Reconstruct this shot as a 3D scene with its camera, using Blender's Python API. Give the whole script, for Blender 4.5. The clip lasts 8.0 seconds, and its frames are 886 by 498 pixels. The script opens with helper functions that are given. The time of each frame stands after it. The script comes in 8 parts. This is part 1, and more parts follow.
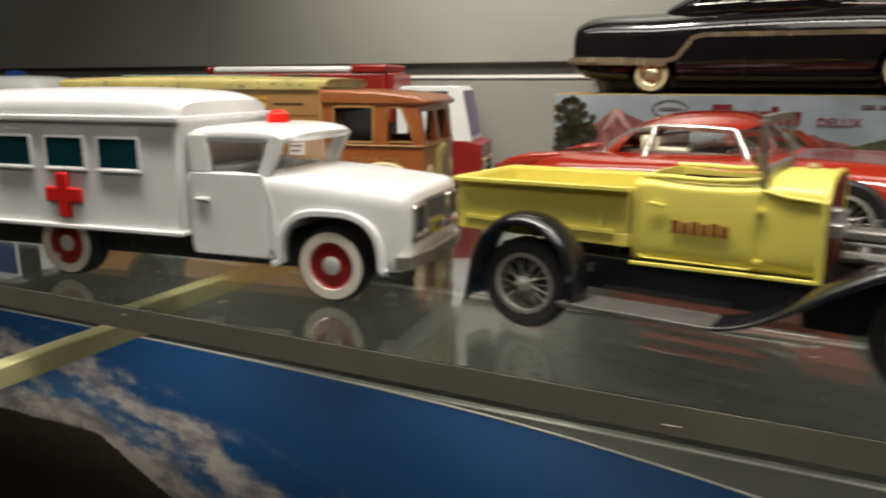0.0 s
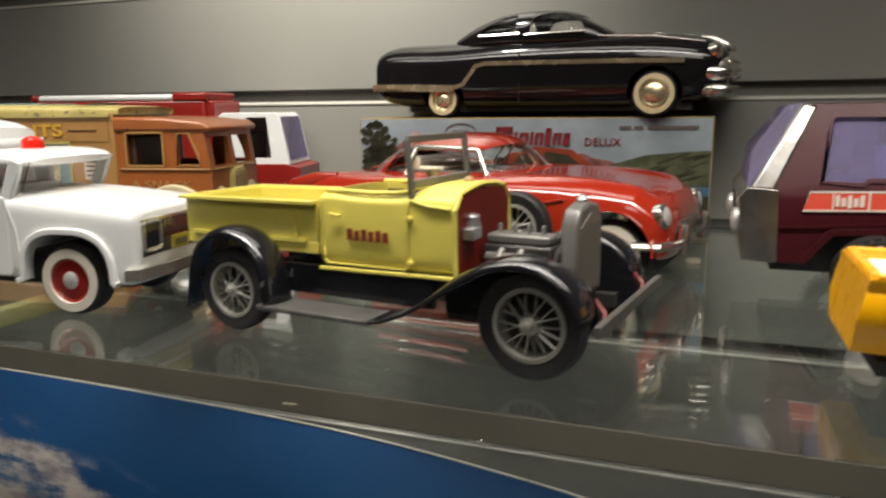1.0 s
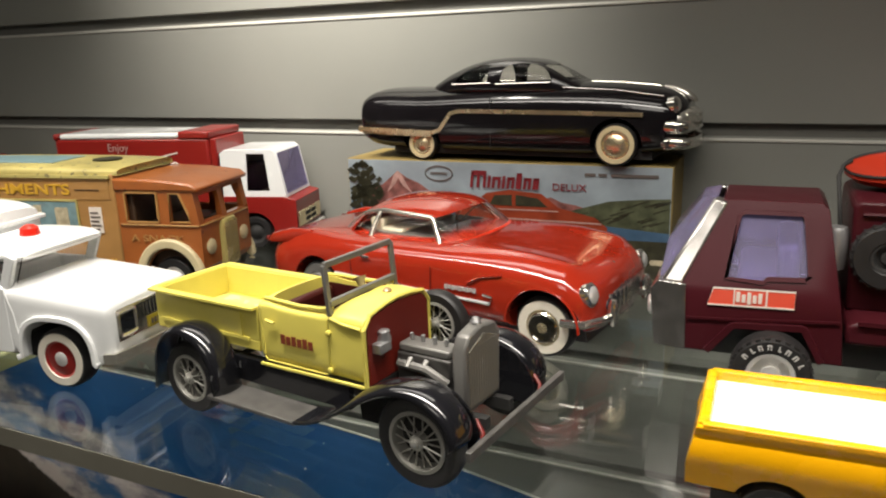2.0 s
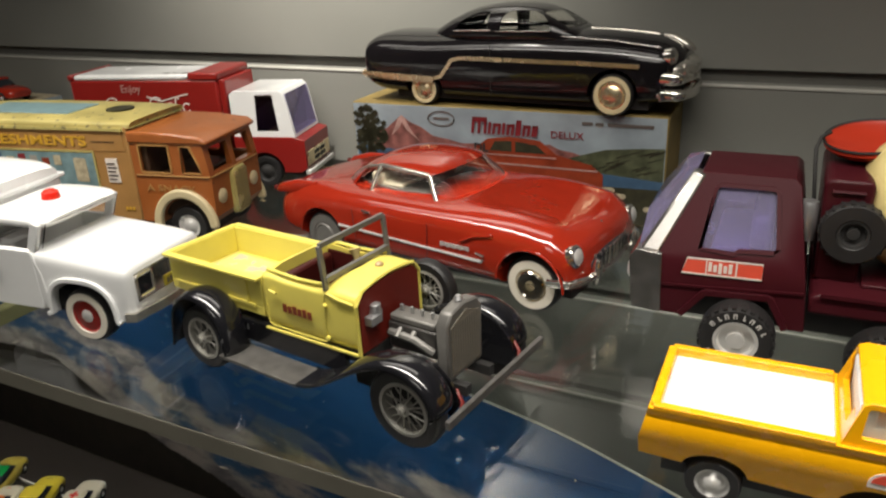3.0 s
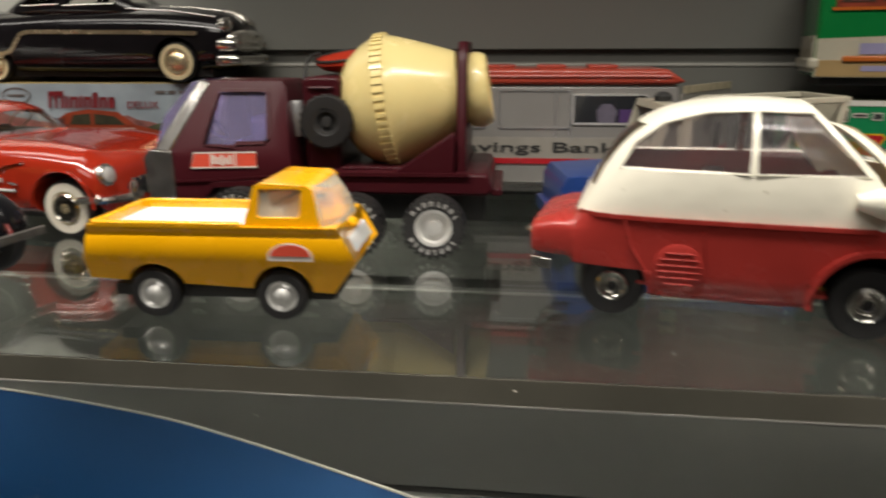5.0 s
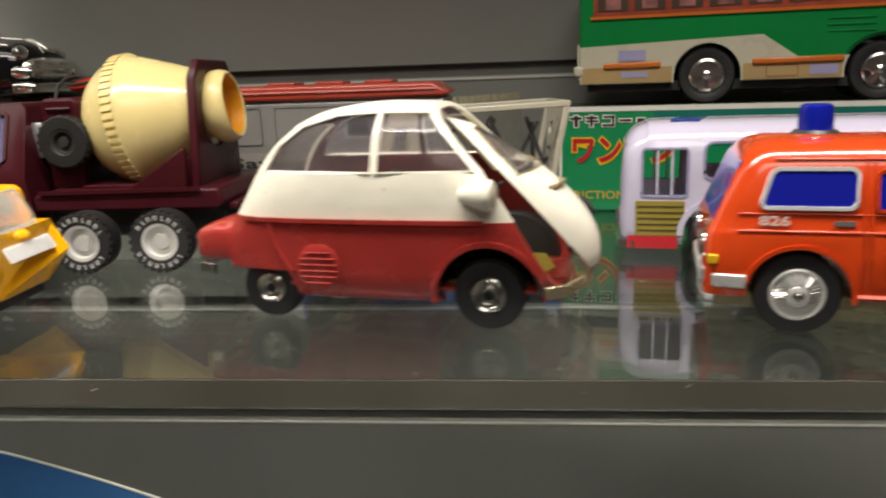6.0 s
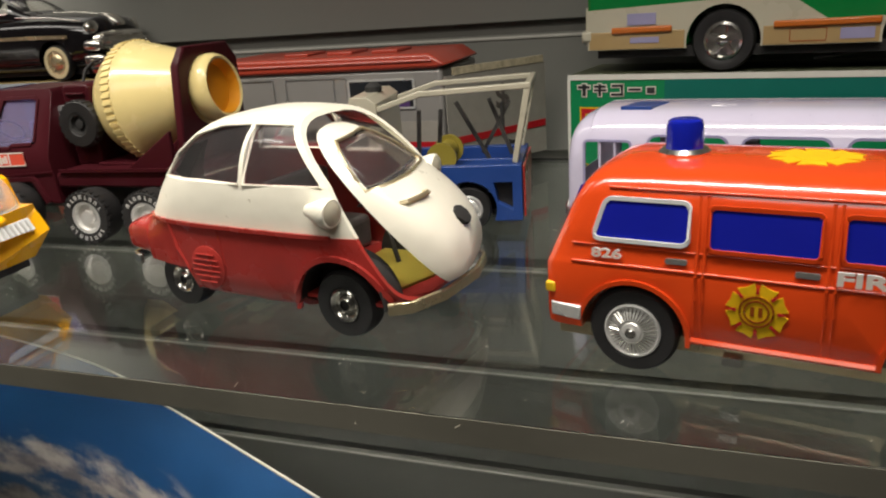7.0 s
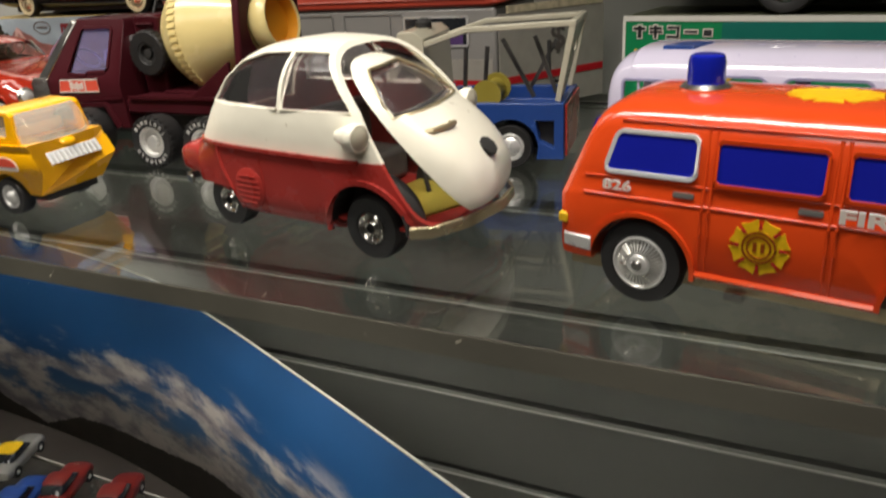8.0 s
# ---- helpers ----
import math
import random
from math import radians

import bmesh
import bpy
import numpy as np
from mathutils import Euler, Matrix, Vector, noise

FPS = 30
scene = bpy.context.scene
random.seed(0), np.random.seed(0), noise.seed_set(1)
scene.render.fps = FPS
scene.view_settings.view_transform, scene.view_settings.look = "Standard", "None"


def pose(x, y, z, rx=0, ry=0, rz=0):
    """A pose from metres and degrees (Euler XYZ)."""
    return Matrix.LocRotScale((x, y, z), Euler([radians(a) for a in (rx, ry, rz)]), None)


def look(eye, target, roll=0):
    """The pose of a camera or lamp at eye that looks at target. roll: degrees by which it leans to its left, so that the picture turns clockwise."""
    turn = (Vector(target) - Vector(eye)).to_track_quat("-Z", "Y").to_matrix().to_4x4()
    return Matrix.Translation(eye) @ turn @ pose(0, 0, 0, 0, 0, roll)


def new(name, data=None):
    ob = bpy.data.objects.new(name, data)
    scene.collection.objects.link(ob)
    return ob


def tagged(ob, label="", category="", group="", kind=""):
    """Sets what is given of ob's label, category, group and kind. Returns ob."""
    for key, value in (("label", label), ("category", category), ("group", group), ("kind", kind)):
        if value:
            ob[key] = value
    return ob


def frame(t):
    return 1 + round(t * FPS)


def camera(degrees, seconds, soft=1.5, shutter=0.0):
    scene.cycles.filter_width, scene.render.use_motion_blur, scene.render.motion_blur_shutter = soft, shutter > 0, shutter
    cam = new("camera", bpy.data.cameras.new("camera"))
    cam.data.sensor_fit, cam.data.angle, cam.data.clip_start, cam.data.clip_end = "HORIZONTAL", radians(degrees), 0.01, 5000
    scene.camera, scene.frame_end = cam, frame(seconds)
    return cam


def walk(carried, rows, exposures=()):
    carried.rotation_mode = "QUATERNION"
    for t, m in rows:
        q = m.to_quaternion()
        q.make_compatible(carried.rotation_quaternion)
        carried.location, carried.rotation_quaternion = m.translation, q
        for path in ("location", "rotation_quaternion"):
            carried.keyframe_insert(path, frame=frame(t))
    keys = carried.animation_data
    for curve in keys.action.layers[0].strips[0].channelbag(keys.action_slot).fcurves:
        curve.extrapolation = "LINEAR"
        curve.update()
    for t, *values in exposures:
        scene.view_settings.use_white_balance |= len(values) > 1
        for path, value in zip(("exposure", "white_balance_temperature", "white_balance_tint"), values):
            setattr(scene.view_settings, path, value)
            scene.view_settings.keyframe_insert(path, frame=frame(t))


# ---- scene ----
cam = camera(61.0, 8.0, soft=2.0, shutter=0.5)
PATH = [
    (0, (0.0322, -0.0081, 0.0919), (-0.8246, 1.7461, -0.3426), -0.06),
    (0.2, (0.0567, -0.0065, 0.0915), (-0.7707, 1.7636, -0.3349), -0.27),
    (0.5, (0.0872, -0.0055, 0.0887), (-0.6893, 1.7929, -0.3147), -0.43),
    (0.8, (0.1177, -0.0048, 0.0872), (-0.6033, 1.8216, -0.2931), -0.55),
    (1, (0.1304, -0.0019, 0.0916), (-0.5715, 1.8337, -0.2798), -0.58),
    (1.3, (0.1544, 0.0034, 0.1117), (-0.5794, 1.8267, -0.2586), -1.05),
    (1.5, (0.1701, 0.0023, 0.1307), (-0.5970, 1.8098, -0.2494), -1.53),
    (1.7, (0.1811, 0.0023, 0.1449), (-0.6243, 1.7836, -0.2774), -1.79),
    (2.8, (0.2156, 0.0030, 0.2062), (-0.6381, 1.6599, -0.5190), -2.65),
    (3, (0.2161, 0.0006, 0.2079), (-0.6424, 1.6359, -0.5593), -2.69),
    (3.3, (0.2170, -0.0022, 0.2095), (-0.6446, 1.6138, -0.5944), -2.81),
    (3.5, (0.2186, -0.0037, 0.2085), (-0.6484, 1.6168, -0.5805), -2.75),
    (4, (0.2632, -0.0097, 0.1919), (-0.4500, 1.7247, -0.5031), -1.35),
    (4.5, (0.3145, -0.0215, 0.1638), (-0.0778, 1.8405, -0.4521), 0.55),
    (4.7, (0.3295, -0.0280, 0.1343), (0.0054, 1.8597, -0.4416), 0.39),
    (5.8, (0.4507, -0.0347, 0.0935), (0.3442, 1.9143, -0.3424), -1.30),
    (6, (0.4876, -0.0285, 0.0988), (0.3081, 1.9120, -0.3507), -1.98),
    (6.2, (0.5236, -0.0205, 0.1020), (0.2717, 1.9016, -0.3899), -2.61),
    (6.5, (0.5646, -0.0099, 0.1095), (0.1209, 1.8642, -0.4298), -3.73),
    (6.8, (0.5997, 0.0004, 0.1231), (-0.0170, 1.8045, -0.4808), -4.43),
    (7, (0.6153, 0.0042, 0.1294), (-0.0427, 1.7835, -0.5041), -4.27),
    (7.3, (0.6275, 0.0076, 0.1325), (-0.1493, 1.7247, -0.5369), -4.40),
    (7.5, (0.6327, 0.0077, 0.1333), (-0.1822, 1.6970, -0.5610), -4.47),
    (7.8, (0.6385, 0.0042, 0.1296), (-0.1919, 1.6736, -0.5939), -4.15),
    (8, (0.6410, -0.0000, 0.1229), (-0.1978, 1.6568, -0.6195), -3.76),
]
walk(cam, [(t, look(eye, target, roll)) for t, eye, target, roll in PATH], exposures=[(0.0, -0.27), (0.5, -0.30), (1.0, -0.13), (1.5, 0.07), (2.2, -0.08), (3.0, -0.31), (3.5, -0.35), (4.5, -0.34), (5.3, -0.13), (6.0, 0.06), (6.3, 0.00), (7.0, -0.12), (8.0, -0.16)])

# ---- world, lamps ----
world = bpy.data.worlds.new("world")
scene.world = world
world.use_nodes = True
world.node_tree.nodes["Background"].inputs[0].default_value = (0.9, 0.95, 1.0, 1)
world.node_tree.nodes["Background"].inputs[1].default_value = 0.08


def area_lamp(name, eye, target, sx, sy, watts, rgb=(1.0, 0.94, 0.85), spread=180):
    d = bpy.data.lights.new(name, "AREA")
    d.spread = radians(spread)
    d.shape, d.size, d.size_y, d.energy, d.color = "RECTANGLE", sx, sy, watts, rgb
    ob = new(name, d)
    ob.matrix_world = look(eye, target)
    return ob


def spot_lamp(name, eye, target, degrees, watts, radius=0.02, blend=0.6, rgb=(1.0, 0.94, 0.85)):
    d = bpy.data.lights.new(name, "SPOT")
    d.spot_size, d.spot_blend, d.energy, d.shadow_soft_size, d.color = radians(degrees), blend, watts, radius, rgb
    ob = new(name, d)
    ob.matrix_world = look(eye, target)
    return ob


area_lamp("case_lamp", (-0.12, 0.36, 0.44), (-0.12, 0.37, 0.0), 0.6, 0.06, 0.7)
area_lamp("front_lamp", (0.10, 0.17, 0.50), (0.10, 0.235, 0.0), 1.4, 0.04, 4.7, spread=98)
spot_lamp("case_spot", (-0.17, 0.35, 0.56), (-0.19, 0.60, 0.37), 82, 46.0, blend=1.0)
# Unseen fill light, added before the case to lift the dark tones.
area_lamp("room_lamp", (0.4, -1.6, 1.6), (0.3, 0.0, 0.0), 1.2, 0.6, 11.0)


# ---- materials ----
def lin(r, g, b):
    return tuple(((c / 255 + 0.055) / 1.055) ** 2.4 if c > 10 else c / 255 / 12.92 for c in (r, g, b))


def surf(name, rgb, rough=0.35, metal=0.0, var=0.10, scale=40.0, grain=900.0, bump=0.03, coat=0.0, wear=0.0, worn=(0.3, 0.28, 0.25),
         trans=0.0, ior=1.45, spec=0.5, dent=0.0):
    """Principled surface with variation at two sizes; wear shows a worn colour in small patches."""
    m = bpy.data.materials.new(name)
    m.use_nodes = True
    nt = m.node_tree
    n, link = nt.nodes, nt.links.new
    b = n["Principled BSDF"]
    b.inputs["Metallic"].default_value = metal
    b.inputs["Coat Weight"].default_value = coat
    b.inputs["Coat Roughness"].default_value = 0.035
    b.inputs["Transmission Weight"].default_value = trans
    b.inputs["IOR"].default_value = ior
    b.inputs["Specular IOR Level"].default_value = spec
    co = n.new("ShaderNodeTexCoord")
    big, fine = n.new("ShaderNodeTexNoise"), n.new("ShaderNodeTexNoise")
    big.inputs["Scale"].default_value, big.inputs["Detail"].default_value = scale, 5
    fine.inputs["Scale"].default_value, fine.inputs["Detail"].default_value = grain, 3
    link(co.outputs["Object"], big.inputs["Vector"])
    link(co.outputs["Object"], fine.inputs["Vector"])
    ramp = n.new("ShaderNodeMapRange")
    ramp.inputs["From Min"].default_value, ramp.inputs["From Max"].default_value = 0.3, 0.7
    ramp.inputs["To Min"].default_value, ramp.inputs["To Max"].default_value = 1 - var, 1 + var * 0.6
    link(big.outputs["Fac"], ramp.inputs["Value"])
    mul = n.new("ShaderNodeVectorMath")
    mul.operation = "SCALE"
    mul.inputs[0].default_value = rgb
    link(ramp.outputs["Result"], mul.inputs["Scale"])
    colour = mul.outputs["Vector"]
    if wear:
        patch = n.new("ShaderNodeTexNoise")
        patch.inputs["Scale"].default_value, patch.inputs["Detail"].default_value = scale * 4, 8
        link(co.outputs["Object"], patch.inputs["Vector"])
        cut = n.new("ShaderNodeMapRange")
        cut.inputs["From Min"].default_value, cut.inputs["From Max"].default_value = 0.72 - wear * 0.25, 0.76 - wear * 0.25
        link(patch.outputs["Fac"], cut.inputs["Value"])
        mix = n.new("ShaderNodeMix")
        mix.data_type = "RGBA"
        link(cut.outputs["Result"], mix.inputs["Factor"])
        link(colour, mix.inputs["A"])
        mix.inputs["B"].default_value = (*worn, 1)
        colour = mix.outputs["Result"]
    link(colour, b.inputs["Base Color"])
    rr = n.new("ShaderNodeMapRange")
    rr.inputs["To Min"].default_value, rr.inputs["To Max"].default_value = max(rough - 0.09, 0.02), min(rough + 0.12, 1)
    link(big.outputs["Fac"], rr.inputs["Value"])
    link(rr.outputs["Result"], b.inputs["Roughness"])
    if bump:
        bp = n.new("ShaderNodeBump")
        bp.inputs["Strength"].default_value, bp.inputs["Distance"].default_value = bump, 0.0006
        link(fine.outputs["Fac"], bp.inputs["Height"])
        link(bp.outputs["Normal"], b.inputs["Normal"])
    if dent:
        wave, dp = n.new("ShaderNodeTexNoise"), n.new("ShaderNodeBump")
        wave.inputs["Scale"].default_value, wave.inputs["Detail"].default_value = 95.0, 1.5
        dp.inputs["Strength"].default_value, dp.inputs["Distance"].default_value = dent, 0.0022
        link(co.outputs["Object"], wave.inputs["Vector"])
        link(wave.outputs["Fac"], dp.inputs["Height"])
        if bump:
            link(bp.outputs["Normal"], dp.inputs["Normal"])
        link(dp.outputs["Normal"], b.inputs["Normal"])
    return m


def glass(name, rgb, rough=0.02, ior=1.45):
    m = bpy.data.materials.new(name)
    m.use_nodes = True
    b = m.node_tree.nodes["Principled BSDF"]
    b.inputs["Base Color"].default_value = (*rgb, 1)
    b.inputs["Transmission Weight"].default_value = 1
    b.inputs["Roughness"].default_value = rough
    b.inputs["IOR"].default_value = ior
    return m


M = {
    "wall": surf("grey_laminate", lin(121, 121, 115), 0.42, var=0.05, scale=6, grain=1500, bump=0.04),
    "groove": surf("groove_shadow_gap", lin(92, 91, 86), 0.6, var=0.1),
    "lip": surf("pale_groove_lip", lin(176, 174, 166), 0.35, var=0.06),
    "dark": surf("dark_laminate", lin(62, 57, 50), 0.6, var=0.12, scale=5),
    "lowboard": surf("dark_brown_laminate", lin(42, 37, 33), 0.6, var=0.15, scale=6),
    "room": surf("room_wall", lin(150, 146, 138), 0.8, var=0.1, scale=3),
    "shelf": glass("shelf_glass", (0.90, 0.95, 0.92), 0.0, 1.5),
    "edge": surf("ground_glass_edge", lin(128, 125, 113), 0.32, var=0.22, scale=14, bump=0.02),
    "clear": glass("clear_plastic", (0.95, 0.94, 0.91), 0.03, 1.2),
    "smoke": glass("smoky_plastic", (0.55, 0.52, 0.46), 0.04, 1.2),
    "lavender": surf("milky_lavender_plastic", lin(190, 182, 222), 0.08, var=0.05, trans=0.84, ior=1.15, bump=0.0),
    "white": surf("white_enamel", lin(228, 229, 228), 0.22, var=0.03, coat=0.4, bump=0.015, dent=0.05),
    "offwhite": surf("aged_white_enamel", lin(232, 227, 210), 0.3, var=0.06, coat=0.2, wear=0.04, worn=lin(190, 182, 160), bump=0.03, dent=0.16),
    "cream": surf("cream_plastic", lin(226, 206, 142), 0.24, var=0.04, bump=0.01, coat=0.25),
    "orangein": surf("orange_plastic_inside", lin(222, 150, 30), 0.45, var=0.05),
    "ivory": surf("ivory_tin", lin(198, 184, 146), 0.35, var=0.06, wear=0.12, worn=lin(150, 120, 80)),
    "red": surf("red_tin_enamel", lin(156, 42, 24), 0.12, var=0.06, coat=0.85, bump=0.008, dent=0.16),
    "brickred": surf("dull_red_enamel", lin(162, 52, 46), 0.26, var=0.08, coat=0.4, wear=0.06, worn=lin(120, 40, 30), dent=0.12),
    "truckred": surf("truck_red", lin(134, 30, 26), 0.3, var=0.06, coat=0.3, dent=0.06),
    "crossred": surf("cross_red", lin(205, 30, 28), 0.4, var=0.05),
    "beaconred": surf("beacon_red", lin(225, 40, 25), 0.2, var=0.03, coat=0.5),
    "fire": surf("orange_red_tin", lin(206, 68, 24), 0.2, var=0.05, coat=0.6, bump=0.012, dent=0.12),
    "black": surf("black_tin_enamel", (0.008, 0.007, 0.008), 0.12, var=0.2, spec=0.35, coat=0.45, bump=0.01, dent=0.12),
    "fender": surf("black_fender_enamel", (0.010, 0.010, 0.012), 0.14, var=0.3, coat=0.7, bump=0.02, dent=0.05, wear=0.08, worn=(0.10, 0.10, 0.10)),
    "rubber": surf("black_rubber", (0.016, 0.015, 0.015), 0.48, var=0.25, bump=0.12),
    "under": surf("dark_chassis", (0.02, 0.019, 0.018), 0.7, var=0.2),
    "chrome": surf("chrome_plating", (0.74, 0.72, 0.67), 0.13, 0.95, var=0.08, bump=0.02),
    "brass": surf("tarnished_brass", (0.78, 0.66, 0.42), 0.26, 0.85, var=0.2),
    "grey": surf("grey_metal", (0.46, 0.46, 0.46), 0.35, 0.8, var=0.2, bump=0.06),
    "pewter": surf("pewter_plastic", lin(118, 116, 112), 0.4, 0.4, var=0.15, bump=0.05),
    "silver": surf("silver_paint", (0.72, 0.71, 0.68), 0.28, 0.5, var=0.12, bump=0.04),
    "yellow": surf("pale_yellow_plastic", lin(224, 210, 100), 0.36, var=0.07, bump=0.05, coat=0.1, dent=0.08),
    "golden": surf("golden_yellow_enamel", lin(248, 178, 8), 0.26, var=0.04, coat=0.4, bump=0.02, dent=0.06),
    "bedwhite": surf("white_plastic_bed", lin(232, 232, 230), 0.4, var=0.03),
    "tyremark": surf("grey_white_tyre_print", lin(186, 184, 180), 0.5, var=0.15, scale=300),
    "maroon": surf("maroon_enamel", lin(60, 19, 25), 0.30, var=0.08, spec=0.16, bump=0.012, dent=0.03),
    "oxblood": surf("oxblood_plastic", lin(104, 26, 20), 0.4, var=0.1, bump=0.05),
    "tin_orange": surf("orange_brown_tin", lin(154, 88, 42), 0.3, var=0.14, coat=0.3, wear=0.18, worn=lin(110, 60, 35), dent=0.1),
    "tin_tan": surf("tan_litho_tin", lin(166, 124, 72), 0.35, var=0.16, coat=0.25, wear=0.16, worn=lin(120, 92, 54), dent=0.08),
    "tin_olive": surf("aged_yellow_tin_roof", lin(184, 170, 104), 0.38, var=0.24, coat=0.2, wear=0.42, worn=lin(126, 118, 82), dent=0.1),
    "litho_blue": surf("pale_blue_litho", lin(116, 142, 146), 0.4, var=0.25, scale=120),
    "litho_dark": surf("dark_print_and_cab_shade", lin(62, 44, 30), 0.45, var=0.1),
    "gold_print": surf("gold_print", lin(206, 160, 52), 0.35, var=0.1),
    "teal": surf("teal_window", lin(12, 52, 56), 0.12, var=0.2, coat=0.5),
    "darkglass": surf("dark_window", (0.02, 0.022, 0.026), 0.08, var=0.2, coat=0.6),
    "bluewin": surf("blue_window_print", lin(22, 30, 150), 0.22, var=0.06, coat=0.5),
    "bluelens": surf("blue_beacon", lin(18, 30, 150), 0.12, var=0.05, coat=0.6),
    "blue": surf("blue_enamel", lin(34, 64, 128), 0.3, var=0.08, coat=0.3),
    "green": surf("green_card", lin(10, 128, 76), 0.4, var=0.06, bump=0.02),
    "teal_card": surf("teal_card", lin(12, 104, 92), 0.4, var=0.06, bump=0.02),
    "busgreen": surf("green_bus_enamel", lin(14, 116, 54), 0.22, var=0.05, coat=0.5),
    "bone": surf("bone_enamel", lin(180, 174, 154), 0.28, var=0.05, coat=0.4),
    "tan": surf("tan_enamel", lin(164, 138, 94), 0.3, var=0.06, coat=0.3),
    "orange": surf("orange_strip", lin(184, 98, 32), 0.3, var=0.06, coat=0.3),
    "lilac": surf("lilac_plate", lin(148, 144, 176), 0.4, var=0.08),
    "lilacwhite": surf("lilac_white_enamel", lin(194, 188, 208), 0.16, var=0.04, coat=0.6),
    "oliveband": surf("olive_yellow_print", lin(140, 126, 50), 0.35, var=0.12),
    "badge": surf("yellow_badge_print", lin(222, 178, 22), 0.35, var=0.12, scale=300),
    "badge_dark": surf("badge_brown_print", lin(140, 66, 16), 0.35, var=0.12),
    "letter_white": surf("white_print", lin(224, 214, 204), 0.4, var=0.06),
    "letter_red": surf("red_print", lin(176, 26, 36), 0.4, var=0.06),
    "letter_black": surf("black_print", (0.03, 0.03, 0.03), 0.45, var=0.1),
    "letter_grey": surf("grey_print", lin(92, 84, 80), 0.45, var=0.1),
    "salmon": surf("salmon_label", lin(222, 84, 62), 0.45, var=0.08),
    "plateyellow": surf("plate_yellow", lin(176, 160, 44), 0.4, var=0.1),
    "boxblue": surf("pale_sky_print", lin(144, 155, 162), 0.38, var=0.32, scale=28, bump=0.02),
    "boxcard": surf("worn_cardboard", lin(140, 120, 68), 0.6, var=0.2, scale=60, wear=0.2, worn=lin(120, 96, 54)),
    "boxgreen": surf("olive_hill_print", lin(78, 82, 60), 0.45, var=0.6, scale=90),
    "boxdark": surf("dark_foliage_print", lin(52, 50, 34), 0.5, var=0.4, scale=220),
    "boxmount": surf("purple_brown_mountain_print", lin(138, 88, 82), 0.45, var=0.6, scale=110),
    "boxcar": surf("red_brown_print", lin(140, 56, 30), 0.45, var=0.3, scale=90),
    "boxwater": surf("blue_water_print", lin(64, 90, 116), 0.45, var=0.2, scale=80),
    "boxstone": surf("pale_stone_print", lin(182, 170, 142), 0.5, var=0.3, scale=260),
    "whitewall": surf("whitewall_rubber", lin(206, 199, 184), 0.5, var=0.06),
    "radcore": surf("grey_beige_core", lin(122, 117, 106), 0.5, 0.3, var=0.12, scale=200, bump=0.1),
    "cockpit": surf("dark_red_brown_plastic", lin(62, 14, 12), 0.45, var=0.15, bump=0.05),
    "firewallred": surf("dull_dark_red_plastic", lin(108, 30, 20), 0.45, var=0.12, bump=0.05),
    "gunmetal": surf("dark_gunmetal_plastic", lin(74, 72, 70), 0.38, 0.5, var=0.2, bump=0.06),
    "pewtersilver": surf("dull_silver_wheel_paint", lin(182, 180, 172), 0.34, 0.5, var=0.2, bump=0.05),
    "fadedprint": surf("faded_red_brown_print", lin(126, 58, 38), 0.4, var=0.2, scale=400),
    "board": surf("worn_black_board", lin(88, 86, 83), 0.36, 0.2, var=0.3, scale=150, bump=0.1),
    "wornyellow": surf("scuffed_yellow_floor", lin(206, 198, 122), 0.5, var=0.15, scale=26, wear=0.75, worn=lin(176, 172, 152)),
    "vangrey": surf("pale_grey_enamel", lin(134, 131, 127), 0.3, var=0.05, coat=0.3),
    "mirror": surf("polished_metal", (0.62, 0.58, 0.52), 0.10, 1.0, var=0.1, bump=0.0),
    "milk": surf("milky_clear_plastic", lin(232, 230, 220), 0.08, var=0.04, trans=0.80, ior=1.2, bump=0.0),
    "haze": surf("hazy_clear_plastic", lin(232, 228, 230), 0.04, var=0.03, trans=0.985, ior=1.2, bump=0.0),
    "tinchrome": surf("dull_chrome_plating", (0.46, 0.44, 0.42), 0.17, 0.92, var=0.25, scale=90, bump=0.03),
    "vanroof": surf("faded_orange_red_enamel", lin(166, 62, 44), 0.34, var=0.10, coat=0.3),
    "bandgrey": surf("aged_pale_litho", lin(150, 145, 136), 0.35, var=0.08, scale=120),
    "printgrey": surf("grey_lilac_print", lin(104, 98, 112), 0.35, var=0.15, scale=200),
    "gilt": surf("worn_gilt_trim", (0.72, 0.58, 0.38), 0.24, 0.85, var=0.2, scale=90, bump=0.03),
    "tinpale": surf("bright_tin_trim", (0.70, 0.67, 0.60), 0.20, 0.85, var=0.15, scale=90, bump=0.03),
    "titlered": surf("faded_maroon_print", lin(124, 36, 42), 0.4, var=0.15, scale=200),
    "boxpeak": surf("pale_pink_print", lin(176, 140, 132), 0.45, var=0.35, scale=150),
    "hubtin": surf("bright_hub_plating", (0.80, 0.79, 0.76), 0.36, 0.6, var=0.10, bump=0.02),
    "paper": surf("white_paper", lin(214, 212, 202), 0.6, var=0.06),
    "strip": surf("pale_yellow_strip", lin(158, 154, 108), 0.5, var=0.08),
    "orangered": surf("orange_red_plastic", lin(168, 48, 28), 0.35, var=0.06, coat=0.2),
    "purple": surf("purple_plastic", lin(84, 60, 108), 0.35, var=0.2, scale=120),
}


# ---- mesh helpers ----
def shade(me, degrees=38):
    for p in me.polygons:
        p.use_smooth = True
    me.set_sharp_from_angle(angle=radians(degrees))


def outward(bm):
    """Turn the faces outward, but leave carved solids, whose hollows face inward."""
    if bm.faces.layers.int.get("carved") is None:
        bmesh.ops.recalc_face_normals(bm, faces=bm.faces)
    return bm


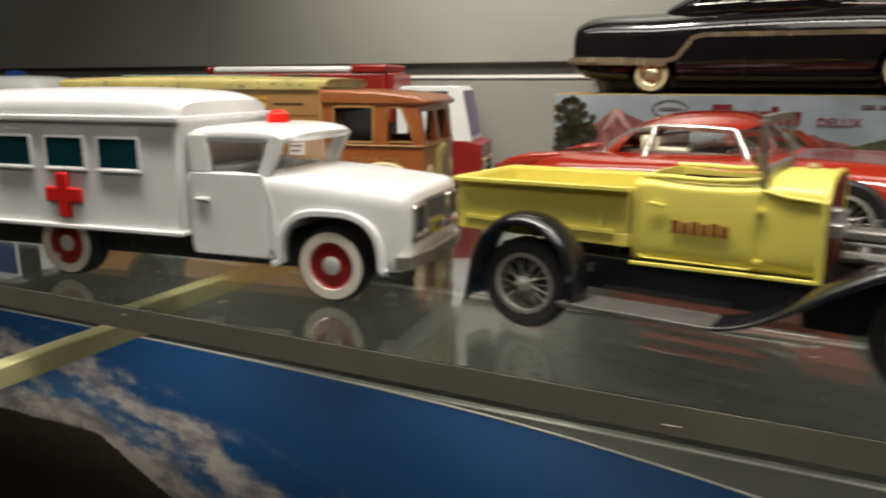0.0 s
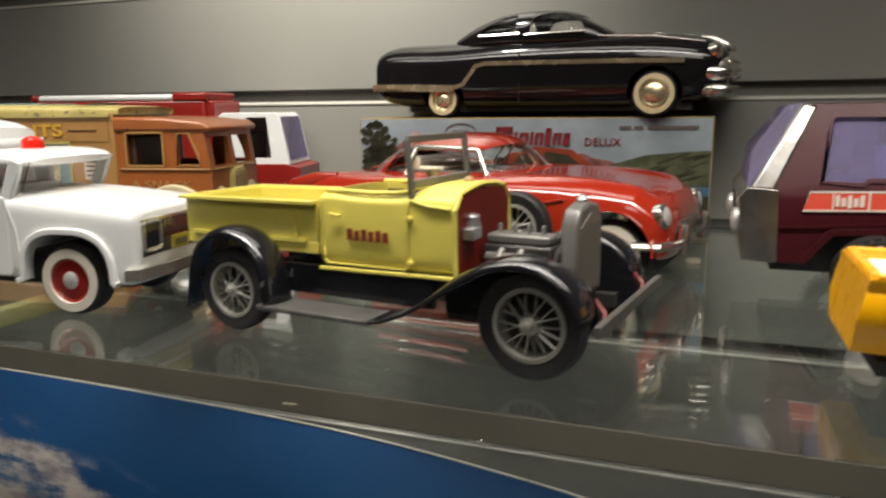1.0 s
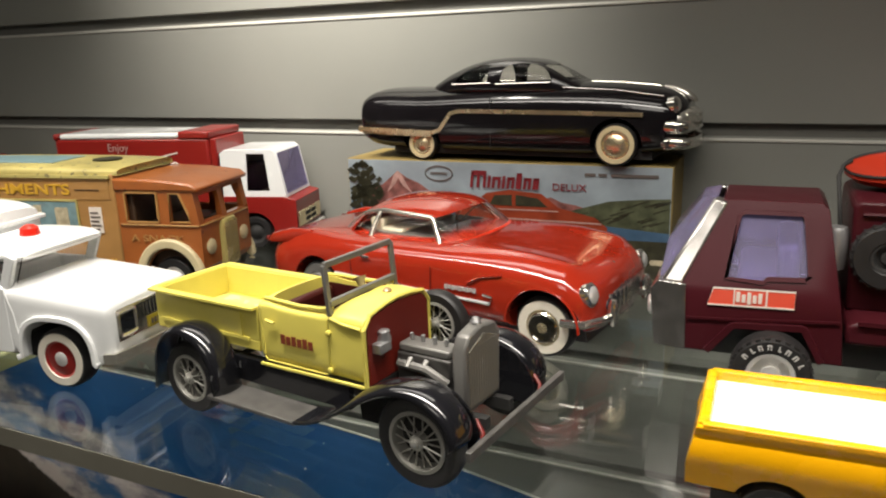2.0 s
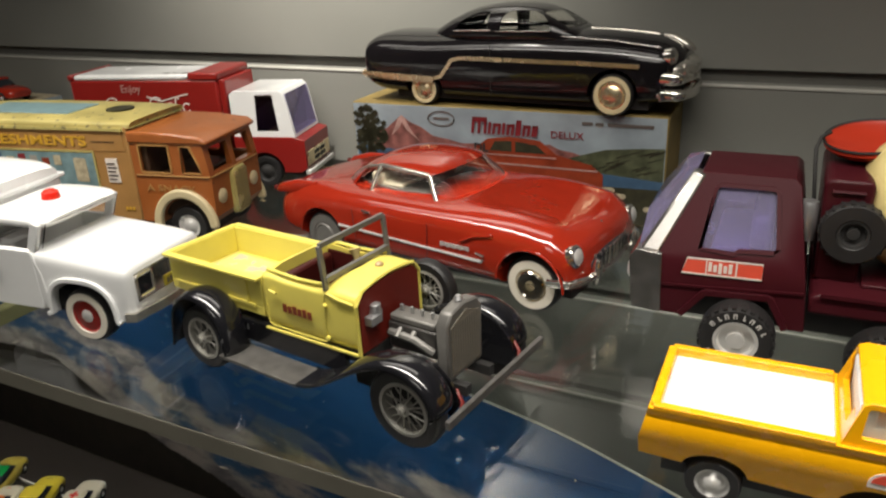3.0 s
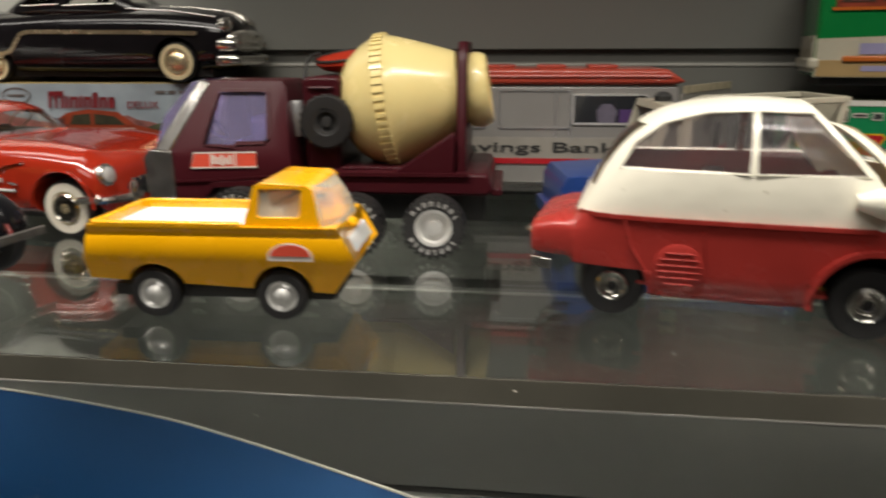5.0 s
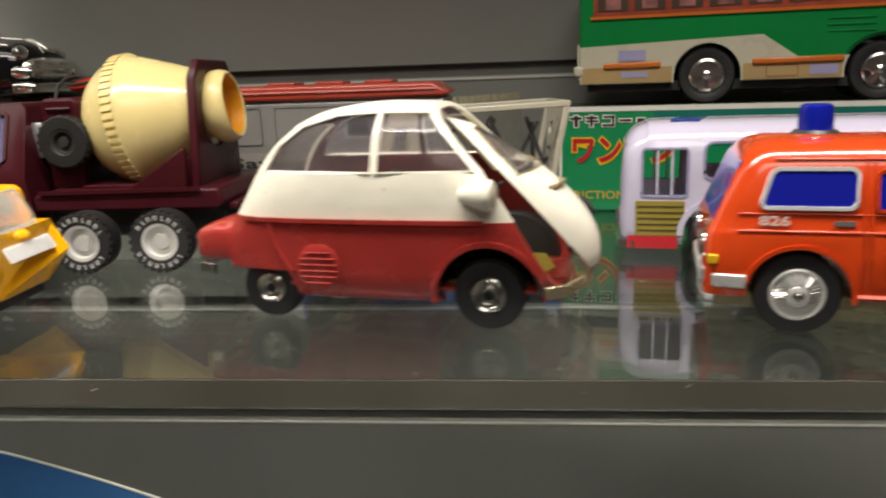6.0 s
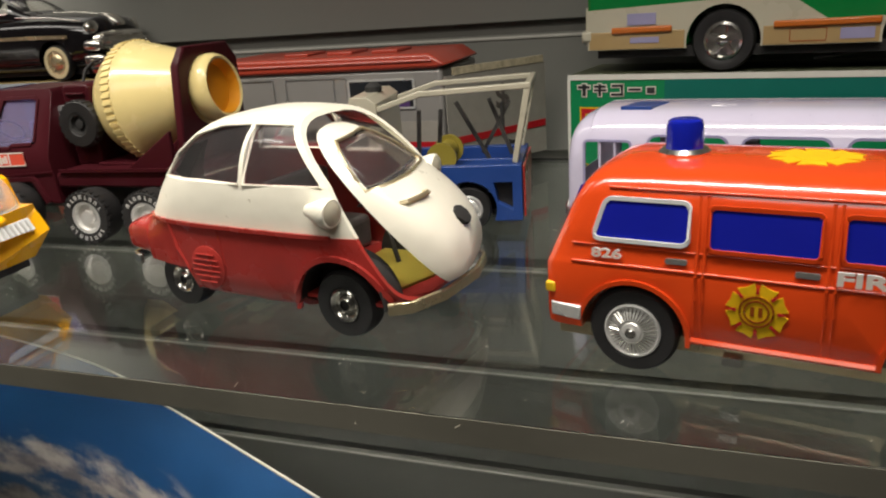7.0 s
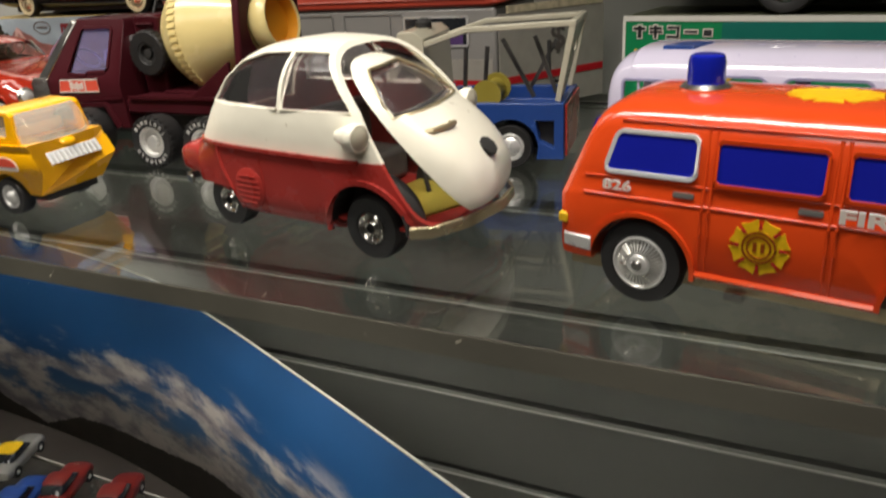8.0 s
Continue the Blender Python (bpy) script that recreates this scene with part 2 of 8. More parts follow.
def part(name, bm, mat, parent=None, label="", bevel=0.0, degrees=38):
    me = bpy.data.meshes.new(name)
    outward(bm)
    bm.to_mesh(me)
    bm.free()
    if me.attributes.get("carved"):
        me.attributes.remove(me.attributes["carved"])
    me.materials.append(M[mat])
    shade(me, degrees)
    ob = new(name, me)
    ob.parent = parent
    if label:
        ob["label"] = label
    if bevel:
        b = ob.modifiers.new("bevel", "BEVEL")
        b.width, b.segments, b.limit_method, b.angle_limit = bevel, 2, "ANGLE", radians(40)
        b.harden_normals = False
    return ob


def thing(name, x, y, z, turn, label, category, group="", kind=""):
    root = new(name)
    root.empty_display_size = 0.02
    root.matrix_world = pose(x, y, z, 0, 0, turn)
    return tagged(root, label, category, group, kind)


def box(x0, x1, y0, y1, z0, z1):
    bm = bmesh.new()
    v = [bm.verts.new((x, y, z)) for z in (z0, z1) for x, y in ((x0, y0), (x1, y0), (x1, y1), (x0, y1))]
    for f in ((3, 2, 1, 0), (4, 5, 6, 7), (0, 1, 5, 4), (1, 2, 6, 5), (2, 3, 7, 6), (3, 0, 4, 7)):
        bm.faces.new([v[i] for i in f])
    return bm


def prism(pts, y0, y1):
    """Side outline of (x, z) points, from y0 to y1."""
    bm = bmesh.new()
    a = [bm.verts.new((x, y0, z)) for x, z in pts]
    b = [bm.verts.new((x, y1, z)) for x, z in pts]
    n = len(pts)
    bm.faces.new(a)
    bm.faces.new(b[::-1])
    for i in range(n):
        j = (i + 1) % n
        bm.faces.new((a[j], a[i], b[i], b[j]))
    return bm


def plan(pts, z0, z1):
    """Plan outline of (x, y) points, from z0 to z1."""
    bm = prism(pts, z0, z1)
    for v in bm.verts:
        v.co = (v.co.x, v.co.z, v.co.y)
    return bm


def cross(pts, x0, x1):
    """Front outline of (y, z) points, from x0 to x1."""
    bm = prism(pts, x0, x1)
    for v in bm.verts:
        v.co = (v.co.y, v.co.x, v.co.z)
    return bm


def lathe(profile, centre, axis=(0, -1, 0), seg=28, close=True):
    """Turned shape: (radius, height along the axis) points."""
    bm = bmesh.new()
    rings = []
    for r, h in profile:
        if r < 1e-6:
            rings.append([bm.verts.new((0, 0, h))])
        else:
            rings.append([bm.verts.new((r * math.cos(2 * math.pi * i / seg), r * math.sin(2 * math.pi * i / seg), h)) for i in range(seg)])
    for a, b in zip(rings, rings[1:]):
        for i in range(seg):
            j = (i + 1) % seg
            q = [a[i % len(a)], a[j % len(a)], b[j % len(b)], b[i % len(b)]]
            q = list(dict.fromkeys(q))
            if len(q) > 2:
                bm.faces.new(q)
    if close:
        for ring in (rings[0], rings[-1]):
            if len(ring) > 2:
                bm.faces.new(ring)
    m = Vector(axis).to_track_quat("Z", "Y").to_matrix().to_4x4()
    bm.transform(Matrix.Translation(centre) @ m)
    return bm


def sweep(points, w, h=None, seg=8, closed=False):
    """Bar along points: round of radius w, or w wide (level) and h high."""
    pts = [Vector(p) for p in points]
    n = len(pts)
    bm = bmesh.new()
    rings = []
    for i, p in enumerate(pts):
        a = pts[(i - 1) % n] if closed or i else pts[0]
        b = pts[(i + 1) % n] if closed or i < n - 1 else pts[-1]
        d = (b - a).normalized()
        side = d.cross(Vector((0, 0, 1)))
        side = side.normalized() if side.length > 0.05 else Vector((0, 1, 0))
        up = side.cross(d).normalized()
        if h is None:
            ring = [p + side * w * math.cos(2 * math.pi * k / seg) + up * w * math.sin(2 * math.pi * k / seg) for k in range(seg)]
        else:
            ring = [p + side * sx * w / 2 + up * sz * h / 2 for sx, sz in ((-1, -1), (1, -1), (1, 1), (-1, 1))]
        rings.append([bm.verts.new(c) for c in ring])
    m = len(rings[0])
    for i in range(n if closed else n - 1):
        a, b = rings[i], rings[(i + 1) % n]
        for k in range(m):
            bm.faces.new((a[k], a[(k + 1) % m], b[(k + 1) % m], b[k]))
    if not closed:
        bm.faces.new(rings[0])
        bm.faces.new(rings[-1])
    return bm


def loft(stations, yc, seg=36):
    """Body through stations (x, half width, bottom, top, roundness above, roundness below, height of the widest line 0..1)."""
    bm = bmesh.new()
    rings = []
    for st in stations:
        x, hw, zb, zt = st[:4]
        nt = st[4] if len(st) > 4 else 2.6
        nb = st[5] if len(st) > 5 else 4.0
        zm = zb + (zt - zb) * (st[6] if len(st) > 6 else 0.45)
        ring = []
        for i in range(seg):
            a = 2 * math.pi * i / seg
            c, s = math.cos(a), math.sin(a)
            n = nt if s >= 0 else nb
            y = hw * math.copysign(abs(c) ** (2 / n), c)
            z = zm + ((zt - zm) if s >= 0 else (zm - zb)) * math.copysign(abs(s) ** (2 / n), s)
            ring.append(bm.verts.new((x, yc + y, z)))
        rings.append(ring)
    for a, b in zip(rings, rings[1:]):
        for i in range(seg):
            bm.faces.new((a[i], a[(i + 1) % seg], b[(i + 1) % seg], b[i]))
    bm.faces.new(rings[0])
    bm.faces.new(rings[-1])
    bmesh.ops.recalc_face_normals(bm, faces=bm.faces)
    return bm


def fine_stations(keys, steps=5):
    """Smoothly more stations between the given ones."""
    out = []
    keys = [tuple(k) + (2.6, 4.0, 0.45)[len(k) - 4:] for k in keys]
    for i in range(len(keys) - 1):
        p0, p1, p2, p3 = keys[max(i - 1, 0)], keys[i], keys[i + 1], keys[min(i + 2, len(keys) - 1)]
        for k in range(steps):
            t = k / steps
            row = []
            for a, b, c, d in zip(p0, p1, p2, p3):
                row.append(0.5 * (2 * b + (c - a) * t + (2 * a - 5 * b + 4 * c - d) * t * t + (3 * b - a - 3 * c + d) * t ** 3))
            out.append(tuple(row))
    return out + [keys[-1]]


def warp(bm, fn):
    for v in bm.verts:
        v.co = fn(v.co.x, v.co.y, v.co.z)
    return bm


def join(*bms):
    out = bms[0]
    for b in bms[1:]:
        me = bpy.data.meshes.new("tmp")
        b.to_mesh(me)
        b.free()
        out.from_mesh(me)
        bpy.data.meshes.remove(me)
    return out


def carve(bm, *cutters, op="DIFFERENCE"):
    """The solid bm less (or with) each cutter."""
    def temp(b):
        outward(b)
        me = bpy.data.meshes.new("tmp")
        b.to_mesh(me)
        b.free()
        return new("tmp", me)
    a = temp(bm)
    cs = [temp(c) for c in cutters]
    for c in cs:
        mod = a.modifiers.new("cut", "BOOLEAN")
        mod.operation, mod.object, mod.solver = op, c, "EXACT"
    bpy.context.view_layer.update()
    me = bpy.data.meshes.new_from_object(a.evaluated_get(bpy.context.evaluated_depsgraph_get()))
    out = bmesh.new()
    out.from_mesh(me)
    if out.faces.layers.int.get("carved") is None:
        out.faces.layers.int.new("carved")
    bpy.data.meshes.remove(me)
    for o in (a, *cs):
        old = o.data
        bpy.data.objects.remove(o)
        bpy.data.meshes.remove(old)
    return out


def half(bm, point, normal):
    """What lies on the far side of a plane along its normal, closed."""
    geom = bm.verts[:] + bm.edges[:] + bm.faces[:]
    r = bmesh.ops.bisect_plane(bm, geom=geom, plane_co=point, plane_no=normal, clear_inner=True)
    edges = [e for e in r["geom_cut"] if isinstance(e, bmesh.types.BMEdge)]
    if edges:
        bmesh.ops.holes_fill(bm, edges=edges)
    return bm


def cylinder(x, y0, y1, z, r, seg=32):
    return lathe([(r, 0), (r, y1 - y0)], (x, y0, z), (0, 1, 0), seg)


def lettering(text, x, y, z, size, depth=0.0003, width=None, shear=0.0, bold=0.0):
    """Raised letters in the x-z plane that face -y; x, z: their lower left."""
    cu = bpy.data.curves.new("tmp", "FONT")
    cu.body, cu.size, cu.extrude, cu.shear, cu.offset, cu.resolution_u = text, size, depth, shear, bold, 3
    ob = new("tmp", cu)
    bpy.context.view_layer.update()
    me = bpy.data.meshes.new_from_object(ob.evaluated_get(bpy.context.evaluated_depsgraph_get()))
    bm = bmesh.new()
    bm.from_mesh(me)
    bpy.data.meshes.remove(me)
    bpy.data.objects.remove(ob)
    bpy.data.curves.remove(cu)
    if bm.verts:
        x0, x1 = min(v.co.x for v in bm.verts), max(v.co.x for v in bm.verts)
        k = width / (x1 - x0) if width else 1.0
        for v in bm.verts:
            v.co = (x + (v.co.x - x0) * k, y - v.co.z, z + v.co.y)
    return bm


def bars(rects, y, depth=0.0003):
    """Flat bars (x0, x1, z0, z1) that face -y, as unreadable print."""
    return join(*[box(x0, x1, y - depth, y + depth, z0, z1) for x0, x1, z0, z1 in rects])


def oblong(x0, x1, z0, z1, r, seg=4):
    """Rounded outline of (x, z)."""
    pts = []
    for cx, cz, a0 in ((x1 - r, z0 + r, -90), (x1 - r, z1 - r, 0), (x0 + r, z1 - r, 90), (x0 + r, z0 + r, 180)):
        for k in range(seg + 1):
            a = radians(a0 + 90 * k / seg)
            pts.append((cx + r * math.cos(a), cz + r * math.sin(a)))
    return pts


def rim_frame(outline, y, w, d):
    """Raised frame along an outline of (x, z) on the face y."""
    return sweep([(x, y, z) for x, z in outline], d, w, closed=True)


def wheel(root, s, y, z, r, width, rim=0.6, style="disc", face=-1, white=False, rim_mat="silver", label="", ring="whitewall"):
    """Wheel whose outer face is at y; face -1 looks to -y. Tyre with rim and hub as its pieces."""
    ax = (0, face, 0)
    o = (s, y - face * width, z)
    e = width * 0.28
    prof = [(r * rim, 0), (r * 0.93, 0.0), (r * 0.985, e * 0.5), (r, e), (r, width - e), (r * 0.985, width - e * 0.5), (r * 0.93, width),
            (r * (rim + 0.06), width), (r * rim, width - 0.0008), (r * rim, 0)]
    t = part("wheel", lathe(prof, o, ax, 40, close=False), "rubber", root, label)
    if white:
        part("whitewall", lathe([(r * rim, width - 0.0002), (r * (rim + 0.02), width + 0.0006), (r * 0.88, width + 0.0005), (r * 0.90, width - 0.001)], o, ax, 40, False),
             ring, t, "off-white whitewall ring")
    if style == "disc":
        part("rim", lathe([(r * rim + 0.0003, 0.001), (r * rim + 0.0003, width - 0.0004), (r * rim * 0.9, width - 0.0012), (r * rim * 0.8, width - 0.0016),
                           (r * rim * 0.62, width - 0.0010), (r * rim * 0.5, width - 0.0002), (r * rim * 0.3, width + 0.0009), (0, width + 0.0012)], o, ax, 36, False), rim_mat, t)
    elif style == "moon":
        part("rim", lathe([(r * rim + 0.0003, 0.001), (r * rim + 0.0003, width), (r * rim * 0.92, width + 0.0004), (r * rim * 0.72, width - 0.0002),
                           (r * rim * 0.66, width + 0.0002), (r * rim * 0.4, width + 0.0014), (0, width + 0.0018)], o, ax, 36, False), rim_mat, t)
    elif style == "dish":
        part("rim", lathe([(r * rim + 0.0003, 0.001), (r * rim + 0.0003, width - 0.0003), (r * rim * 0.86, width - 0.0006), (r * rim * 0.78, width - 0.0030),
                           (r * rim * 0.45, width - 0.0034), (r * rim * 0.42, width - 0.0012), (0, width - 0.0010)], o, ax, 36, False), rim_mat, t)
    elif style == "spoke":
        part("rim", lathe([(r * rim + 0.0003, 0.001), (r * rim + 0.0003, width), (r * rim * 0.9, width + 0.0002), (r * rim * 0.87, width - 0.0020), (r * rim * 0.87, 0.001)], o, ax, 40, False), rim_mat, t)
        c = Vector((s, y, z))
        sp = []
        for k in range(18):
            a = 2 * math.pi * k / 18
            b = a + (0.28 if k % 2 else -0.28)
            p = c + Vector((math.cos(b) * r * 0.13, -face * (0.0002 if k % 2 else 0.003), math.sin(b) * r * 0.13))
            q = c + Vector((math.cos(a) * r * rim * 0.9, -face * 0.0022, math.sin(a) * r * rim * 0.9))
            sp.append(sweep([p, q], 0.00035, seg=5))
        part("spoke_set", join(*sp), rim_mat, t)
        part("hub", lathe([(r * 0.17, -0.004), (r * 0.17, 0.0), (r * 0.10, 0.0006), (r * 0.09, 0.0018), (0, 0.0024)], (s, y, z), ax, 20), rim_mat, t)
        part("backing", lathe([(0, 0), (r * rim, 0)], (s, y - face * (width - 0.0015), z), ax, 24, False), "under", t)
    return t


# ---- the display case ----
WALL_Y, PITCH = 0.60, 0.1016
SHELF_FRONT = 0.205


def slat_wall():
    """Slatted back wall: boards with a lipped groove between each two."""
    root = thing("wall_back", 0, 0, 0, 0, "grey slatwall back panel of the display case with horizontal grooves", "wall", kind="structure")
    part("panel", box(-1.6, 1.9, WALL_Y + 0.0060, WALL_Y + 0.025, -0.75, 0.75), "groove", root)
    k = -7
    while k < 7:
        z0, z1 = k * PITCH + 0.0058, (k + 1) * PITCH - 0.0052
        pts = [(WALL_Y, z0), (WALL_Y, z1), (WALL_Y + 0.0015, z1 + 0.0012), (WALL_Y + 0.0065, z1 + 0.0014), (WALL_Y + 0.0065, z0)]
        part("board", cross(pts, -1.6, 1.9), "wall", root, bevel=0.0008)
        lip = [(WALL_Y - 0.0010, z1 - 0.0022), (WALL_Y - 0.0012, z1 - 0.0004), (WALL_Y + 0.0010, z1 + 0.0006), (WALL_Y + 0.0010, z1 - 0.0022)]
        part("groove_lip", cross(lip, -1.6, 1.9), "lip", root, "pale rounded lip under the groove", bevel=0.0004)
        k += 1


slat_wall()
shelf = thing("glass_shelf", 0, 0, 0, 0, "clear glass shelf with a polished greenish front edge", "shelf", kind="structure")
pane = part("pane", box(-1.55, 1.85, SHELF_FRONT + 0.0004, WALL_Y - 0.002, -0.010, 0.0), "shelf", shelf)
part("front_edge", box(-1.55, 1.85, SHELF_FRONT, SHELF_FRONT + 0.0003, -0.010, -0.0003), "edge", shelf, "ground greenish front edge")
pane.visible_shadow = False

for nm, args, mt, lab in (("ceiling", (-1.6, 1.9, 0.05, WALL_Y + 0.02, 0.74, 0.76), "wall", "grey top panel of the display case"),
                          ("wall_left", (-1.62, -1.60, 0.05, WALL_Y + 0.02, -0.75, 0.75), "wall", "grey side panel of the display case"),
                          ("wall_right", (1.90, 1.92, 0.05, WALL_Y + 0.02, -0.75, 0.75), "wall", "grey side panel of the display case"),
                          ("case_floor", (-1.6, 1.9, 0.05, WALL_Y + 0.02, -0.78, -0.75), "dark", "dark base of the display case"),
                          ("floor", (-3.2, 3.6, -3.2, 0.05, -1.12, -1.10), "room", "dark floor of the room before the case"),
                          ("wall_room_back", (-3.2, 3.6, -3.25, -3.20, -1.10, 2.0), "room", "dim wall of the room across from the case"),
                          ("wall_room_left", (-3.25, -3.2, -3.2, 0.62, -1.10, 2.0), "room", "dim side wall of the room"),
                          ("wall_room_right", (3.6, 3.65, -3.2, 0.62, -1.10, 2.0), "room", "dim side wall of the room"),
                          ("ceiling_room", (-3.2, 3.6, -3.2, 0.62, 2.0, 2.05), "room", "dim ceiling of the room")):
    tagged(part(nm, box(*args), mt), lab, nm.split("_")[0], kind="structure")

bracket = thing("shelf_bracket", -0.335, 0, 0, 0, "pale yellow strip below the glass shelf at right angles to the wall", "bracket", kind="structure")
part("arm", box(-0.006, 0.006, 0.16, WALL_Y - 0.001, -0.062, -0.050), "strip", bracket, bevel=0.001)


# ---- the printed sky sheet below the shelf ----
def sky_print():
    m = bpy.data.materials.new("sky_print")
    m.use_nodes = True
    n, link = m.node_tree.nodes, m.node_tree.links.new
    b = n["Principled BSDF"]
    b.inputs["Roughness"].default_value = 0.6
    b.inputs["Specular IOR Level"].default_value = 0.2
    uv = n.new("ShaderNodeUVMap")
    sep = n.new("ShaderNodeSeparateXYZ")
    link(uv.outputs["UV"], sep.inputs[0])

    def noise_of(sx, sy, detail, rough=0.6):
        mp = n.new("ShaderNodeMapping")
        mp.inputs["Scale"].default_value = (sx, sy, 1)
        mp.inputs["Rotation"].default_value = (0, 0, 0.12)
        link(uv.outputs["UV"], mp.inputs["Vector"])
        t = n.new("ShaderNodeTexNoise")
        t.inputs["Scale"].default_value, t.inputs["Detail"].default_value, t.inputs["Roughness"].default_value = 1, detail, rough
        link(mp.outputs[0], t.inputs["Vector"])
        return t.outputs["Fac"]

    def math_of(op, a, c):
        t = n.new("ShaderNodeMath")
        t.operation = op
        for i, v in enumerate((a, c)):
            if isinstance(v, float):
                t.inputs[i].default_value = v
            else:
                link(v, t.inputs[i])
        return t.outputs[0]

    def ramp_of(v, a, c, lo=0.0, hi=1.0):
        t = n.new("ShaderNodeMapRange")
        t.interpolation_type = "SMOOTHSTEP"
        for i, q in zip(("From Min", "From Max", "To Min", "To Max"), (a, c, lo, hi)):
            t.inputs[i].default_value = q
        link(v, t.inputs["Value"])
        return t.outputs["Result"]

    def mix_of(f, a, c):
        t = n.new("ShaderNodeMix")
        t.data_type = "RGBA"
        link(f, t.inputs["Factor"])
        for s, v in (("A", a), ("B", c)):
            if isinstance(v, tuple):
                t.inputs[s].default_value = (*v, 1)
            else:
                link(v, t.inputs[s])
        return t.outputs["Result"]

    v, u = sep.outputs["Y"], sep.outputs["X"]
    ridge = math_of("MULTIPLY", math_of("SUBTRACT", noise_of(6.0, 0.01, 3), 0.5), 0.02)
    for u0, u1, d0, d1 in ((0.31, 0.42, 0.152, 0.098), (0.42, 0.511, 0.0, -0.035), (0.511, 0.726, 0.0, -0.060), (0.726, 0.81, 0.0, 0.0325), (0.81, 1.18, 0.0, 0.030)):
        step = n.new("ShaderNodeMapRange")
        for name, val in zip(("From Min", "From Max", "To Min", "To Max"), (u0, u1, d0, d1)):
            step.inputs[name].default_value = val
        link(u, step.inputs["Value"])
        ridge = math_of("ADD", ridge, step.outputs["Result"])
    ridge = math_of("ADD", ridge, math_of("MULTIPLY", noise_of(180.0, 0.01, 3), 0.010))
    w = math_of("SUBTRACT", v, ridge)
    sky = mix_of(ramp_of(w, 0.0, 0.12), lin(62, 100, 134), lin(24, 67, 111))
    tone = mix_of(ramp_of(noise_of(16.0, 34.0, 7), 0.36, 0.62), lin(120, 114, 116), lin(186, 176, 168))
    wav = math_of("ADD", w, math_of("MULTIPLY", math_of("SUBTRACT", noise_of(6.0, 16.0, 6, 0.6), 0.5), 0.16))
    band = math_of("MULTIPLY", ramp_of(wav, 0.060, 0.078), ramp_of(wav, 0.092, 0.116, 1.0, 0.0))
    wisp = math_of("MULTIPLY", ramp_of(noise_of(9.0, 24.0, 6, 0.6), 0.52, 0.68), ramp_of(w, 0.100, 0.165, 0.8, 0.0))
    streak = math_of("MAXIMUM", math_of("MULTIPLY", band, 0.9), wisp)
    low = ramp_of(math_of("ADD", w, math_of("MULTIPLY", math_of("SUBTRACT", noise_of(11.0, 22.0, 6, 0.6), 0.5), 0.13)), 0.030, 0.052, 0.95, 0.0)
    col = mix_of(streak, sky, tone)
    col = mix_of(low, col, tone)
    hill = ramp_of(w, -0.001, 0.001, 1.0, 0.0)
    col = mix_of(hill, col, mix_of(noise_of(40.0, 40.0, 5), lin(34, 32, 28), lin(66, 58, 48)))
    link(col, b.inputs["Base Color"])
    return m


M["sky"] = sky_print()


def sky_sheet():
    """Curved sheet: along the wall at one end, bowed towards the viewer at the other."""
    keys = [(-1.05, 0.590), (-0.72, 0.590), (-0.45, 0.585), (-0.20, 0.570), (0.00, 0.535), (0.12, 0.497), (0.28, 0.430), (0.46, 0.350), (0.62, 0.275), (0.75, 0.215)]
    pts = []
    for i in range(len(keys) - 1):
        p = [keys[max(i - 1, 0)], keys[i], keys[i + 1], keys[min(i + 2, len(keys) - 1)]]
        for k in range(6):
            t = k / 6
            pts.append(tuple(0.5 * (2 * b + (c - a) * t + (2 * a - 5 * b + 4 * c - d) * t * t + (3 * b - a - 3 * c + d) * t ** 3) for a, b, c, d in zip(*p)))
    pts.append(keys[-1])
    bm = bmesh.new()
    uvs = bm.loops.layers.uv.new("UVMap")
    top, bot, dist = -0.200, -0.50, [0.0]
    for a, b in zip(pts, pts[1:]):
        dist.append(dist[-1] + math.dist(a, b))
    lo = [bm.verts.new((x, y, bot)) for x, y in pts]
    hi = [bm.verts.new((x, y, top)) for x, y in pts]
    for i in range(len(pts) - 1):
        f = bm.faces.new((lo[i], lo[i + 1], hi[i + 1], hi[i]))
        for lp, (u, w) in zip(f.loops, ((dist[i], 0), (dist[i + 1], 0), (dist[i + 1], top - bot), (dist[i], top - bot))):
            lp[uvs].uv = (u, w)
    root = thing("sky_backdrop", 0, 0, 0, 0, "curved printed sheet of blue sky, clouds and dark hills below the shelf", "poster")
    sheet = part("sheet", bm, "sky", root)
    s = sheet.modifiers.new("thick", "SOLIDIFY")
    s.thickness, s.offset = 0.0012, -1
    part("edge_trim", sweep([(x, y - 0.001, top + 0.0006) for x, y in pts], 0.0018, 0.0012), "paper", root, "white cut edge of the sheet")


sky_sheet()
low = thing("lower_shelf", 0, 0, 0, 0, "dark lower shelf of the display case", "shelf", kind="structure")
part("board", box(-1.55, 1.85, 0.10, WALL_Y - 0.002, -0.512, -0.500), "lowboard", low, bevel=0.001)
low_glass = thing("lower_glass_shelf", 0, 0, 0, 0, "narrow clear glass shelf with a pale rear edge", "shelf", kind="structure")
low_pane = part("pane", box(-1.55, 1.85, 0.14, 0.404, -0.368, -0.360), "shelf", low_glass)
low_pane.visible_shadow = False
part("rear_edge", box(-1.55, 1.85, 0.404, 0.4055, -0.368, -0.360), "paper", low_glass)
part("front_edge", box(-1.55, 1.85, 0.1385, 0.14, -0.368, -0.360), "edge", low_glass)


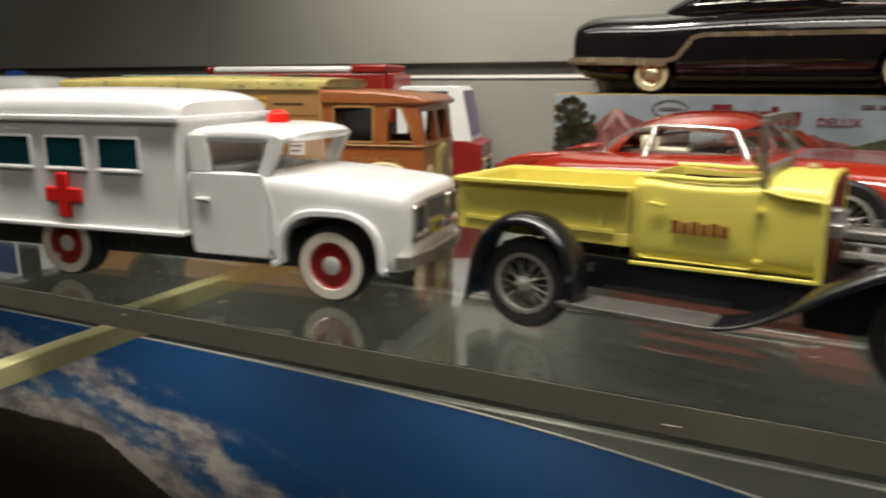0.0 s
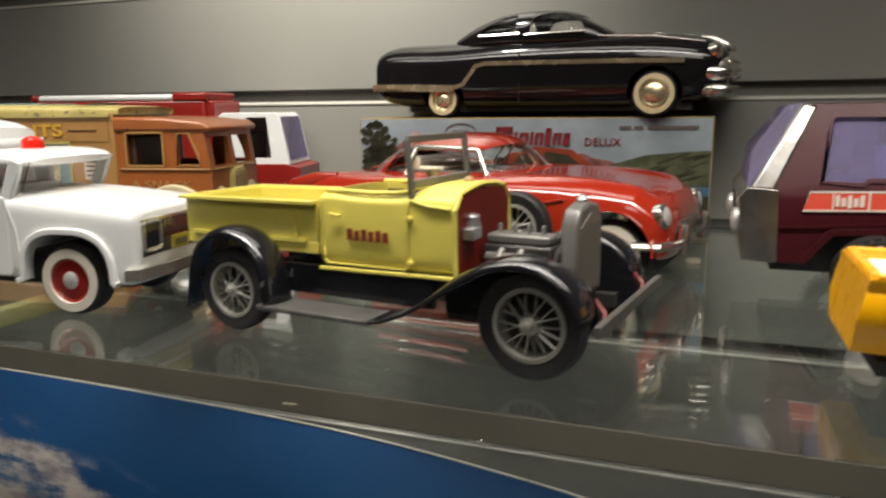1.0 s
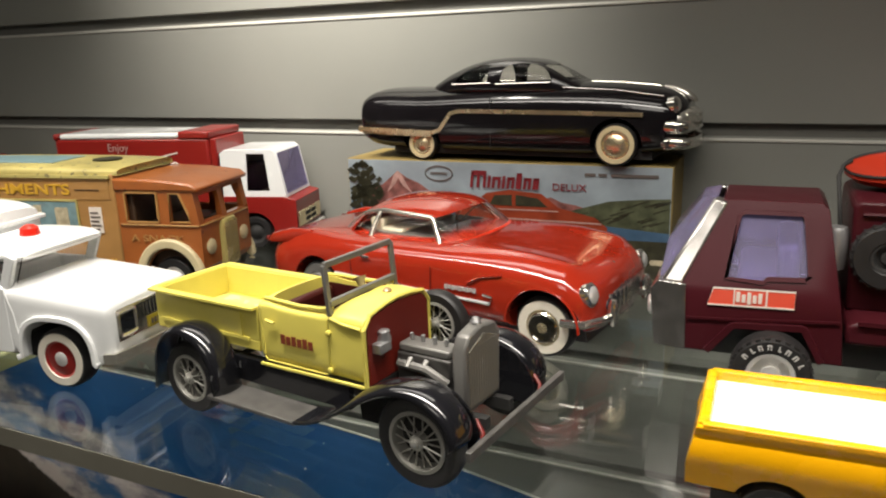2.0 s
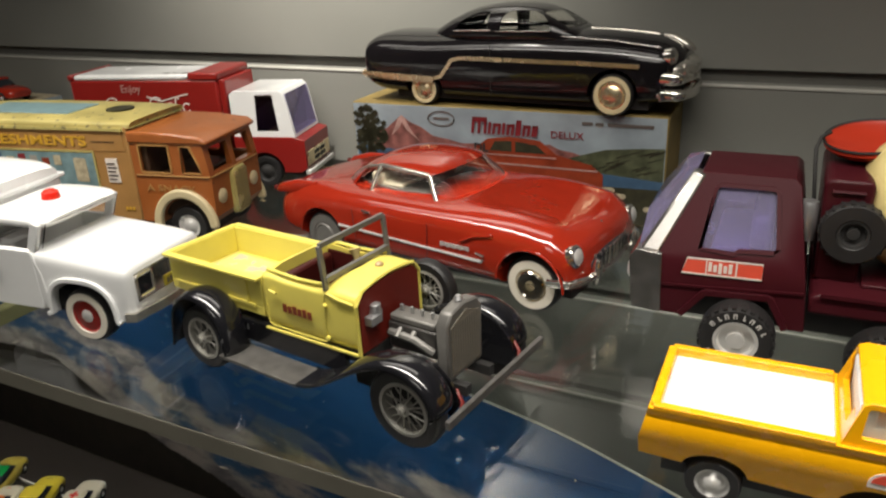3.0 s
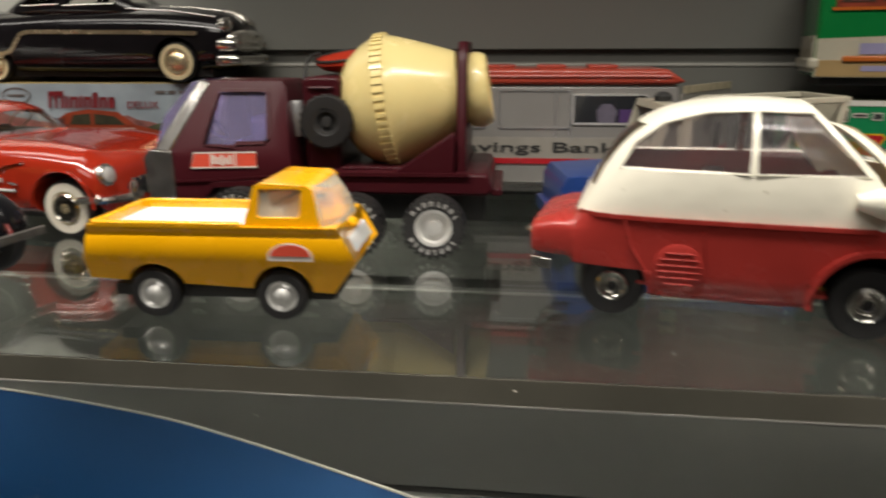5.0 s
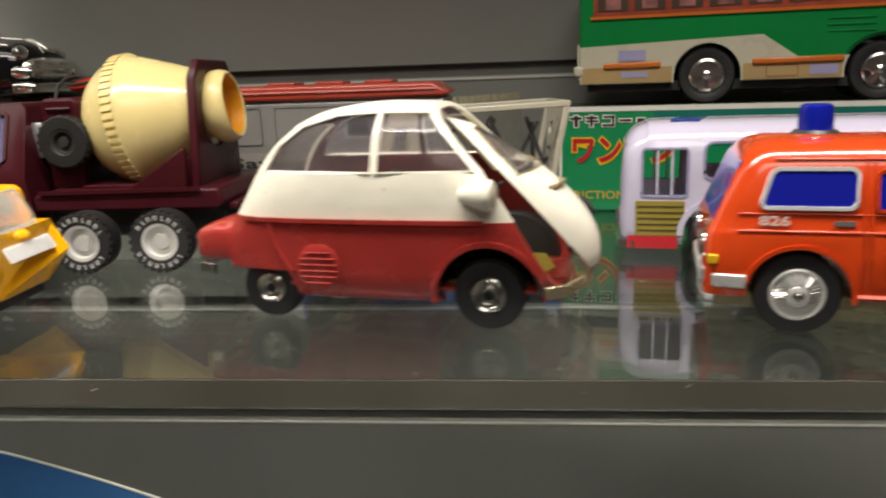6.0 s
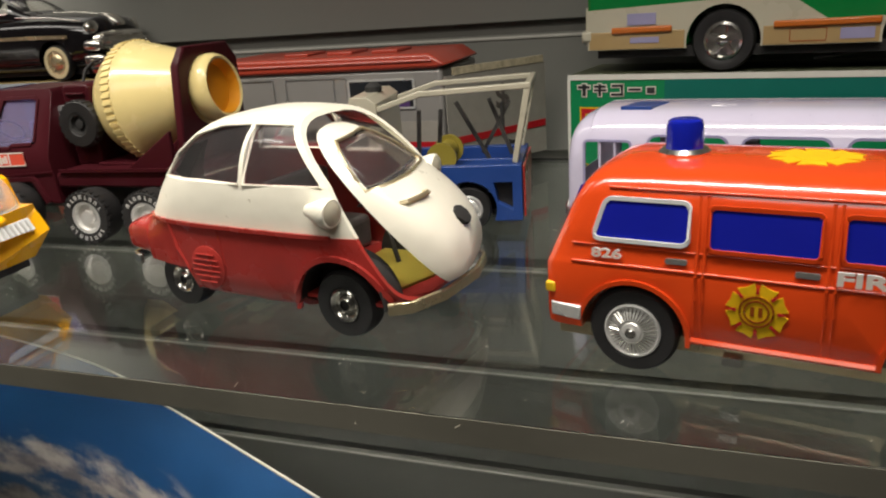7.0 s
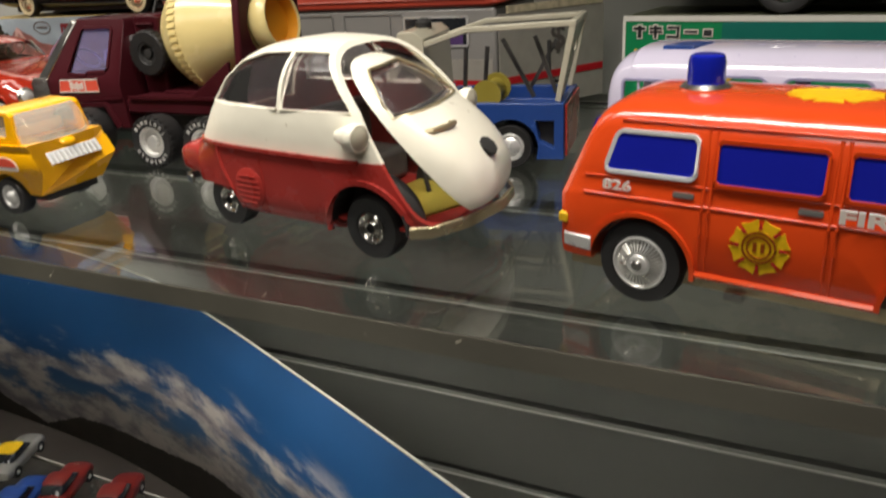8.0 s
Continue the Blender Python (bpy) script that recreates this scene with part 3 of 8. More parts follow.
# ---- small cars on the lower shelf ----
def small_car(x, y, turn, mat, label, top=None, mark=None, z=-0.360):
    r = thing("small_toy_car", x, y, z, turn, label, "toy car", "small cars on the lower shelf" if z < 0 else "")
    part("body", loft(fine_stations([(-0.035, 0.010, 0.006, 0.014), (-0.032, 0.0145, 0.0045, 0.0165), (-0.01, 0.0155, 0.004, 0.0180), (0.02, 0.0155, 0.004, 0.0170), (0.032, 0.0145, 0.0045, 0.0150), (0.036, 0.010, 0.006, 0.0125)], 3), 0, 24), mat, r)
    part("cabin", loft(fine_stations([(-0.022, 0.010, 0.014, 0.0175), (-0.014, 0.0125, 0.014, 0.0245), (0.002, 0.0125, 0.014, 0.0250), (0.014, 0.0105, 0.014, 0.0175)], 3), 0, 20), "darkglass", r)
    part("roof", loft(fine_stations([(-0.015, 0.010, 0.0232, 0.0250), (-0.010, 0.0118, 0.0230, 0.0260), (0.001, 0.0118, 0.0230, 0.0260), (0.005, 0.010, 0.0232, 0.0250)], 3), 0, 20), top or mat, r)
    if mark == "cross":
        part("roof_cross", join(box(-0.0095, 0.0005, -0.0016, 0.0016, 0.0258, 0.0263), box(-0.0061, -0.0029, -0.0050, 0.0050, 0.0258, 0.0263)), "crossred", r)
    elif mark:
        part("roof_mark", lathe([(0.0060, 0), (0.0060, 0.0006), (0, 0.0006)], (0.022, 0, 0.0155), (0, 0, 1), 20), mark, r)
    for s in (-0.021, 0.021):
        for w, f in ((-0.0158, -1), (0.0158, 1)):
            wheel(r, s, w, 0.0062, 0.0062, 0.0045, 0.5, "disc", f)
    return r


# White, yellow and red paints are darkened: shade below the upper shelf as colour.
for x, y, turn, mat, label, top, mark in ((-0.579, 0.389, 118, "oliveband", "small yellow and green toy car, yellow dulled for shelf shade", "busgreen", None),
                                          (-0.507, 0.382, 114, "plateyellow", "small yellow toy car on a glass shelf", None, "letter_black"),
                                          (-0.457, 0.396, 112, "bone", "small white toy ambulance with a red cross, dulled for shelf shade", None, "cross"),
                                          (-0.535, 0.352, 116, "bone", "small white toy car with an orange roof, dulled for shelf shade", "orange", "beaconred"),
                                          (0.014, 0.372, 112, "oxblood", "small red toy racing car, darkened for shelf shade", None, "ivory"),
                                          (0.080, 0.379, 114, "oxblood", "small red toy car, darkened for shelf shade", None, None),
                                          (-0.080, 0.388, 112, "vangrey", "small pale toy car with a yellow roof", "badge", None),
                                          (-0.010, 0.340, 112, "blue", "small blue toy car on a glass shelf", None, None)):
    small_car(x, y, turn, mat, label, top, mark)


# ---- white ambulance ----
def ambulance():
    r = thing("toy_ambulance", -0.1448, 0.2465, 0, 6.7, "white toy ambulance truck with red crosses and a beacon", "toy truck")
    W = 0.066
    shape = [(-0.0690, 0.0325, 0.0152, 0.0548, 9, 9, 0.5), (-0.0480, 0.0330, 0.0152, 0.0550, 9, 9, 0.5), (-0.0290, 0.0332, 0.0150, 0.0546, 8, 9, 0.5), (-0.0080, 0.0332, 0.0142, 0.0534, 7, 9, 0.5), (0.0150, 0.0332, 0.0140, 0.0514, 7, 9, 0.5),
             (0.0280, 0.0328, 0.0140, 0.0500, 7, 9, 0.5), (0.0328, 0.0318, 0.0155, 0.0488, 7, 8, 0.5), (0.0348, 0.0295, 0.0175, 0.0465, 6, 8, 0.5)]
    arch = [(0.0224 * math.copysign(abs(math.cos(radians(a))) ** 0.72, math.cos(radians(a))), 0.0165 + 0.0212 * abs(math.sin(radians(a))) ** 0.72) for a in range(0, 181, 9)]
    well = [(arch[0][0] + 0.001, -0.01)] + arch + [(arch[-1][0] - 0.001, -0.01)]
    cab = carve(loft(fine_stations(shape, 4), W / 2, 60), prism(well, -0.01, W + 0.01), box(-0.062, 0.028, 0.004, W - 0.004, 0.005, 0.030), box(-0.066, -0.030, 0.003, W - 0.003, 0.030, 0.07))
    body = part("cab", cab, "white", r, degrees=50)
    for y in (0.0002, W - 0.0002):
        lip = [(arch[0][0] + 0.0030, y, 0.0155)] + [(x * 1.06, y, 0.0165 + (z - 0.0165) * 1.06) for x, z in arch] + [(arch[-1][0] - 0.0050, y, 0.0152)]
        part("wheel_arch", sweep(lip, 0.0040, 0.0030), "white", body, bevel=0.0011)
        f = -1 if y < W / 2 else 1
        part("door_seam", sweep([(-0.0300, y + f * 0.0002, 0.0500), (-0.0262, y + f * 0.0003, 0.0400), (-0.0245, y + f * 0.0003, 0.0250)], 0.0006, seg=6), "white", body)
    top = [(-0.0690, 0.0300, 0.0655, 0.0705, 4, 6, 0.4), (-0.0650, 0.0312, 0.0662, 0.0728, 4, 6, 0.4), (-0.0480, 0.0314, 0.0662, 0.0738, 4, 6, 0.4), (-0.0330, 0.0312, 0.0662, 0.0736, 4, 6, 0.4), (-0.0250, 0.0306, 0.0662, 0.0726, 4, 5, 0.4), (-0.0212, 0.0292, 0.0664, 0.0714, 4, 5, 0.4), (-0.0192, 0.0265, 0.0670, 0.0702, 3, 3, 0.5)]
    part("cab_roof", loft(fine_stations(top, 4), W / 2, 48), "white", body)
    for y in (0.0018, W - 0.0048):
        part("pillar", sweep([(-0.0636, y + 0.0015, 0.0535), (-0.0638, y + 0.0015, 0.0700)], 0.0040, 0.0100), "white", body, bevel=0.0008)
        part("pillar", sweep([(-0.0312, y + 0.0012, 0.0530), (-0.0236, y + 0.0012, 0.0700)], 0.0032, 0.0062), "white", body, bevel=0.0008)
    ws = plan([(0, 0.005), (0.0008, 0.005), (0.003, W / 2), (0.0008, W - 0.005), (0, W - 0.005), (0.0022, W / 2)], 0.0535, 0.0690)
    part("windscreen", warp(ws, lambda x, y, z: (x - 0.0265 + (z - 0.0535) * 0.46, y, z)), "clear", body).visible_shadow = False
    part("seat", box(-0.063, -0.050, 0.006, W - 0.006, 0.026, 0.056), "white", body, bevel=0.002)
    part("dashboard", box(-0.034, -0.028, 0.005, W - 0.005, 0.040, 0.0530), "white", body)
    for y, f in ((0.0, -1), (W, 1)):
        d = part("door", prism(oblong(-0.0672, -0.0300, 0.0175, 0.0535, 0.0016), y - 0.0005, y + 0.0005), "white", body, bevel=0.0004)
        part("door_handle", sweep([(-0.0640, y + f * 0.0014, 0.0420), (-0.0575, y + f * 0.0014, 0.0420)], 0.0009), "white", d)
    part("light_bar_dome", lathe([(0.0052, 0), (0.0054, 0.002), (0.0048, 0.0052), (0.0025, 0.0068), (0, 0.0072)], (-0.0420, W / 2, 0.0725), (0, 0, 1), 24), "beaconred", r, "red beacon dome on the cab roof")
    # nose
    part("grille", box(0.0345, 0.0352, 0.006, W - 0.006, 0.0270, 0.0440), "chrome", body, bevel=0.0005)
    part("grille_opening", box(0.0350, 0.0356, 0.020, W - 0.020, 0.0350, 0.0425), "darkglass", body)
    for y in (0.0125, W - 0.0125):
        h = part("headlight", cross([(y + a, z) for a, z in oblong(-0.0058, 0.0058, 0.0305, 0.0420, 0.0018)], 0.0350, 0.0358), "darkglass", body, "dark square headlight")
        part("headlight_rim", sweep([(0.0358, y + a, z) for a, z in oblong(-0.0062, 0.0062, 0.0301, 0.0424, 0.0018)], 0.0010, closed=True, seg=6), "tinpale", h)
    for k in range(9):
        part("grille_bar", box(0.0354, 0.0362, 0.0215 + k * 0.0027, 0.0225 + k * 0.0027, 0.0355, 0.0420), "chrome", body)
    pl = part("number_plate", box(0.0353, 0.0360, 0.028, 0.040, 0.0275, 0.0335), "plateyellow", body)
    part("plate_mark", join(*[box(0.0360, 0.0363, 0.0295 + k * 0.0024, 0.0310 + k * 0.0024, 0.029, 0.032) for k in range(4)]), "letter_grey", pl)
    part("bumper", sweep([(0.0300, -0.0005, 0.0200), (0.0350, 0.0010, 0.0200), (0.0378, W * 0.3, 0.0200), (0.0378, W * 0.7, 0.0200), (0.0350, W - 0.001, 0.0200), (0.030, W + 0.0005, 0.0200)], 0.0022, 0.0052), "tinpale", r, "chrome front bumper")
    # van box
    B0, B1, y0, y1 = -0.215, -0.0707, -0.0035, W + 0.0035
    part("box_body", cross([(y0, 0.026), (y1, 0.026), (y1 - 0.001, 0.0765), (y0 + 0.001, 0.0765)], B0, B1), "white", r, bevel=0.0014)
    part("box_ledge", cross([(y0 - 0.0022, 0.0250), (y1 + 0.0022, 0.0250), (y1 + 0.0022, 0.0272), (y0 - 0.0022, 0.0272)], B0 - 0.001, B1 + 0.001), "white", r, bevel=0.0006)
    part("roof_rail", cross([(y0 - 0.0016, 0.0745), (y1 + 0.0016, 0.0745), (y1 + 0.0016, 0.0775), (y0 - 0.0016, 0.0775)], B0 - 0.002, B1 + 0.002), "white", r, bevel=0.0008)
    rl = loft(fine_stations([(B0, 0.030, 0.0770, 0.0830, 3.5, 8, 0.2), (B0 + 0.012, 0.036, 0.0770, 0.0880, 3.2, 8, 0.2), (-0.14, 0.036, 0.077, 0.0895, 3.2, 8, 0.2),
                              (-0.085, 0.036, 0.077, 0.0882, 3.2, 8, 0.2), (B1 + 0.001, 0.033, 0.077, 0.0835, 3.5, 8, 0.2)], 4), W / 2)
    part("box_roof", rl, "white", r)
    for y, f in ((y0, -1), (y1, 1)):
        for x in (-0.1640, -0.1325, -0.1020):
            w = part("window", prism(oblong(x - 0.0108, x + 0.0108, 0.0535, 0.0672, 0.001), min(y, y + f * 0.0006), max(y, y + f * 0.0006)), "teal", r, "dark teal side window")
            part("window_sill", box(x - 0.0120, x + 0.0120, min(y, y + f * 0.0016), max(y, y + f * 0.0016), 0.0522, 0.0536), "white", w, bevel=0.0003)
            part("window_frame", rim_frame(oblong(x - 0.0114, x + 0.0114, 0.0535, 0.0678, 0.001), y + f * 0.0004, 0.0011, 0.0011), "white", w)
        c = [(-0.0035, -0.0105), (0.0035, -0.0105), (0.0035, -0.0035), (0.0105, -0.0035), (0.0105, 0.0035), (0.0035, 0.0035), (0.0035, 0.0105), (-0.0035, 0.0105),
             (-0.0035, 0.0035), (-0.0105, 0.0035), (-0.0105, -0.0035), (-0.0035, -0.0035)]
        part("red_cross", prism([(-0.1350 + a, 0.0408 + b) for a, b in c], min(y, y + f * 0.0022), max(y, y + f * 0.0022)), "crossred", r, "raised red cross on the side", bevel=0.0008)
    part("chassis", box(-0.205, 0.025, 0.010, W - 0.010, 0.012, 0.026), "under", r)
    for s in (0.0, -0.142):
        for y, f in ((0.0005, -1), (W - 0.0005, 1)):
            wheel(r, s, y, 0.0163, 0.0163, 0.0115, 0.62, "none", f, True)
            t = r.children[-1]
            part("rim", lathe([(0.0103, -0.003), (0.0103, 0.0), (0.0090, -0.0010), (0.0066, -0.0006), (0.0040, -0.0004)], (s, y, 0.0163), (0, f, 0), 32, False), "truckred", t, "dark red wheel disc")
            part("hub", lathe([(0.0042, -0.002), (0.0040, -0.0002), (0.0028, 0.0004), (0, 0.0005)], (s, y, 0.0163), (0, f, 0), 20), "hubtin", t)


ambulance()


# ---- yellow roadster pickup ----
def roadster():
    r = thing("toy_roadster_pickup", -0.0619, 0.2555, 0, -7.7, "pale yellow toy roadster pickup with black fenders and open engine", "toy car")
    Y0, Y1, C = 0.0105, 0.0585, 0.0345
    # cargo bed
    x0, x1, zb, zt, th = -0.0370, 0.0365, 0.0335, 0.0535, 0.0016
    bed = part("cargo_bed", box(x0, x1, Y0, Y1, zb - 0.0005, zb + 0.0045), "yellow", r, bevel=0.0004)
    for y in (Y0, Y1 - th):
        part("bed_side", prism([(x0, zb + 0.0045), (x1, zb + 0.0045), (x1, zt + 0.001), (x0, zt)], y, y + th), "yellow", bed, bevel=0.0004)
    part("tailgate", box(x0, x0 + th, Y0 + th, Y1 - th, zb + 0.0045, zt), "yellow", bed, bevel=0.0004)
    part("bed_headboard", box(x1 - th, x1, Y0 + th, Y1 - th, zb + 0.0045, zt + 0.001), "yellow", bed, bevel=0.0004)
    for y, f in ((Y0, -1), (Y1, 1)):
        part("bed_rail", sweep([(x0 - 0.001, y + f * 0.0012, zt), (x1, y + f * 0.0012, zt + 0.0009)], 0.0042, 0.0012), "yellow", bed)
        part("bed_panel_rib", box(x0 + 0.004, x1 - 0.006, min(y, y + f * 0.0008), max(y, y + f * 0.0008), zb + 0.004, zb + 0.0055), "yellow", bed)
        part("bed_panel_rib", box(x1 - 0.012, x1 - 0.0105, min(y, y + f * 0.0008), max(y, y + f * 0.0008), zb + 0.004, zt - 0.003), "yellow", bed)
    part("bed_rail", sweep([(x0 - 0.0006, Y0, zt), (x0 - 0.0006, Y1, zt)], 0.0030, 0.0012), "yellow", bed)
    part("bed_floor", box(x0 + 0.004, x1 - 0.004, Y0 + 0.005, Y1 - 0.005, zb + 0.0045, zb + 0.0050), "wornyellow", bed, "worn pale floor of the cargo bed")
    # cab tub with a rounded cowl
    hw = (Y1 - Y0) / 2 + 0.0005
    tub = loft(fine_stations([(0.0370, hw - 0.002, 0.0280, 0.0575, 3.4, 9, 0.86), (0.0385, hw, 0.0278, 0.0592, 3.2, 9, 0.86), (0.0450, hw, 0.0278, 0.0598, 3.0, 9, 0.86), (0.0560, hw, 0.0280, 0.0590, 3.0, 9, 0.86), (0.0740, hw, 0.0282, 0.0596, 2.8, 9, 0.85),
                              (0.0830, hw, 0.0283, 0.0622, 2.5, 9, 0.80), (0.0920, hw, 0.0284, 0.0626, 2.4, 9, 0.78), (0.0990, hw, 0.0285, 0.0622, 2.4, 9, 0.78)], 4), C, 56)
    pit = plan([(0.0425, Y0 + 0.004), (0.0800, Y0 + 0.0035), (0.0820, C - 0.01), (0.0835, C), (0.0820, C + 0.01), (0.0800, Y1 - 0.0035), (0.0425, Y1 - 0.004), (0.0405, C + 0.012), (0.0405, C - 0.012)], 0.0315, 0.080)
    tub = part("cab", carve(tub, pit), "yellow", r, bevel=0.0006)
    part("cockpit_lining", plan([(0.0435, Y0 + 0.005), (0.0790, Y0 + 0.005), (0.0825, C), (0.0790, Y1 - 0.005), (0.0435, Y1 - 0.005)], 0.0312, 0.0330), "cockpit", tub)
    for y in (Y0 + 0.0042, Y1 - 0.0052):
        part("door_lining", box(0.0430, 0.0795, y, y + 0.001, 0.033, 0.0560), "cockpit", tub)
    part("seat", join(box(0.0435, 0.0580, Y0 + 0.006, Y1 - 0.006, 0.033, 0.0420), box(0.0425, 0.0475, Y0 + 0.006, Y1 - 0.006, 0.040, 0.0555)), "cockpit", tub, bevel=0.002)
    part("dashboard", box(0.0790, 0.0815, Y0 + 0.005, Y1 - 0.005, 0.046, 0.0590), "cockpit", tub)
    part("horn_cup", lathe([(0.0012, 0), (0.0018, 0.003), (0.0032, 0.006), (0.0024, 0.006), (0.001, 0.003)], (0.0735, C + 0.008, 0.0600), (-0.3, 0.1, 0.9), 16), "cream", tub)
    part("firewall", prism([(0, 0.0285), (0.0006, 0.0285), (0.0006, 0.0575), (0, 0.0575)], Y0 + 0.003, Y1 - 0.003), "firewallred", tub, "oxblood red firewall").location = (0.0987, 0, 0)
    fw = cross([(Y0 + 0.0015, 0.0290), (Y1 - 0.0015, 0.0290), (Y1 - 0.0015, 0.0545), (Y1 - 0.006, 0.0590), (C, 0.0610), (Y0 + 0.006, 0.0590), (Y0 + 0.0015, 0.0545)], 0.0988, 0.0998)
    part("firewall_face", fw, "firewallred", tub)
    hood_rim = [(0.0992, y, z) for y, z in ((Y0, 0.0285), (Y0, 0.0545), (Y0 + 0.0045, 0.0600), (C - 0.010, 0.0618), (C, 0.0625), (C + 0.010, 0.0618), (Y1 - 0.0045, 0.0600), (Y1, 0.0545), (Y1, 0.0285))]
    part("cowl_rim", sweep(hood_rim, 0.0011, seg=6), "yellow", tub)
    part("fuel_cap", lathe([(0.0022, 0), (0.0022, 0.0008), (0.0012, 0.0018), (0, 0.0020)], (0.0910, C + 0.004, 0.0625), (0, 0, 1), 16), "tan", tub)
    for y, f in ((Y0 - 0.0005, -1), (Y1 + 0.0005, 1)):
        seam = [(0.0400, 0.0555), (0.0402, 0.0318), (0.0420, 0.0304), (0.0780, 0.0306), (0.0797, 0.0320), (0.0800, 0.0560)]
        d = part("door", sweep([(x, y + f * 0.0001, z) for x, z in seam], 0.00035, seg=6), "yellow", tub, "door outline pressed in the yellow side")
        part("door_handle", sweep([(0.0440, y + f * 0.0016, 0.0505), (0.0490, y + f * 0.0016, 0.0498)], 0.0007), "yellow", d)
        for z in (0.0335, 0.0505):
            part("hinge", lathe([(0.0012, 0), (0.0012, 0.0016), (0, 0.0020)], (0.0805, y, z), (0, f, 0), 12), "yellow", d)
        for k in range(6):
            part("door_name_bar", bars([(0.0520 + k * 0.0033, 0.0544 + k * 0.0033, 0.0405, 0.0450 - 0.0006 * (k % 2))], y + f * 0.0008, 0.0002), "fadedprint", d, "faded red-brown print bar")
        part("body_moulding", sweep([(0.0375, y + f * 0.0004, 0.0280), (0.0985, y + f * 0.0004, 0.0290)], 0.0012, 0.0014), "yellow", tub, bevel=0.0003)
        part("coaming", sweep([(0.0400, y - f * 0.0034, 0.0592), (0.0500, y - f * 0.0024, 0.0594), (0.0620, y - f * 0.0022, 0.0590), (0.0740, y - f * 0.0024, 0.0596), (0.0810, y - f * 0.0026, 0.0606)], 0.0010, seg=8), "yellow", tub, degrees=80)
        part("cowl_crease", sweep([(0.0805, y - f * 0.0004, 0.0572), (0.0880, y + f * 0.0002, 0.0556), (0.0980, y + f * 0.0002, 0.0548)], 0.0008, seg=8), "yellow", tub, degrees=80)
    # windscreen frame
    fr = [(0.0810, Y0 + 0.0006, 0.0580), (0.0790, Y0 + 0.0006, 0.0800), (0.0790, Y1 - 0.0006, 0.0800), (0.0810, Y1 - 0.0006, 0.0580)]
    part("windscreen_frame", join(sweep(fr[:2], 0.0028, 0.0018), sweep(fr[1:3], 0.0018, 0.0028), sweep(fr[2:], 0.0028, 0.0018), sweep([(0.0808, Y1 - 0.0006, 0.0632), (0.0808, Y0 + 0.0006, 0.0632)], 0.0024, 0.0030)), "pewter", r, "grey windscreen frame without glass", bevel=0.0004)
    # engine and radiator
    eng = part("engine", box(0.1020, 0.1300, C - 0.006, C + 0.006, 0.026, 0.0400), "gunmetal", r, "dark grey engine block", bevel=0.0012)
    part("cylinder_head", box(0.1030, 0.1290, C - 0.0055, C + 0.0055, 0.0400, 0.0438), "pewter", eng, "silver grey cylinder head", bevel=0.0010)
    for k in range(4):
        part("spark_plug", lathe([(0.0009, 0), (0.0009, 0.003), (0, 0.0034)], (0.1065 + k * 0.006, C, 0.0440), (0, 0, 1), 10), "grey", eng)
    part("carburettor", join(lathe([(0.003, 0), (0.0034, 0.004), (0.0026, 0.006), (0.003, 0.0075), (0, 0.0085)], (0.1010, C - 0.013, 0.0440), (0, 0, 1), 16), box(0.0998, 0.1045, C - 0.020, C - 0.012, 0.0430, 0.0475)), "grey", eng, bevel=0.0005)
    part("manifold", join(sweep([(0.1040, C - 0.007, 0.0350), (0.1200, C - 0.009, 0.0355), (0.1290, C - 0.007, 0.0300)], 0.0020), sweep([(0.110, C - 0.006, 0.038), (0.110, C - 0.010, 0.035)], 0.0014), sweep([(0.118, C - 0.006, 0.038), (0.118, C - 0.010, 0.035)], 0.0014)), "pewter", eng)
    part("fan_belt", lathe([(0.0060, 0), (0.0060, 0.0020), (0.0030, 0.0026), (0, 0.0026)], (0.1305, C, 0.0340), (1, 0, 0), 20), "under", eng)
    rad = part("radiator", cross([(C - 0.0140, 0.0220), (C + 0.0140, 0.0220), (C + 0.0145, 0.0500), (C + 0.0105, 0.0555), (C, 0.0575), (C - 0.0105, 0.0555), (C - 0.0145, 0.0500)], 0.1360, 0.1425), "pewter", r, "grey metal radiator shell", bevel=0.0012)
    part("radiator_core", cross([(C - 0.0115, 0.0245), (C + 0.0115, 0.0245), (C + 0.0119, 0.0490), (C, 0.0535), (C - 0.0119, 0.0490)], 0.1424, 0.1430), "radcore", rad)
    for k in range(12):
        part("core_fin", box(0.1430, 0.1432, C - 0.0105 + k * 0.0019, C - 0.0102 + k * 0.0019, 0.0255, 0.0495), "pewter", rad)
    part("radiator_cap", lathe([(0.0022, 0), (0.0024, 0.001), (0.0014, 0.0026), (0, 0.003)], (0.1392, C, 0.0570), (0, 0, 1), 14), "grey", rad)
    # chassis, running boards, fenders
    part("chassis", join(box(-0.034, 0.150, C - 0.012, C - 0.008, 0.0165, 0.0215), box(-0.034, 0.150, C + 0.008, C + 0.012, 0.0165, 0.0215), box(0.036, 0.100, Y0 + 0.003, Y1 - 0.003, 0.0220, 0.0285)), "under", r)
    part("splash_apron", join(box(0.0165, 0.0900, Y0 - 0.001, Y0 + 0.002, 0.0165, 0.0285), box(0.0165, 0.0900, Y1 - 0.002, Y1 + 0.001, 0.0165, 0.0285)), "fender", r)
    def crowned(pts, y0, y1, crown, hub, name):
        """Pressed fender whose section drops towards both rims, pulled in to the hub."""
        n, g = 11, bmesh.new()
        grid = []
        for x, z in pts:
            away = Vector((x - hub[0], z - hub[1]))
            away = away.normalized() if z > hub[1] else Vector((math.copysign(1, x - hub[0]), 0))
            row = []
            for j in range(n):
                q = 2 * j / (n - 1) - 1
                drop = crown(x) * (1 - math.sqrt(max(0.0, 1 - 0.98 * q * q)))
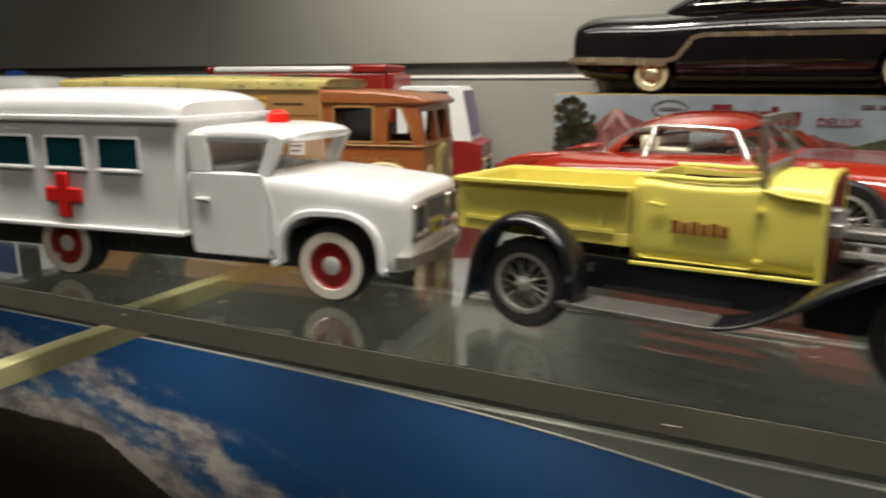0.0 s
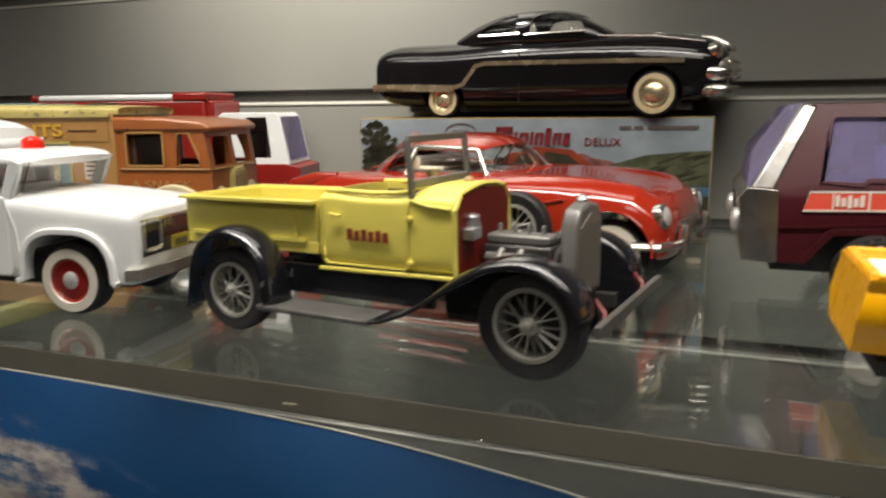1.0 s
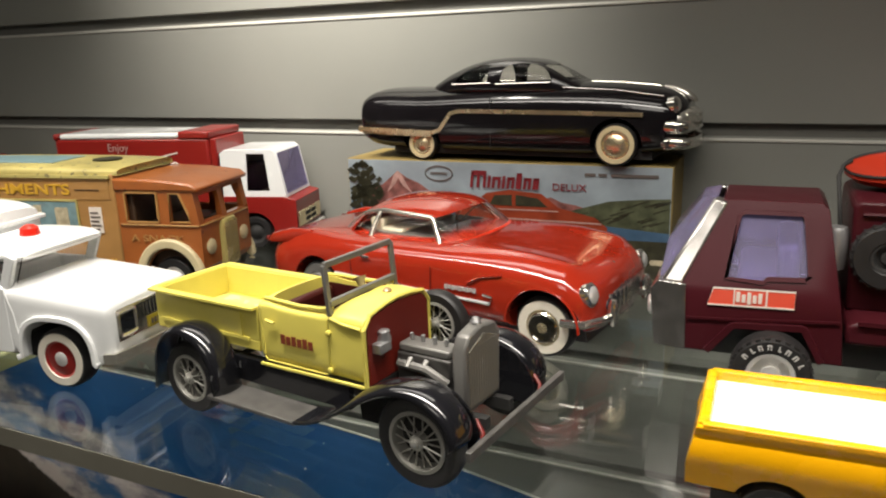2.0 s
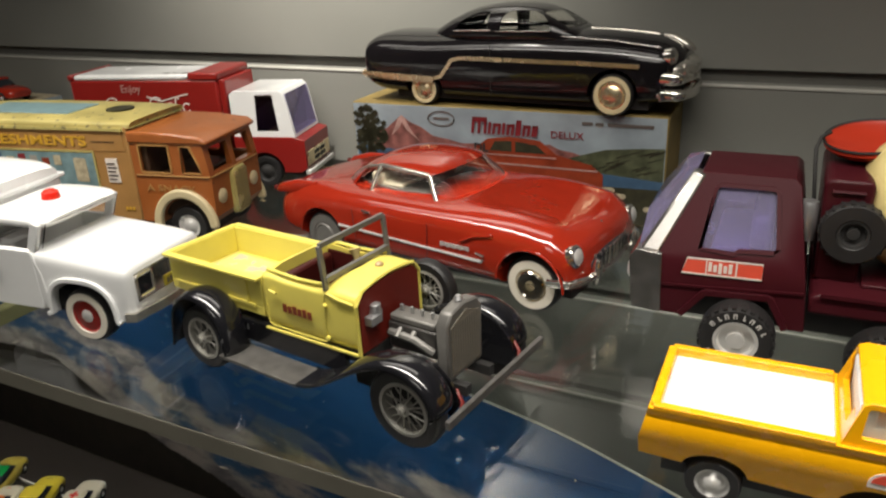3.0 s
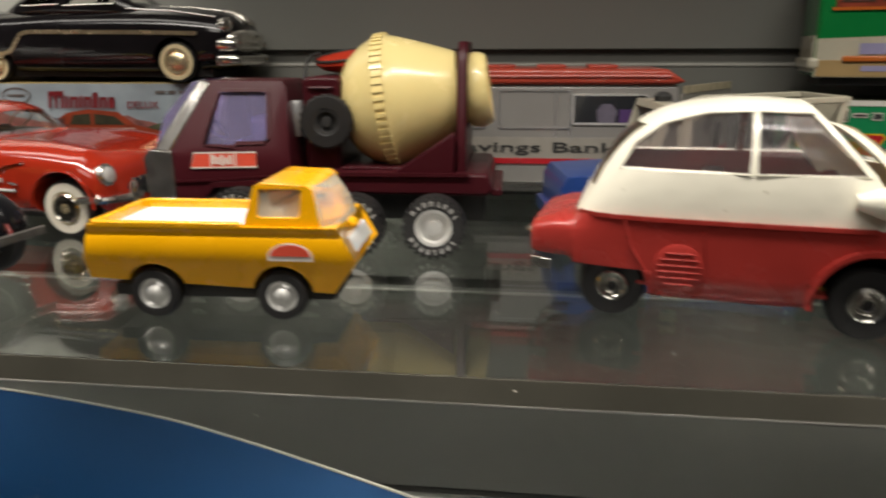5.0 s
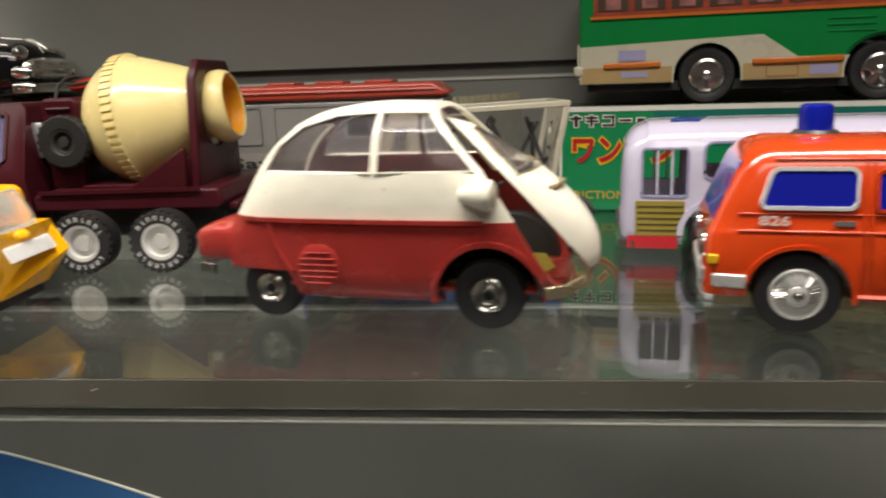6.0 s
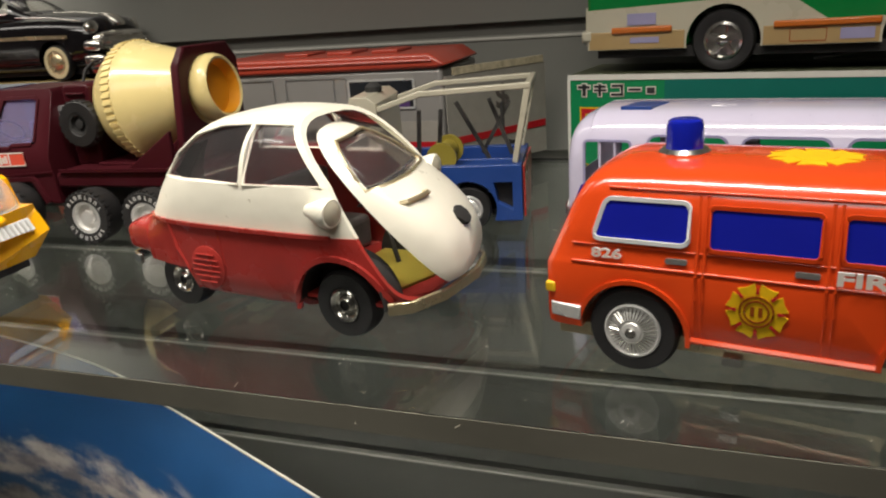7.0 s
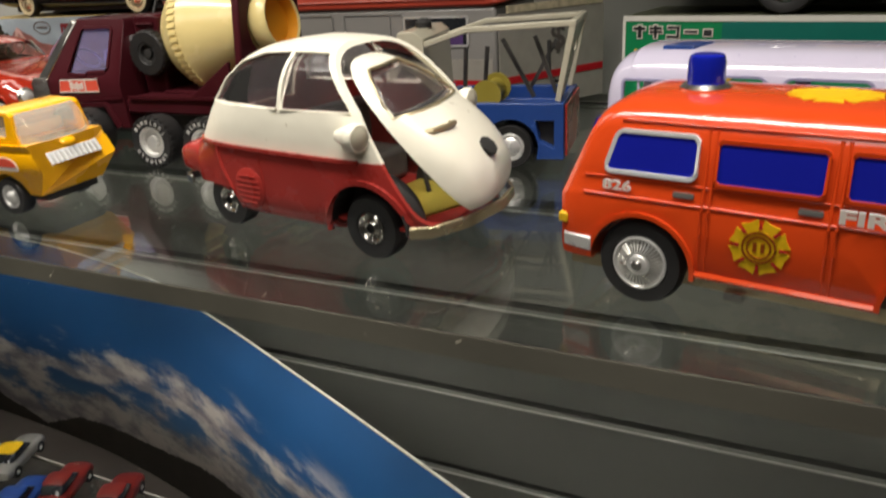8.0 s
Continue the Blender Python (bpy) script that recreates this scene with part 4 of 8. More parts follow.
                row.append(g.verts.new((x - away.x * drop, y0 + (y1 - y0) * j / (n - 1), z - away.y * drop)))
            grid.append(row)
        for a, b in zip(grid, grid[1:]):
            for j in range(n - 1):
                g.faces.new((a[j], a[j + 1], b[j + 1], b[j]))
        fo = part(name, g, "fender", r, degrees=80)
        sm = fo.modifiers.new("thick", "SOLIDIFY")
        sm.thickness, sm.offset = 0.0012, -1
    for y0, y1 in ((-0.0072, 0.0105), (0.0585, 0.0762)):
        rear = [(0.0004 + 0.0236 * math.cos(radians(a)), 0.0172 + 0.0272 * max(0.0, math.sin(radians(a))) ** 0.90) for a in range(0, 181, 7)]
        crowned([(0.0252, 0.0125)] + rear + [(-0.0250, 0.0085)], y0, y1, lambda x: 0.0040, (0.0004, 0.0172), "rear_fender")
        front = [(0.0690, 0.0136), (0.0760, 0.0146), (0.0850, 0.0182), (0.0950, 0.0250), (0.1060, 0.0335), (0.1160, 0.0392), (0.1260, 0.0420), (0.1360, 0.0418), (0.1445, 0.0385), (0.1505, 0.0330), (0.1535, 0.0268), (0.1540, 0.0225)]
        pts = []
        for i in range(len(front) - 1):
            p = [front[max(i - 1, 0)], front[i], front[i + 1], front[min(i + 2, len(front) - 1)]]
            for k in range(3):
                t = k / 3
                pts.append(tuple(0.5 * (2 * b + (c - a) * t + (2 * a - 5 * b + 4 * c - d) * t * t + (3 * b - a - 3 * c + d) * t ** 3) for a, b, c, d in zip(*p)))
        pts.append(front[-1])
        crowned(pts, y0, y1, lambda x: 0.0040 * max(0.03, min(1, (x - 0.080) / 0.028)), (0.1325, 0.0120), "front_fender")
        inner = y1 if y0 < 0 else y0
        valance = [p for p in front if p[0] > 0.094] + [(0.1500, 0.0160), (0.0960, 0.0160)]
        part("fender_valance", prism([(x, z - 0.0022) for x, z in valance], inner - 0.0006, inner + 0.0006), "fender", r)
        part("running_board", prism([(0.0170, 0.0118), (0.0720, 0.0118), (0.0720, 0.0138), (0.0170, 0.0138)], y0, y1 - 0.001), "board", r, "worn black running board", bevel=0.0004)
    part("bumper", sweep([(0.1580, -0.0050, 0.0205), (0.1580, 0.0790, 0.0205)], 0.0024, 0.0042), "board", r, bevel=0.0004)
    for y in (0.012, 0.062):
        part("bumper_spring", sweep([(0.1430, y, 0.0240), (0.1520, y, 0.0265), (0.1560, y - 0.002, 0.0230), (0.1565, y - 0.004, 0.0205)], 0.0009), "oxblood", r, "red bumper iron")
    wheel(r, 0.0990, 0.0640, 0.0400, 0.0158, 0.0075, 0.66, "spoke", -1, False, "pewtersilver", "black spare wheel beside the engine")
    part("spare_bracket", sweep([(0.0990, 0.0720, 0.0400), (0.0990, 0.0740, 0.0260)], 0.0014), "under", r)
    for s in (0.0, 0.1325):
        part("axle", sweep([(s, 0.002, 0.0172), (s, 0.072, 0.0172)], 0.0016), "under", r)
    for s in (0.0, 0.1325):
        for y, f in ((-0.0040, -1), (0.0730, 1)):
            rr = 0.0175 if s == 0 else 0.0194
            wheel(r, s + 0.0016, y, rr, rr, 0.0080, 0.66, "spoke", f, False, "pewtersilver")


roadster()


# ---- red coupe ----
def red_coupe():
    r = thing("toy_coupe", -0.0868, 0.3975, 0, -8.5, "glossy red tin toy coupe with chrome trim and whitewall tyres", "toy car")
    C = 0.0515
    keys = [(-0.0530, 0.026, 0.020, 0.0365, 2.4, 3, 0.4), (-0.0485, 0.041, 0.0140, 0.0440, 2.6, 3.4, 0.4), (-0.0350, 0.0485, 0.0110, 0.0495, 2.8, 4, 0.42), (0.00, 0.0515, 0.0100, 0.0530, 4.4, 4, 0.45),
            (0.050, 0.0525, 0.0095, 0.0545, 4.4, 4, 0.5), (0.100, 0.0525, 0.0095, 0.0555, 4.4, 4, 0.5), (0.150, 0.0520, 0.0095, 0.0555, 4.4, 4, 0.5), (0.178, 0.0515, 0.0105, 0.0545, 4.4, 4, 0.5),
            (0.1930, 0.0490, 0.0115, 0.0520, 3.0, 3.6, 0.5), (0.2000, 0.045, 0.0130, 0.0485, 2.8, 3.4, 0.5), (0.2040, 0.038, 0.015, 0.0440, 2.6, 3, 0.5), (0.2060, 0.026, 0.019, 0.0385, 2.4, 2.6, 0.5)]
    body = loft(fine_stations(keys, 5), C, 48)
    crest = lambda x, y, z: (x, y, z + 0.0030 * math.exp(-((abs(y - C) - 0.038) / 0.009) ** 2) * (max(0, min(1, (x - 0.10) / 0.05)) + max(0, min(1, (0.01 - x) / 0.03))) * max(0, (z - 0.03) / 0.022) * (1 if x < 0.185 else 0.5))
    body = warp(body, crest)
    nx = lambda x: x if x < 0.165 else 0.165 + (x - 0.165) * 0.66
    droop = lambda x: 0.0050 * max(0.0, min(1.0, (x - 0.105) / 0.08)) ** 1.5
    body = warp(body, lambda x, y, z: (nx(x), y, z - droop(nx(x)) * max(0.0, z - 0.012) / 0.035))
    body = carve(body, cylinder(0.0, -0.03, 0.14, 0.0178, 0.0206), cylinder(0.1642, -0.03, 0.14, 0.0182, 0.0218), box(-0.02, 0.18, 0.014, 0.089, 0.0, 0.022))
    b = part("body", body, "red", r, bevel=0.0005)
    for f in (-1, 1):
        y = C + f * 0.0530
        part("side_trim", sweep([(0.018, y, 0.0300), (0.075, y, 0.0285), (0.1330, y, 0.0270)], 0.0009, seg=6), "silver", b, "chrome side strip")
        part("side_trim", sweep([(0.1330, y, 0.0270), (0.1345, y, 0.0310), (0.1285, y, 0.0320)], 0.0007, seg=6), "chrome", b)
        part("side_scoop", sweep([(0.1180, y, 0.0375), (0.1270, y - f * 0.0006, 0.0420), (0.1400, y - f * 0.0012, 0.0445)], 0.0010, seg=6), "red", b, "pressed crease behind the front wheel")
        for ax_, rr_ in ((0.0, 0.0208), (0.1642, 0.0221)):
            part("arch_lip", sweep([(ax_ + rr_ * math.cos(radians(q)), y - f * (0.0012 if ax_ else 0.0024), 0.0180 + rr_ * math.sin(radians(q))) for q in range(0, 181, 9)], 0.0008, seg=6), "red", b)
        part("script_badge", bars([(0.103 + k * 0.0024, 0.1048 + k * 0.0024, 0.0320 + 0.0004 * (k % 2), 0.0345) for k in range(9)], y + f * 0.0002, 0.0004), "silver", b)
        part("door_handle", sweep([(0.040, y + f * 0.0003, 0.0440), (0.047, y + f * 0.0003, 0.0435)], 0.0008, seg=6), "chrome", b)
        part("door_seam", sweep([(0.0920, y + f * 0.0001, 0.0145), (0.0930, y + f * 0.0001, 0.0440)], 0.0003, seg=5), "oxblood", b)
        part("door_seam", sweep([(0.0330, y + f * 0.0001, 0.0150), (0.0310, y + f * 0.0001, 0.0440)], 0.0003, seg=5), "oxblood", b)
        hl = part("headlight", lathe([(0.0064, -0.005), (0.0068, 0.0), (0.0060, 0.0010), (0.0040, 0.0018), (0, 0.0020)], (0.1885, C + f * 0.0400, 0.0372), (0.97, f * 0.10, 0.22), 24), "chrome", b, "chrome headlight bezel")
        part("lens", lathe([(0.0056, 0.0009), (0.0035, 0.0024), (0, 0.0028)], (0.1885, C + f * 0.0400, 0.0372), (0.97, f * 0.10, 0.22), 20), "hubtin", hl)
        part("bumper", sweep([(0.1760, C + f * 0.0520, 0.0230), (0.1885, C + f * 0.0495, 0.0230), (0.1945, C + f * 0.036, 0.0225), (0.1955, C + f * 0.020, 0.0225)], 0.0024), "chrome", r)
        part("bumper_guard", lathe([(0.0022, -0.006), (0.0030, -0.002), (0.0030, 0.005), (0.0018, 0.0088), (0, 0.0094)], (0.1960, C + f * 0.027, 0.0230), (0, 0, 1), 14), "chrome", r)
        part("tail_fin", loft([(-0.0530, 0.0015, 0.0400, 0.0420), (-0.0470, 0.0042, 0.0400, 0.0475), (-0.030, 0.0045, 0.0420, 0.0520), (-0.0120, 0.0015, 0.0460, 0.0525)], C + f * 0.0400, 16), "red", b)
        part("tail_light", lathe([(0.0022, 0), (0.0022, 0.002), (0, 0.003)], (-0.0525, C + f * 0.040, 0.0420), (-1, 0, 0), 12), "oxblood", b)
    part("grille", loft([(0.1880, 0.030, 0.0200, 0.0345, 2.4, 2.4, 0.5), (0.1925, 0.027, 0.0210, 0.0335, 2.4, 2.4, 0.5), (0.1940, 0.020, 0.0225, 0.0320, 2.4, 2.4, 0.5)], C, 24), "darkglass", b)
    for k in range(9):
        part("grille_tooth", lathe([(0.0012, -0.0055), (0.0017, 0), (0.0012, 0.0055)], (0.1943 - abs(k - 4) * 0.0006, C - 0.022 + k * 0.0055, 0.0275), (0, 0, 1), 10), "chrome", b)
    part("hood_ornament", lathe([(0.0015, 0), (0.0015, 0.0012), (0, 0.0016)], (0.1850, C, 0.0440), (0.7, 0, 0.7), 14), "chrome", b)
    # cabin
    def cabin_part(*a, **k):
        ob = part(*a, **k)
        ob.location = (-0.0172, 0, -0.0042)
        return ob
    cab = [(0.020, 0.022, 0.050, 0.0560, 2.3, 6, 0.2), (0.034, 0.0320, 0.050, 0.0680, 2.3, 6, 0.2), (0.052, 0.0365, 0.050, 0.0765, 2.3, 6, 0.2), (0.075, 0.0380, 0.050, 0.0795, 2.3, 6, 0.2),
           (0.098, 0.0375, 0.050, 0.0785, 2.3, 6, 0.2), (0.110, 0.0365, 0.050, 0.0725, 2.3, 6, 0.2), (0.121, 0.0335, 0.050, 0.0630, 2.3, 6, 0.2), (0.129, 0.026, 0.050, 0.0560, 2.3, 6, 0.2)]
    st = fine_stations(cab, 5)
    inner = fine_stations([(x * 0.975 + 0.002, hw - 0.0012, zb - 0.001, zt - 0.0012, a, c, d) for x, hw, zb, zt, a, c, d in cab], 5)
    cabin_part("cabin_glazing", carve(loft(st, C, 40), loft(inner, C, 40)), "clear", b, "clear wraparound glazing").visible_shadow = False
    shell = loft([(x, hw + 0.0009, zb, zt + 0.0009, a, c, d) for x, hw, zb, zt, a, c, d in st], C, 40)
    shell = carve(shell, loft([(x, hw - 0.0002, zb, zt - 0.0002, a, c, d) for x, hw, zb, zt, a, c, d in st], C, 40),
                  prism([(0.030, 0.049), (0.043, 0.0690), (0.058, 0.0725), (0.098, 0.0712), (0.160, 0.0900), (0.160, 0.040)], -0.02, 0.12), box(-0.02, 0.0255, -0.02, 0.12, 0.04, 0.10))
    cabin_part("roof", shell, "red", b, "red hardtop roof")

    def cabin_y(x, z):
        k = max(0, min(len(st) - 2, next((i for i, s in enumerate(st) if s[0] > x), len(st) - 1) - 1))
        a, c = st[k], st[k + 1]
        t = (x - a[0]) / max(c[0] - a[0], 1e-6)
        hw, zt = a[1] + (c[1] - a[1]) * t, a[3] + (c[3] - a[3]) * t
        zm = 0.050 + (zt - 0.050) * 0.2
        q = max(0.0, min(0.995, (z - zm) / max(zt - zm, 1e-5)))
        return hw * (1 - q ** 2.3) ** (1 / 2.3) + 0.0008
    lo = [(0.024, 0.0545), (0.040, 0.0550), (0.070, 0.0550), (0.100, 0.0555), (0.112, 0.0560), (0.120, 0.0565)]
    up = [(0.024, 0.0545), (0.030, 0.0620), (0.043, 0.0690), (0.058, 0.0722), (0.080, 0.0722), (0.098, 0.0712)]
    for f in (-1, 1):
        for ln in (lo, up, [(0.098, 0.0712), (0.108, 0.0555)], [(0.056, 0.0722), (0.053, 0.0550)]):
            cabin_part("window_trim", sweep([(x, C + f * cabin_y(x, z), z) for x, z in ln], 0.0018, seg=8), "tinpale", b, degrees=80)
    cabin_part("windscreen_trim", sweep([(0.098 + 0.009 * (1 - (k / 6) ** 2), C + 0.0285 * k / 6, 0.0714 + 0.0030 * (1 - (k / 6) ** 2)) for k in range(-6, 7)], 0.0010, seg=8), "tinpale", b, degrees=80)
    cabin_part("windscreen_base", sweep([(0.108 + 0.021 * (1 - abs(k / 6) ** 2.4), C + 0.0365 * k / 6, 0.0565) for k in range(-6, 7)], 0.0017, seg=8), "tinpale", b, degrees=80)
    floor = [(0.074 + 0.047 * math.cos(a), C + 0.0325 * math.copysign(abs(math.sin(a)) ** 0.6, math.sin(a))) for a in [2 * math.pi * k / 28 for k in range(28)]]
    cabin_part("cockpit_floor", plan(floor, 0.0560, 0.0592), "pewter", b, "grey cockpit floor")
    cabin_part("seat", join(box(0.048, 0.058, 0.022, 0.080, 0.058, 0.0670), box(0.056, 0.074, 0.022, 0.080, 0.058, 0.0615)), "bone", b, bevel=0.002)
    cabin_part("steering_wheel", lathe([(0.0085, 0), (0.0092, 0.0006), (0.0085, 0.0012), (0.0079, 0.0006), (0.0085, 0)], (0.092, C + 0.018, 0.0660), (-0.8, 0, 0.6), 24, False), "bone", b)
    part("chassis", box(-0.03, 0.185, 0.015, 0.088, 0.008, 0.016), "under", r)
    for s, ring, hub in ((0.0, "pewter", "pewter"), (0.1642, "whitewall", "mirror")):
        for y, f in ((0.0030, -1), (2 * C - 0.0030, 1)):
            t = wheel(r, s, y, 0.0172, 0.0172, 0.0105, 0.58, "moon", f, True, "brass" if s else "pewter", "", ring)
            part("hub_mirror", lathe([(0.0090, -0.001), (0.0090, 0.0010), (0.0082, 0.0018), (0.0074, 0.0012), (0, 0.0017)], (s, y, 0.0172), (0, f, 0), 36), hub, t, "polished hub disc")


red_coupe()


# ---- boxed black sedan ----
def sedan_box():
    r = thing("toy_car_box", -0.1397, 0.5270, 0, 2.0, "worn printed cardboard box with a car and mountain picture", "box")
    L, H, D = 0.2590, 0.0835, 0.0640
    part("carton", box(0, L, 0, D, 0, H), "boxcard", r, bevel=0.0008)
    y = -0.0004
    part("front_print", box(0.0010, L - 0.0010, y - 0.0002, 0.0002, 0.0010, H - 0.0008), "boxblue", r, "pale sky print")
    def flat(pts, k):
        return prism(pts, y - 0.0003 - 0.00022 * k, y - 0.0001 - 0.00022 * k)
    rng = random.Random(4)
    part("mountain_print", flat([(0.010, 0.050), (0.024, 0.060), (0.032, 0.063), (0.046, 0.0745), (0.054, 0.0690), (0.064, 0.0655), (0.074, 0.0590), (0.088, 0.0570), (0.100, 0.0545), (0.125, 0.0560), (0.150, 0.0540), (0.172, 0.0585), (0.180, 0.0550), (0.19, 0.0535), (0.21, 0.048), (0.21, 0.03), (0.012, 0.03)], 0), "boxmount", r)
    part("snow_print", flat([(0.0425, 0.0712), (0.046, 0.0745), (0.049, 0.0722), (0.056, 0.0600), (0.062, 0.0540), (0.050, 0.0630), (0.0465, 0.0690), (0.0440, 0.0640), (0.036, 0.0570), (0.0400, 0.0650)], 1), "boxpeak", r)
    part("hill_print", flat([(0.165, 0.040), (0.190, 0.050), (0.215, 0.0575), (0.240, 0.0600), (0.2575, 0.0610), (0.2575, 0.034), (0.20, 0.036)], 1), "boxgreen", r)
    stroke = []
    for k in range(26):
        hx, hz = 0.178 + 0.075 * rng.random(), 0.0385 + 0.019 * rng.random()
        if hz < 0.040 + (hx - 0.165) * 0.22:
            stroke.append(flat([(hx, hz), (hx + 0.010, hz + 0.0040), (hx + 0.0105, hz + 0.0048), (hx - 0.0004, hz + 0.0012)], 2))
    part("hill_stroke_print", join(*stroke), "boxdark", r)
    part("water_print", flat([(0.003, 0.052), (0.03, 0.046), (0.20, 0.040), (0.2575, 0.036), (0.2575, 0.025), (0.003, 0.025)], 2), "boxwater", r)
    part("shore_print", flat([(0.003, 0.026), (0.2575, 0.030), (0.2575, 0.0015), (0.003, 0.0015)], 3), "boxdark", r)
    part("stone_print", join(*[flat(oblong(x, x + 0.010, z, z + 0.004, 0.0018), 4) for x, z in [(0.205 + rng.random() * 0.040, 0.004 + k * 0.0042) for k in range(6)]]), "boxstone", r)
    leaf = []
    for k in range(150):
        a, q = rng.random() * 6.28, rng.random() ** 0.6
        cx, cz = 0.014 + 0.017 * q * math.cos(a), 0.058 + 0.022 * q * math.sin(a)
        if cx < 0.003 or cz > 0.080:
            continue
        leaf.append(flat([(cx - 0.003, cz), (cx, cz - 0.0024), (cx + 0.003, cz + 0.0004), (cx + 0.0006, cz + 0.0026)], 4))
    part("tree_print", join(flat([(0.012, 0.01), (0.016, 0.01), (0.017, 0.06), (0.013, 0.06)], 4), *leaf), "boxdark", r)
    car = [(0.096, 0.030), (0.096, 0.045), (0.108, 0.0505), (0.122, 0.060), (0.140, 0.0630), (0.165, 0.0610), (0.178, 0.0510), (0.205, 0.0450), (0.214, 0.038), (0.214, 0.026), (0.100, 0.026)]
    part("car_print", flat(car, 5), "boxcar", r)
    part("car_window_print", join(flat([(0.124, 0.051), (0.128, 0.0585), (0.142, 0.0595), (0.142, 0.051)], 6), flat([(0.145, 0.051), (0.145, 0.0595), (0.162, 0.0575), (0.170, 0.051)], 6)), "boxdark", r)
    part("car_line_print", join(flat([(0.100, 0.0405), (0.210, 0.0400), (0.210, 0.0412), (0.100, 0.0417)], 6), flat([(0.120, 0.0475), (0.178, 0.0478), (0.178, 0.0487), (0.120, 0.0484)], 6)), "boxpeak", r)
    ring = [(0.082 + 0.0115 * math.cos(a), 0.0735 + 0.0058 * math.sin(a)) for a in [2 * math.pi * k / 20 for k in range(20)]]
    part("oval_mark", join(rim_frame(ring, y - 0.0006, 0.0010, 0.0004), bars([(0.075, 0.089, 0.0728, 0.0744)], y - 0.0006, 0.0002)), "letter_grey", r, "grey oval mark")
    word = []
    x = 0.1085
    for k, (w, h) in enumerate(((0.0125, 0.0130), (0.0022, 0.0095), (0.0066, 0.0088), (0.0022, 0.0095), (0.0060, 0.0088), (0.0042, 0.0120), (0.0060, 0.0086), (0.0045, 0.0086))):
        n = 3 if k == 0 else (1 if w < 0.003 else 2)
        for j in range(n):
            u = x + j * (w - 0.0022) / max(n - 1, 1)
            word.append(flat([(u, 0.0640), (u + 0.0022, 0.0640), (u + 0.0034, 0.0640 + h), (u + 0.0012, 0.0640 + h)], 7))
        if n > 1:
            word.append(flat([(x + 0.001, 0.0640 + h * 0.72), (x + w, 0.0640 + h * 0.72), (x + w + 0.0008, 0.0640 + h), (x + 0.0014, 0.0640 + h)], 7))
        x += w + 0.0014
    for piece in word:
        part("title_mark", piece, "titlered", r)
    part("delux_lettering", lettering("DELUX", 0.1735, y - 0.0010, 0.0640, 0.0075, 0.0002, width=0.0250), "titlered", r)
    part("small_print", bars([(0.197, 0.205, 0.0752, 0.0775), (0.207, 0.213, 0.0752, 0.0775), (0.216, 0.249, 0.0752, 0.0775)], y - 0.0008, 0.0002), "letter_grey", r)
    part("car_tag_print", lettering("DL", 0.1110, y - 0.0020, 0.0500, 0.0090, 0.0002, width=0.012, bold=0.0002), "letter_black", r)


sedan_box()


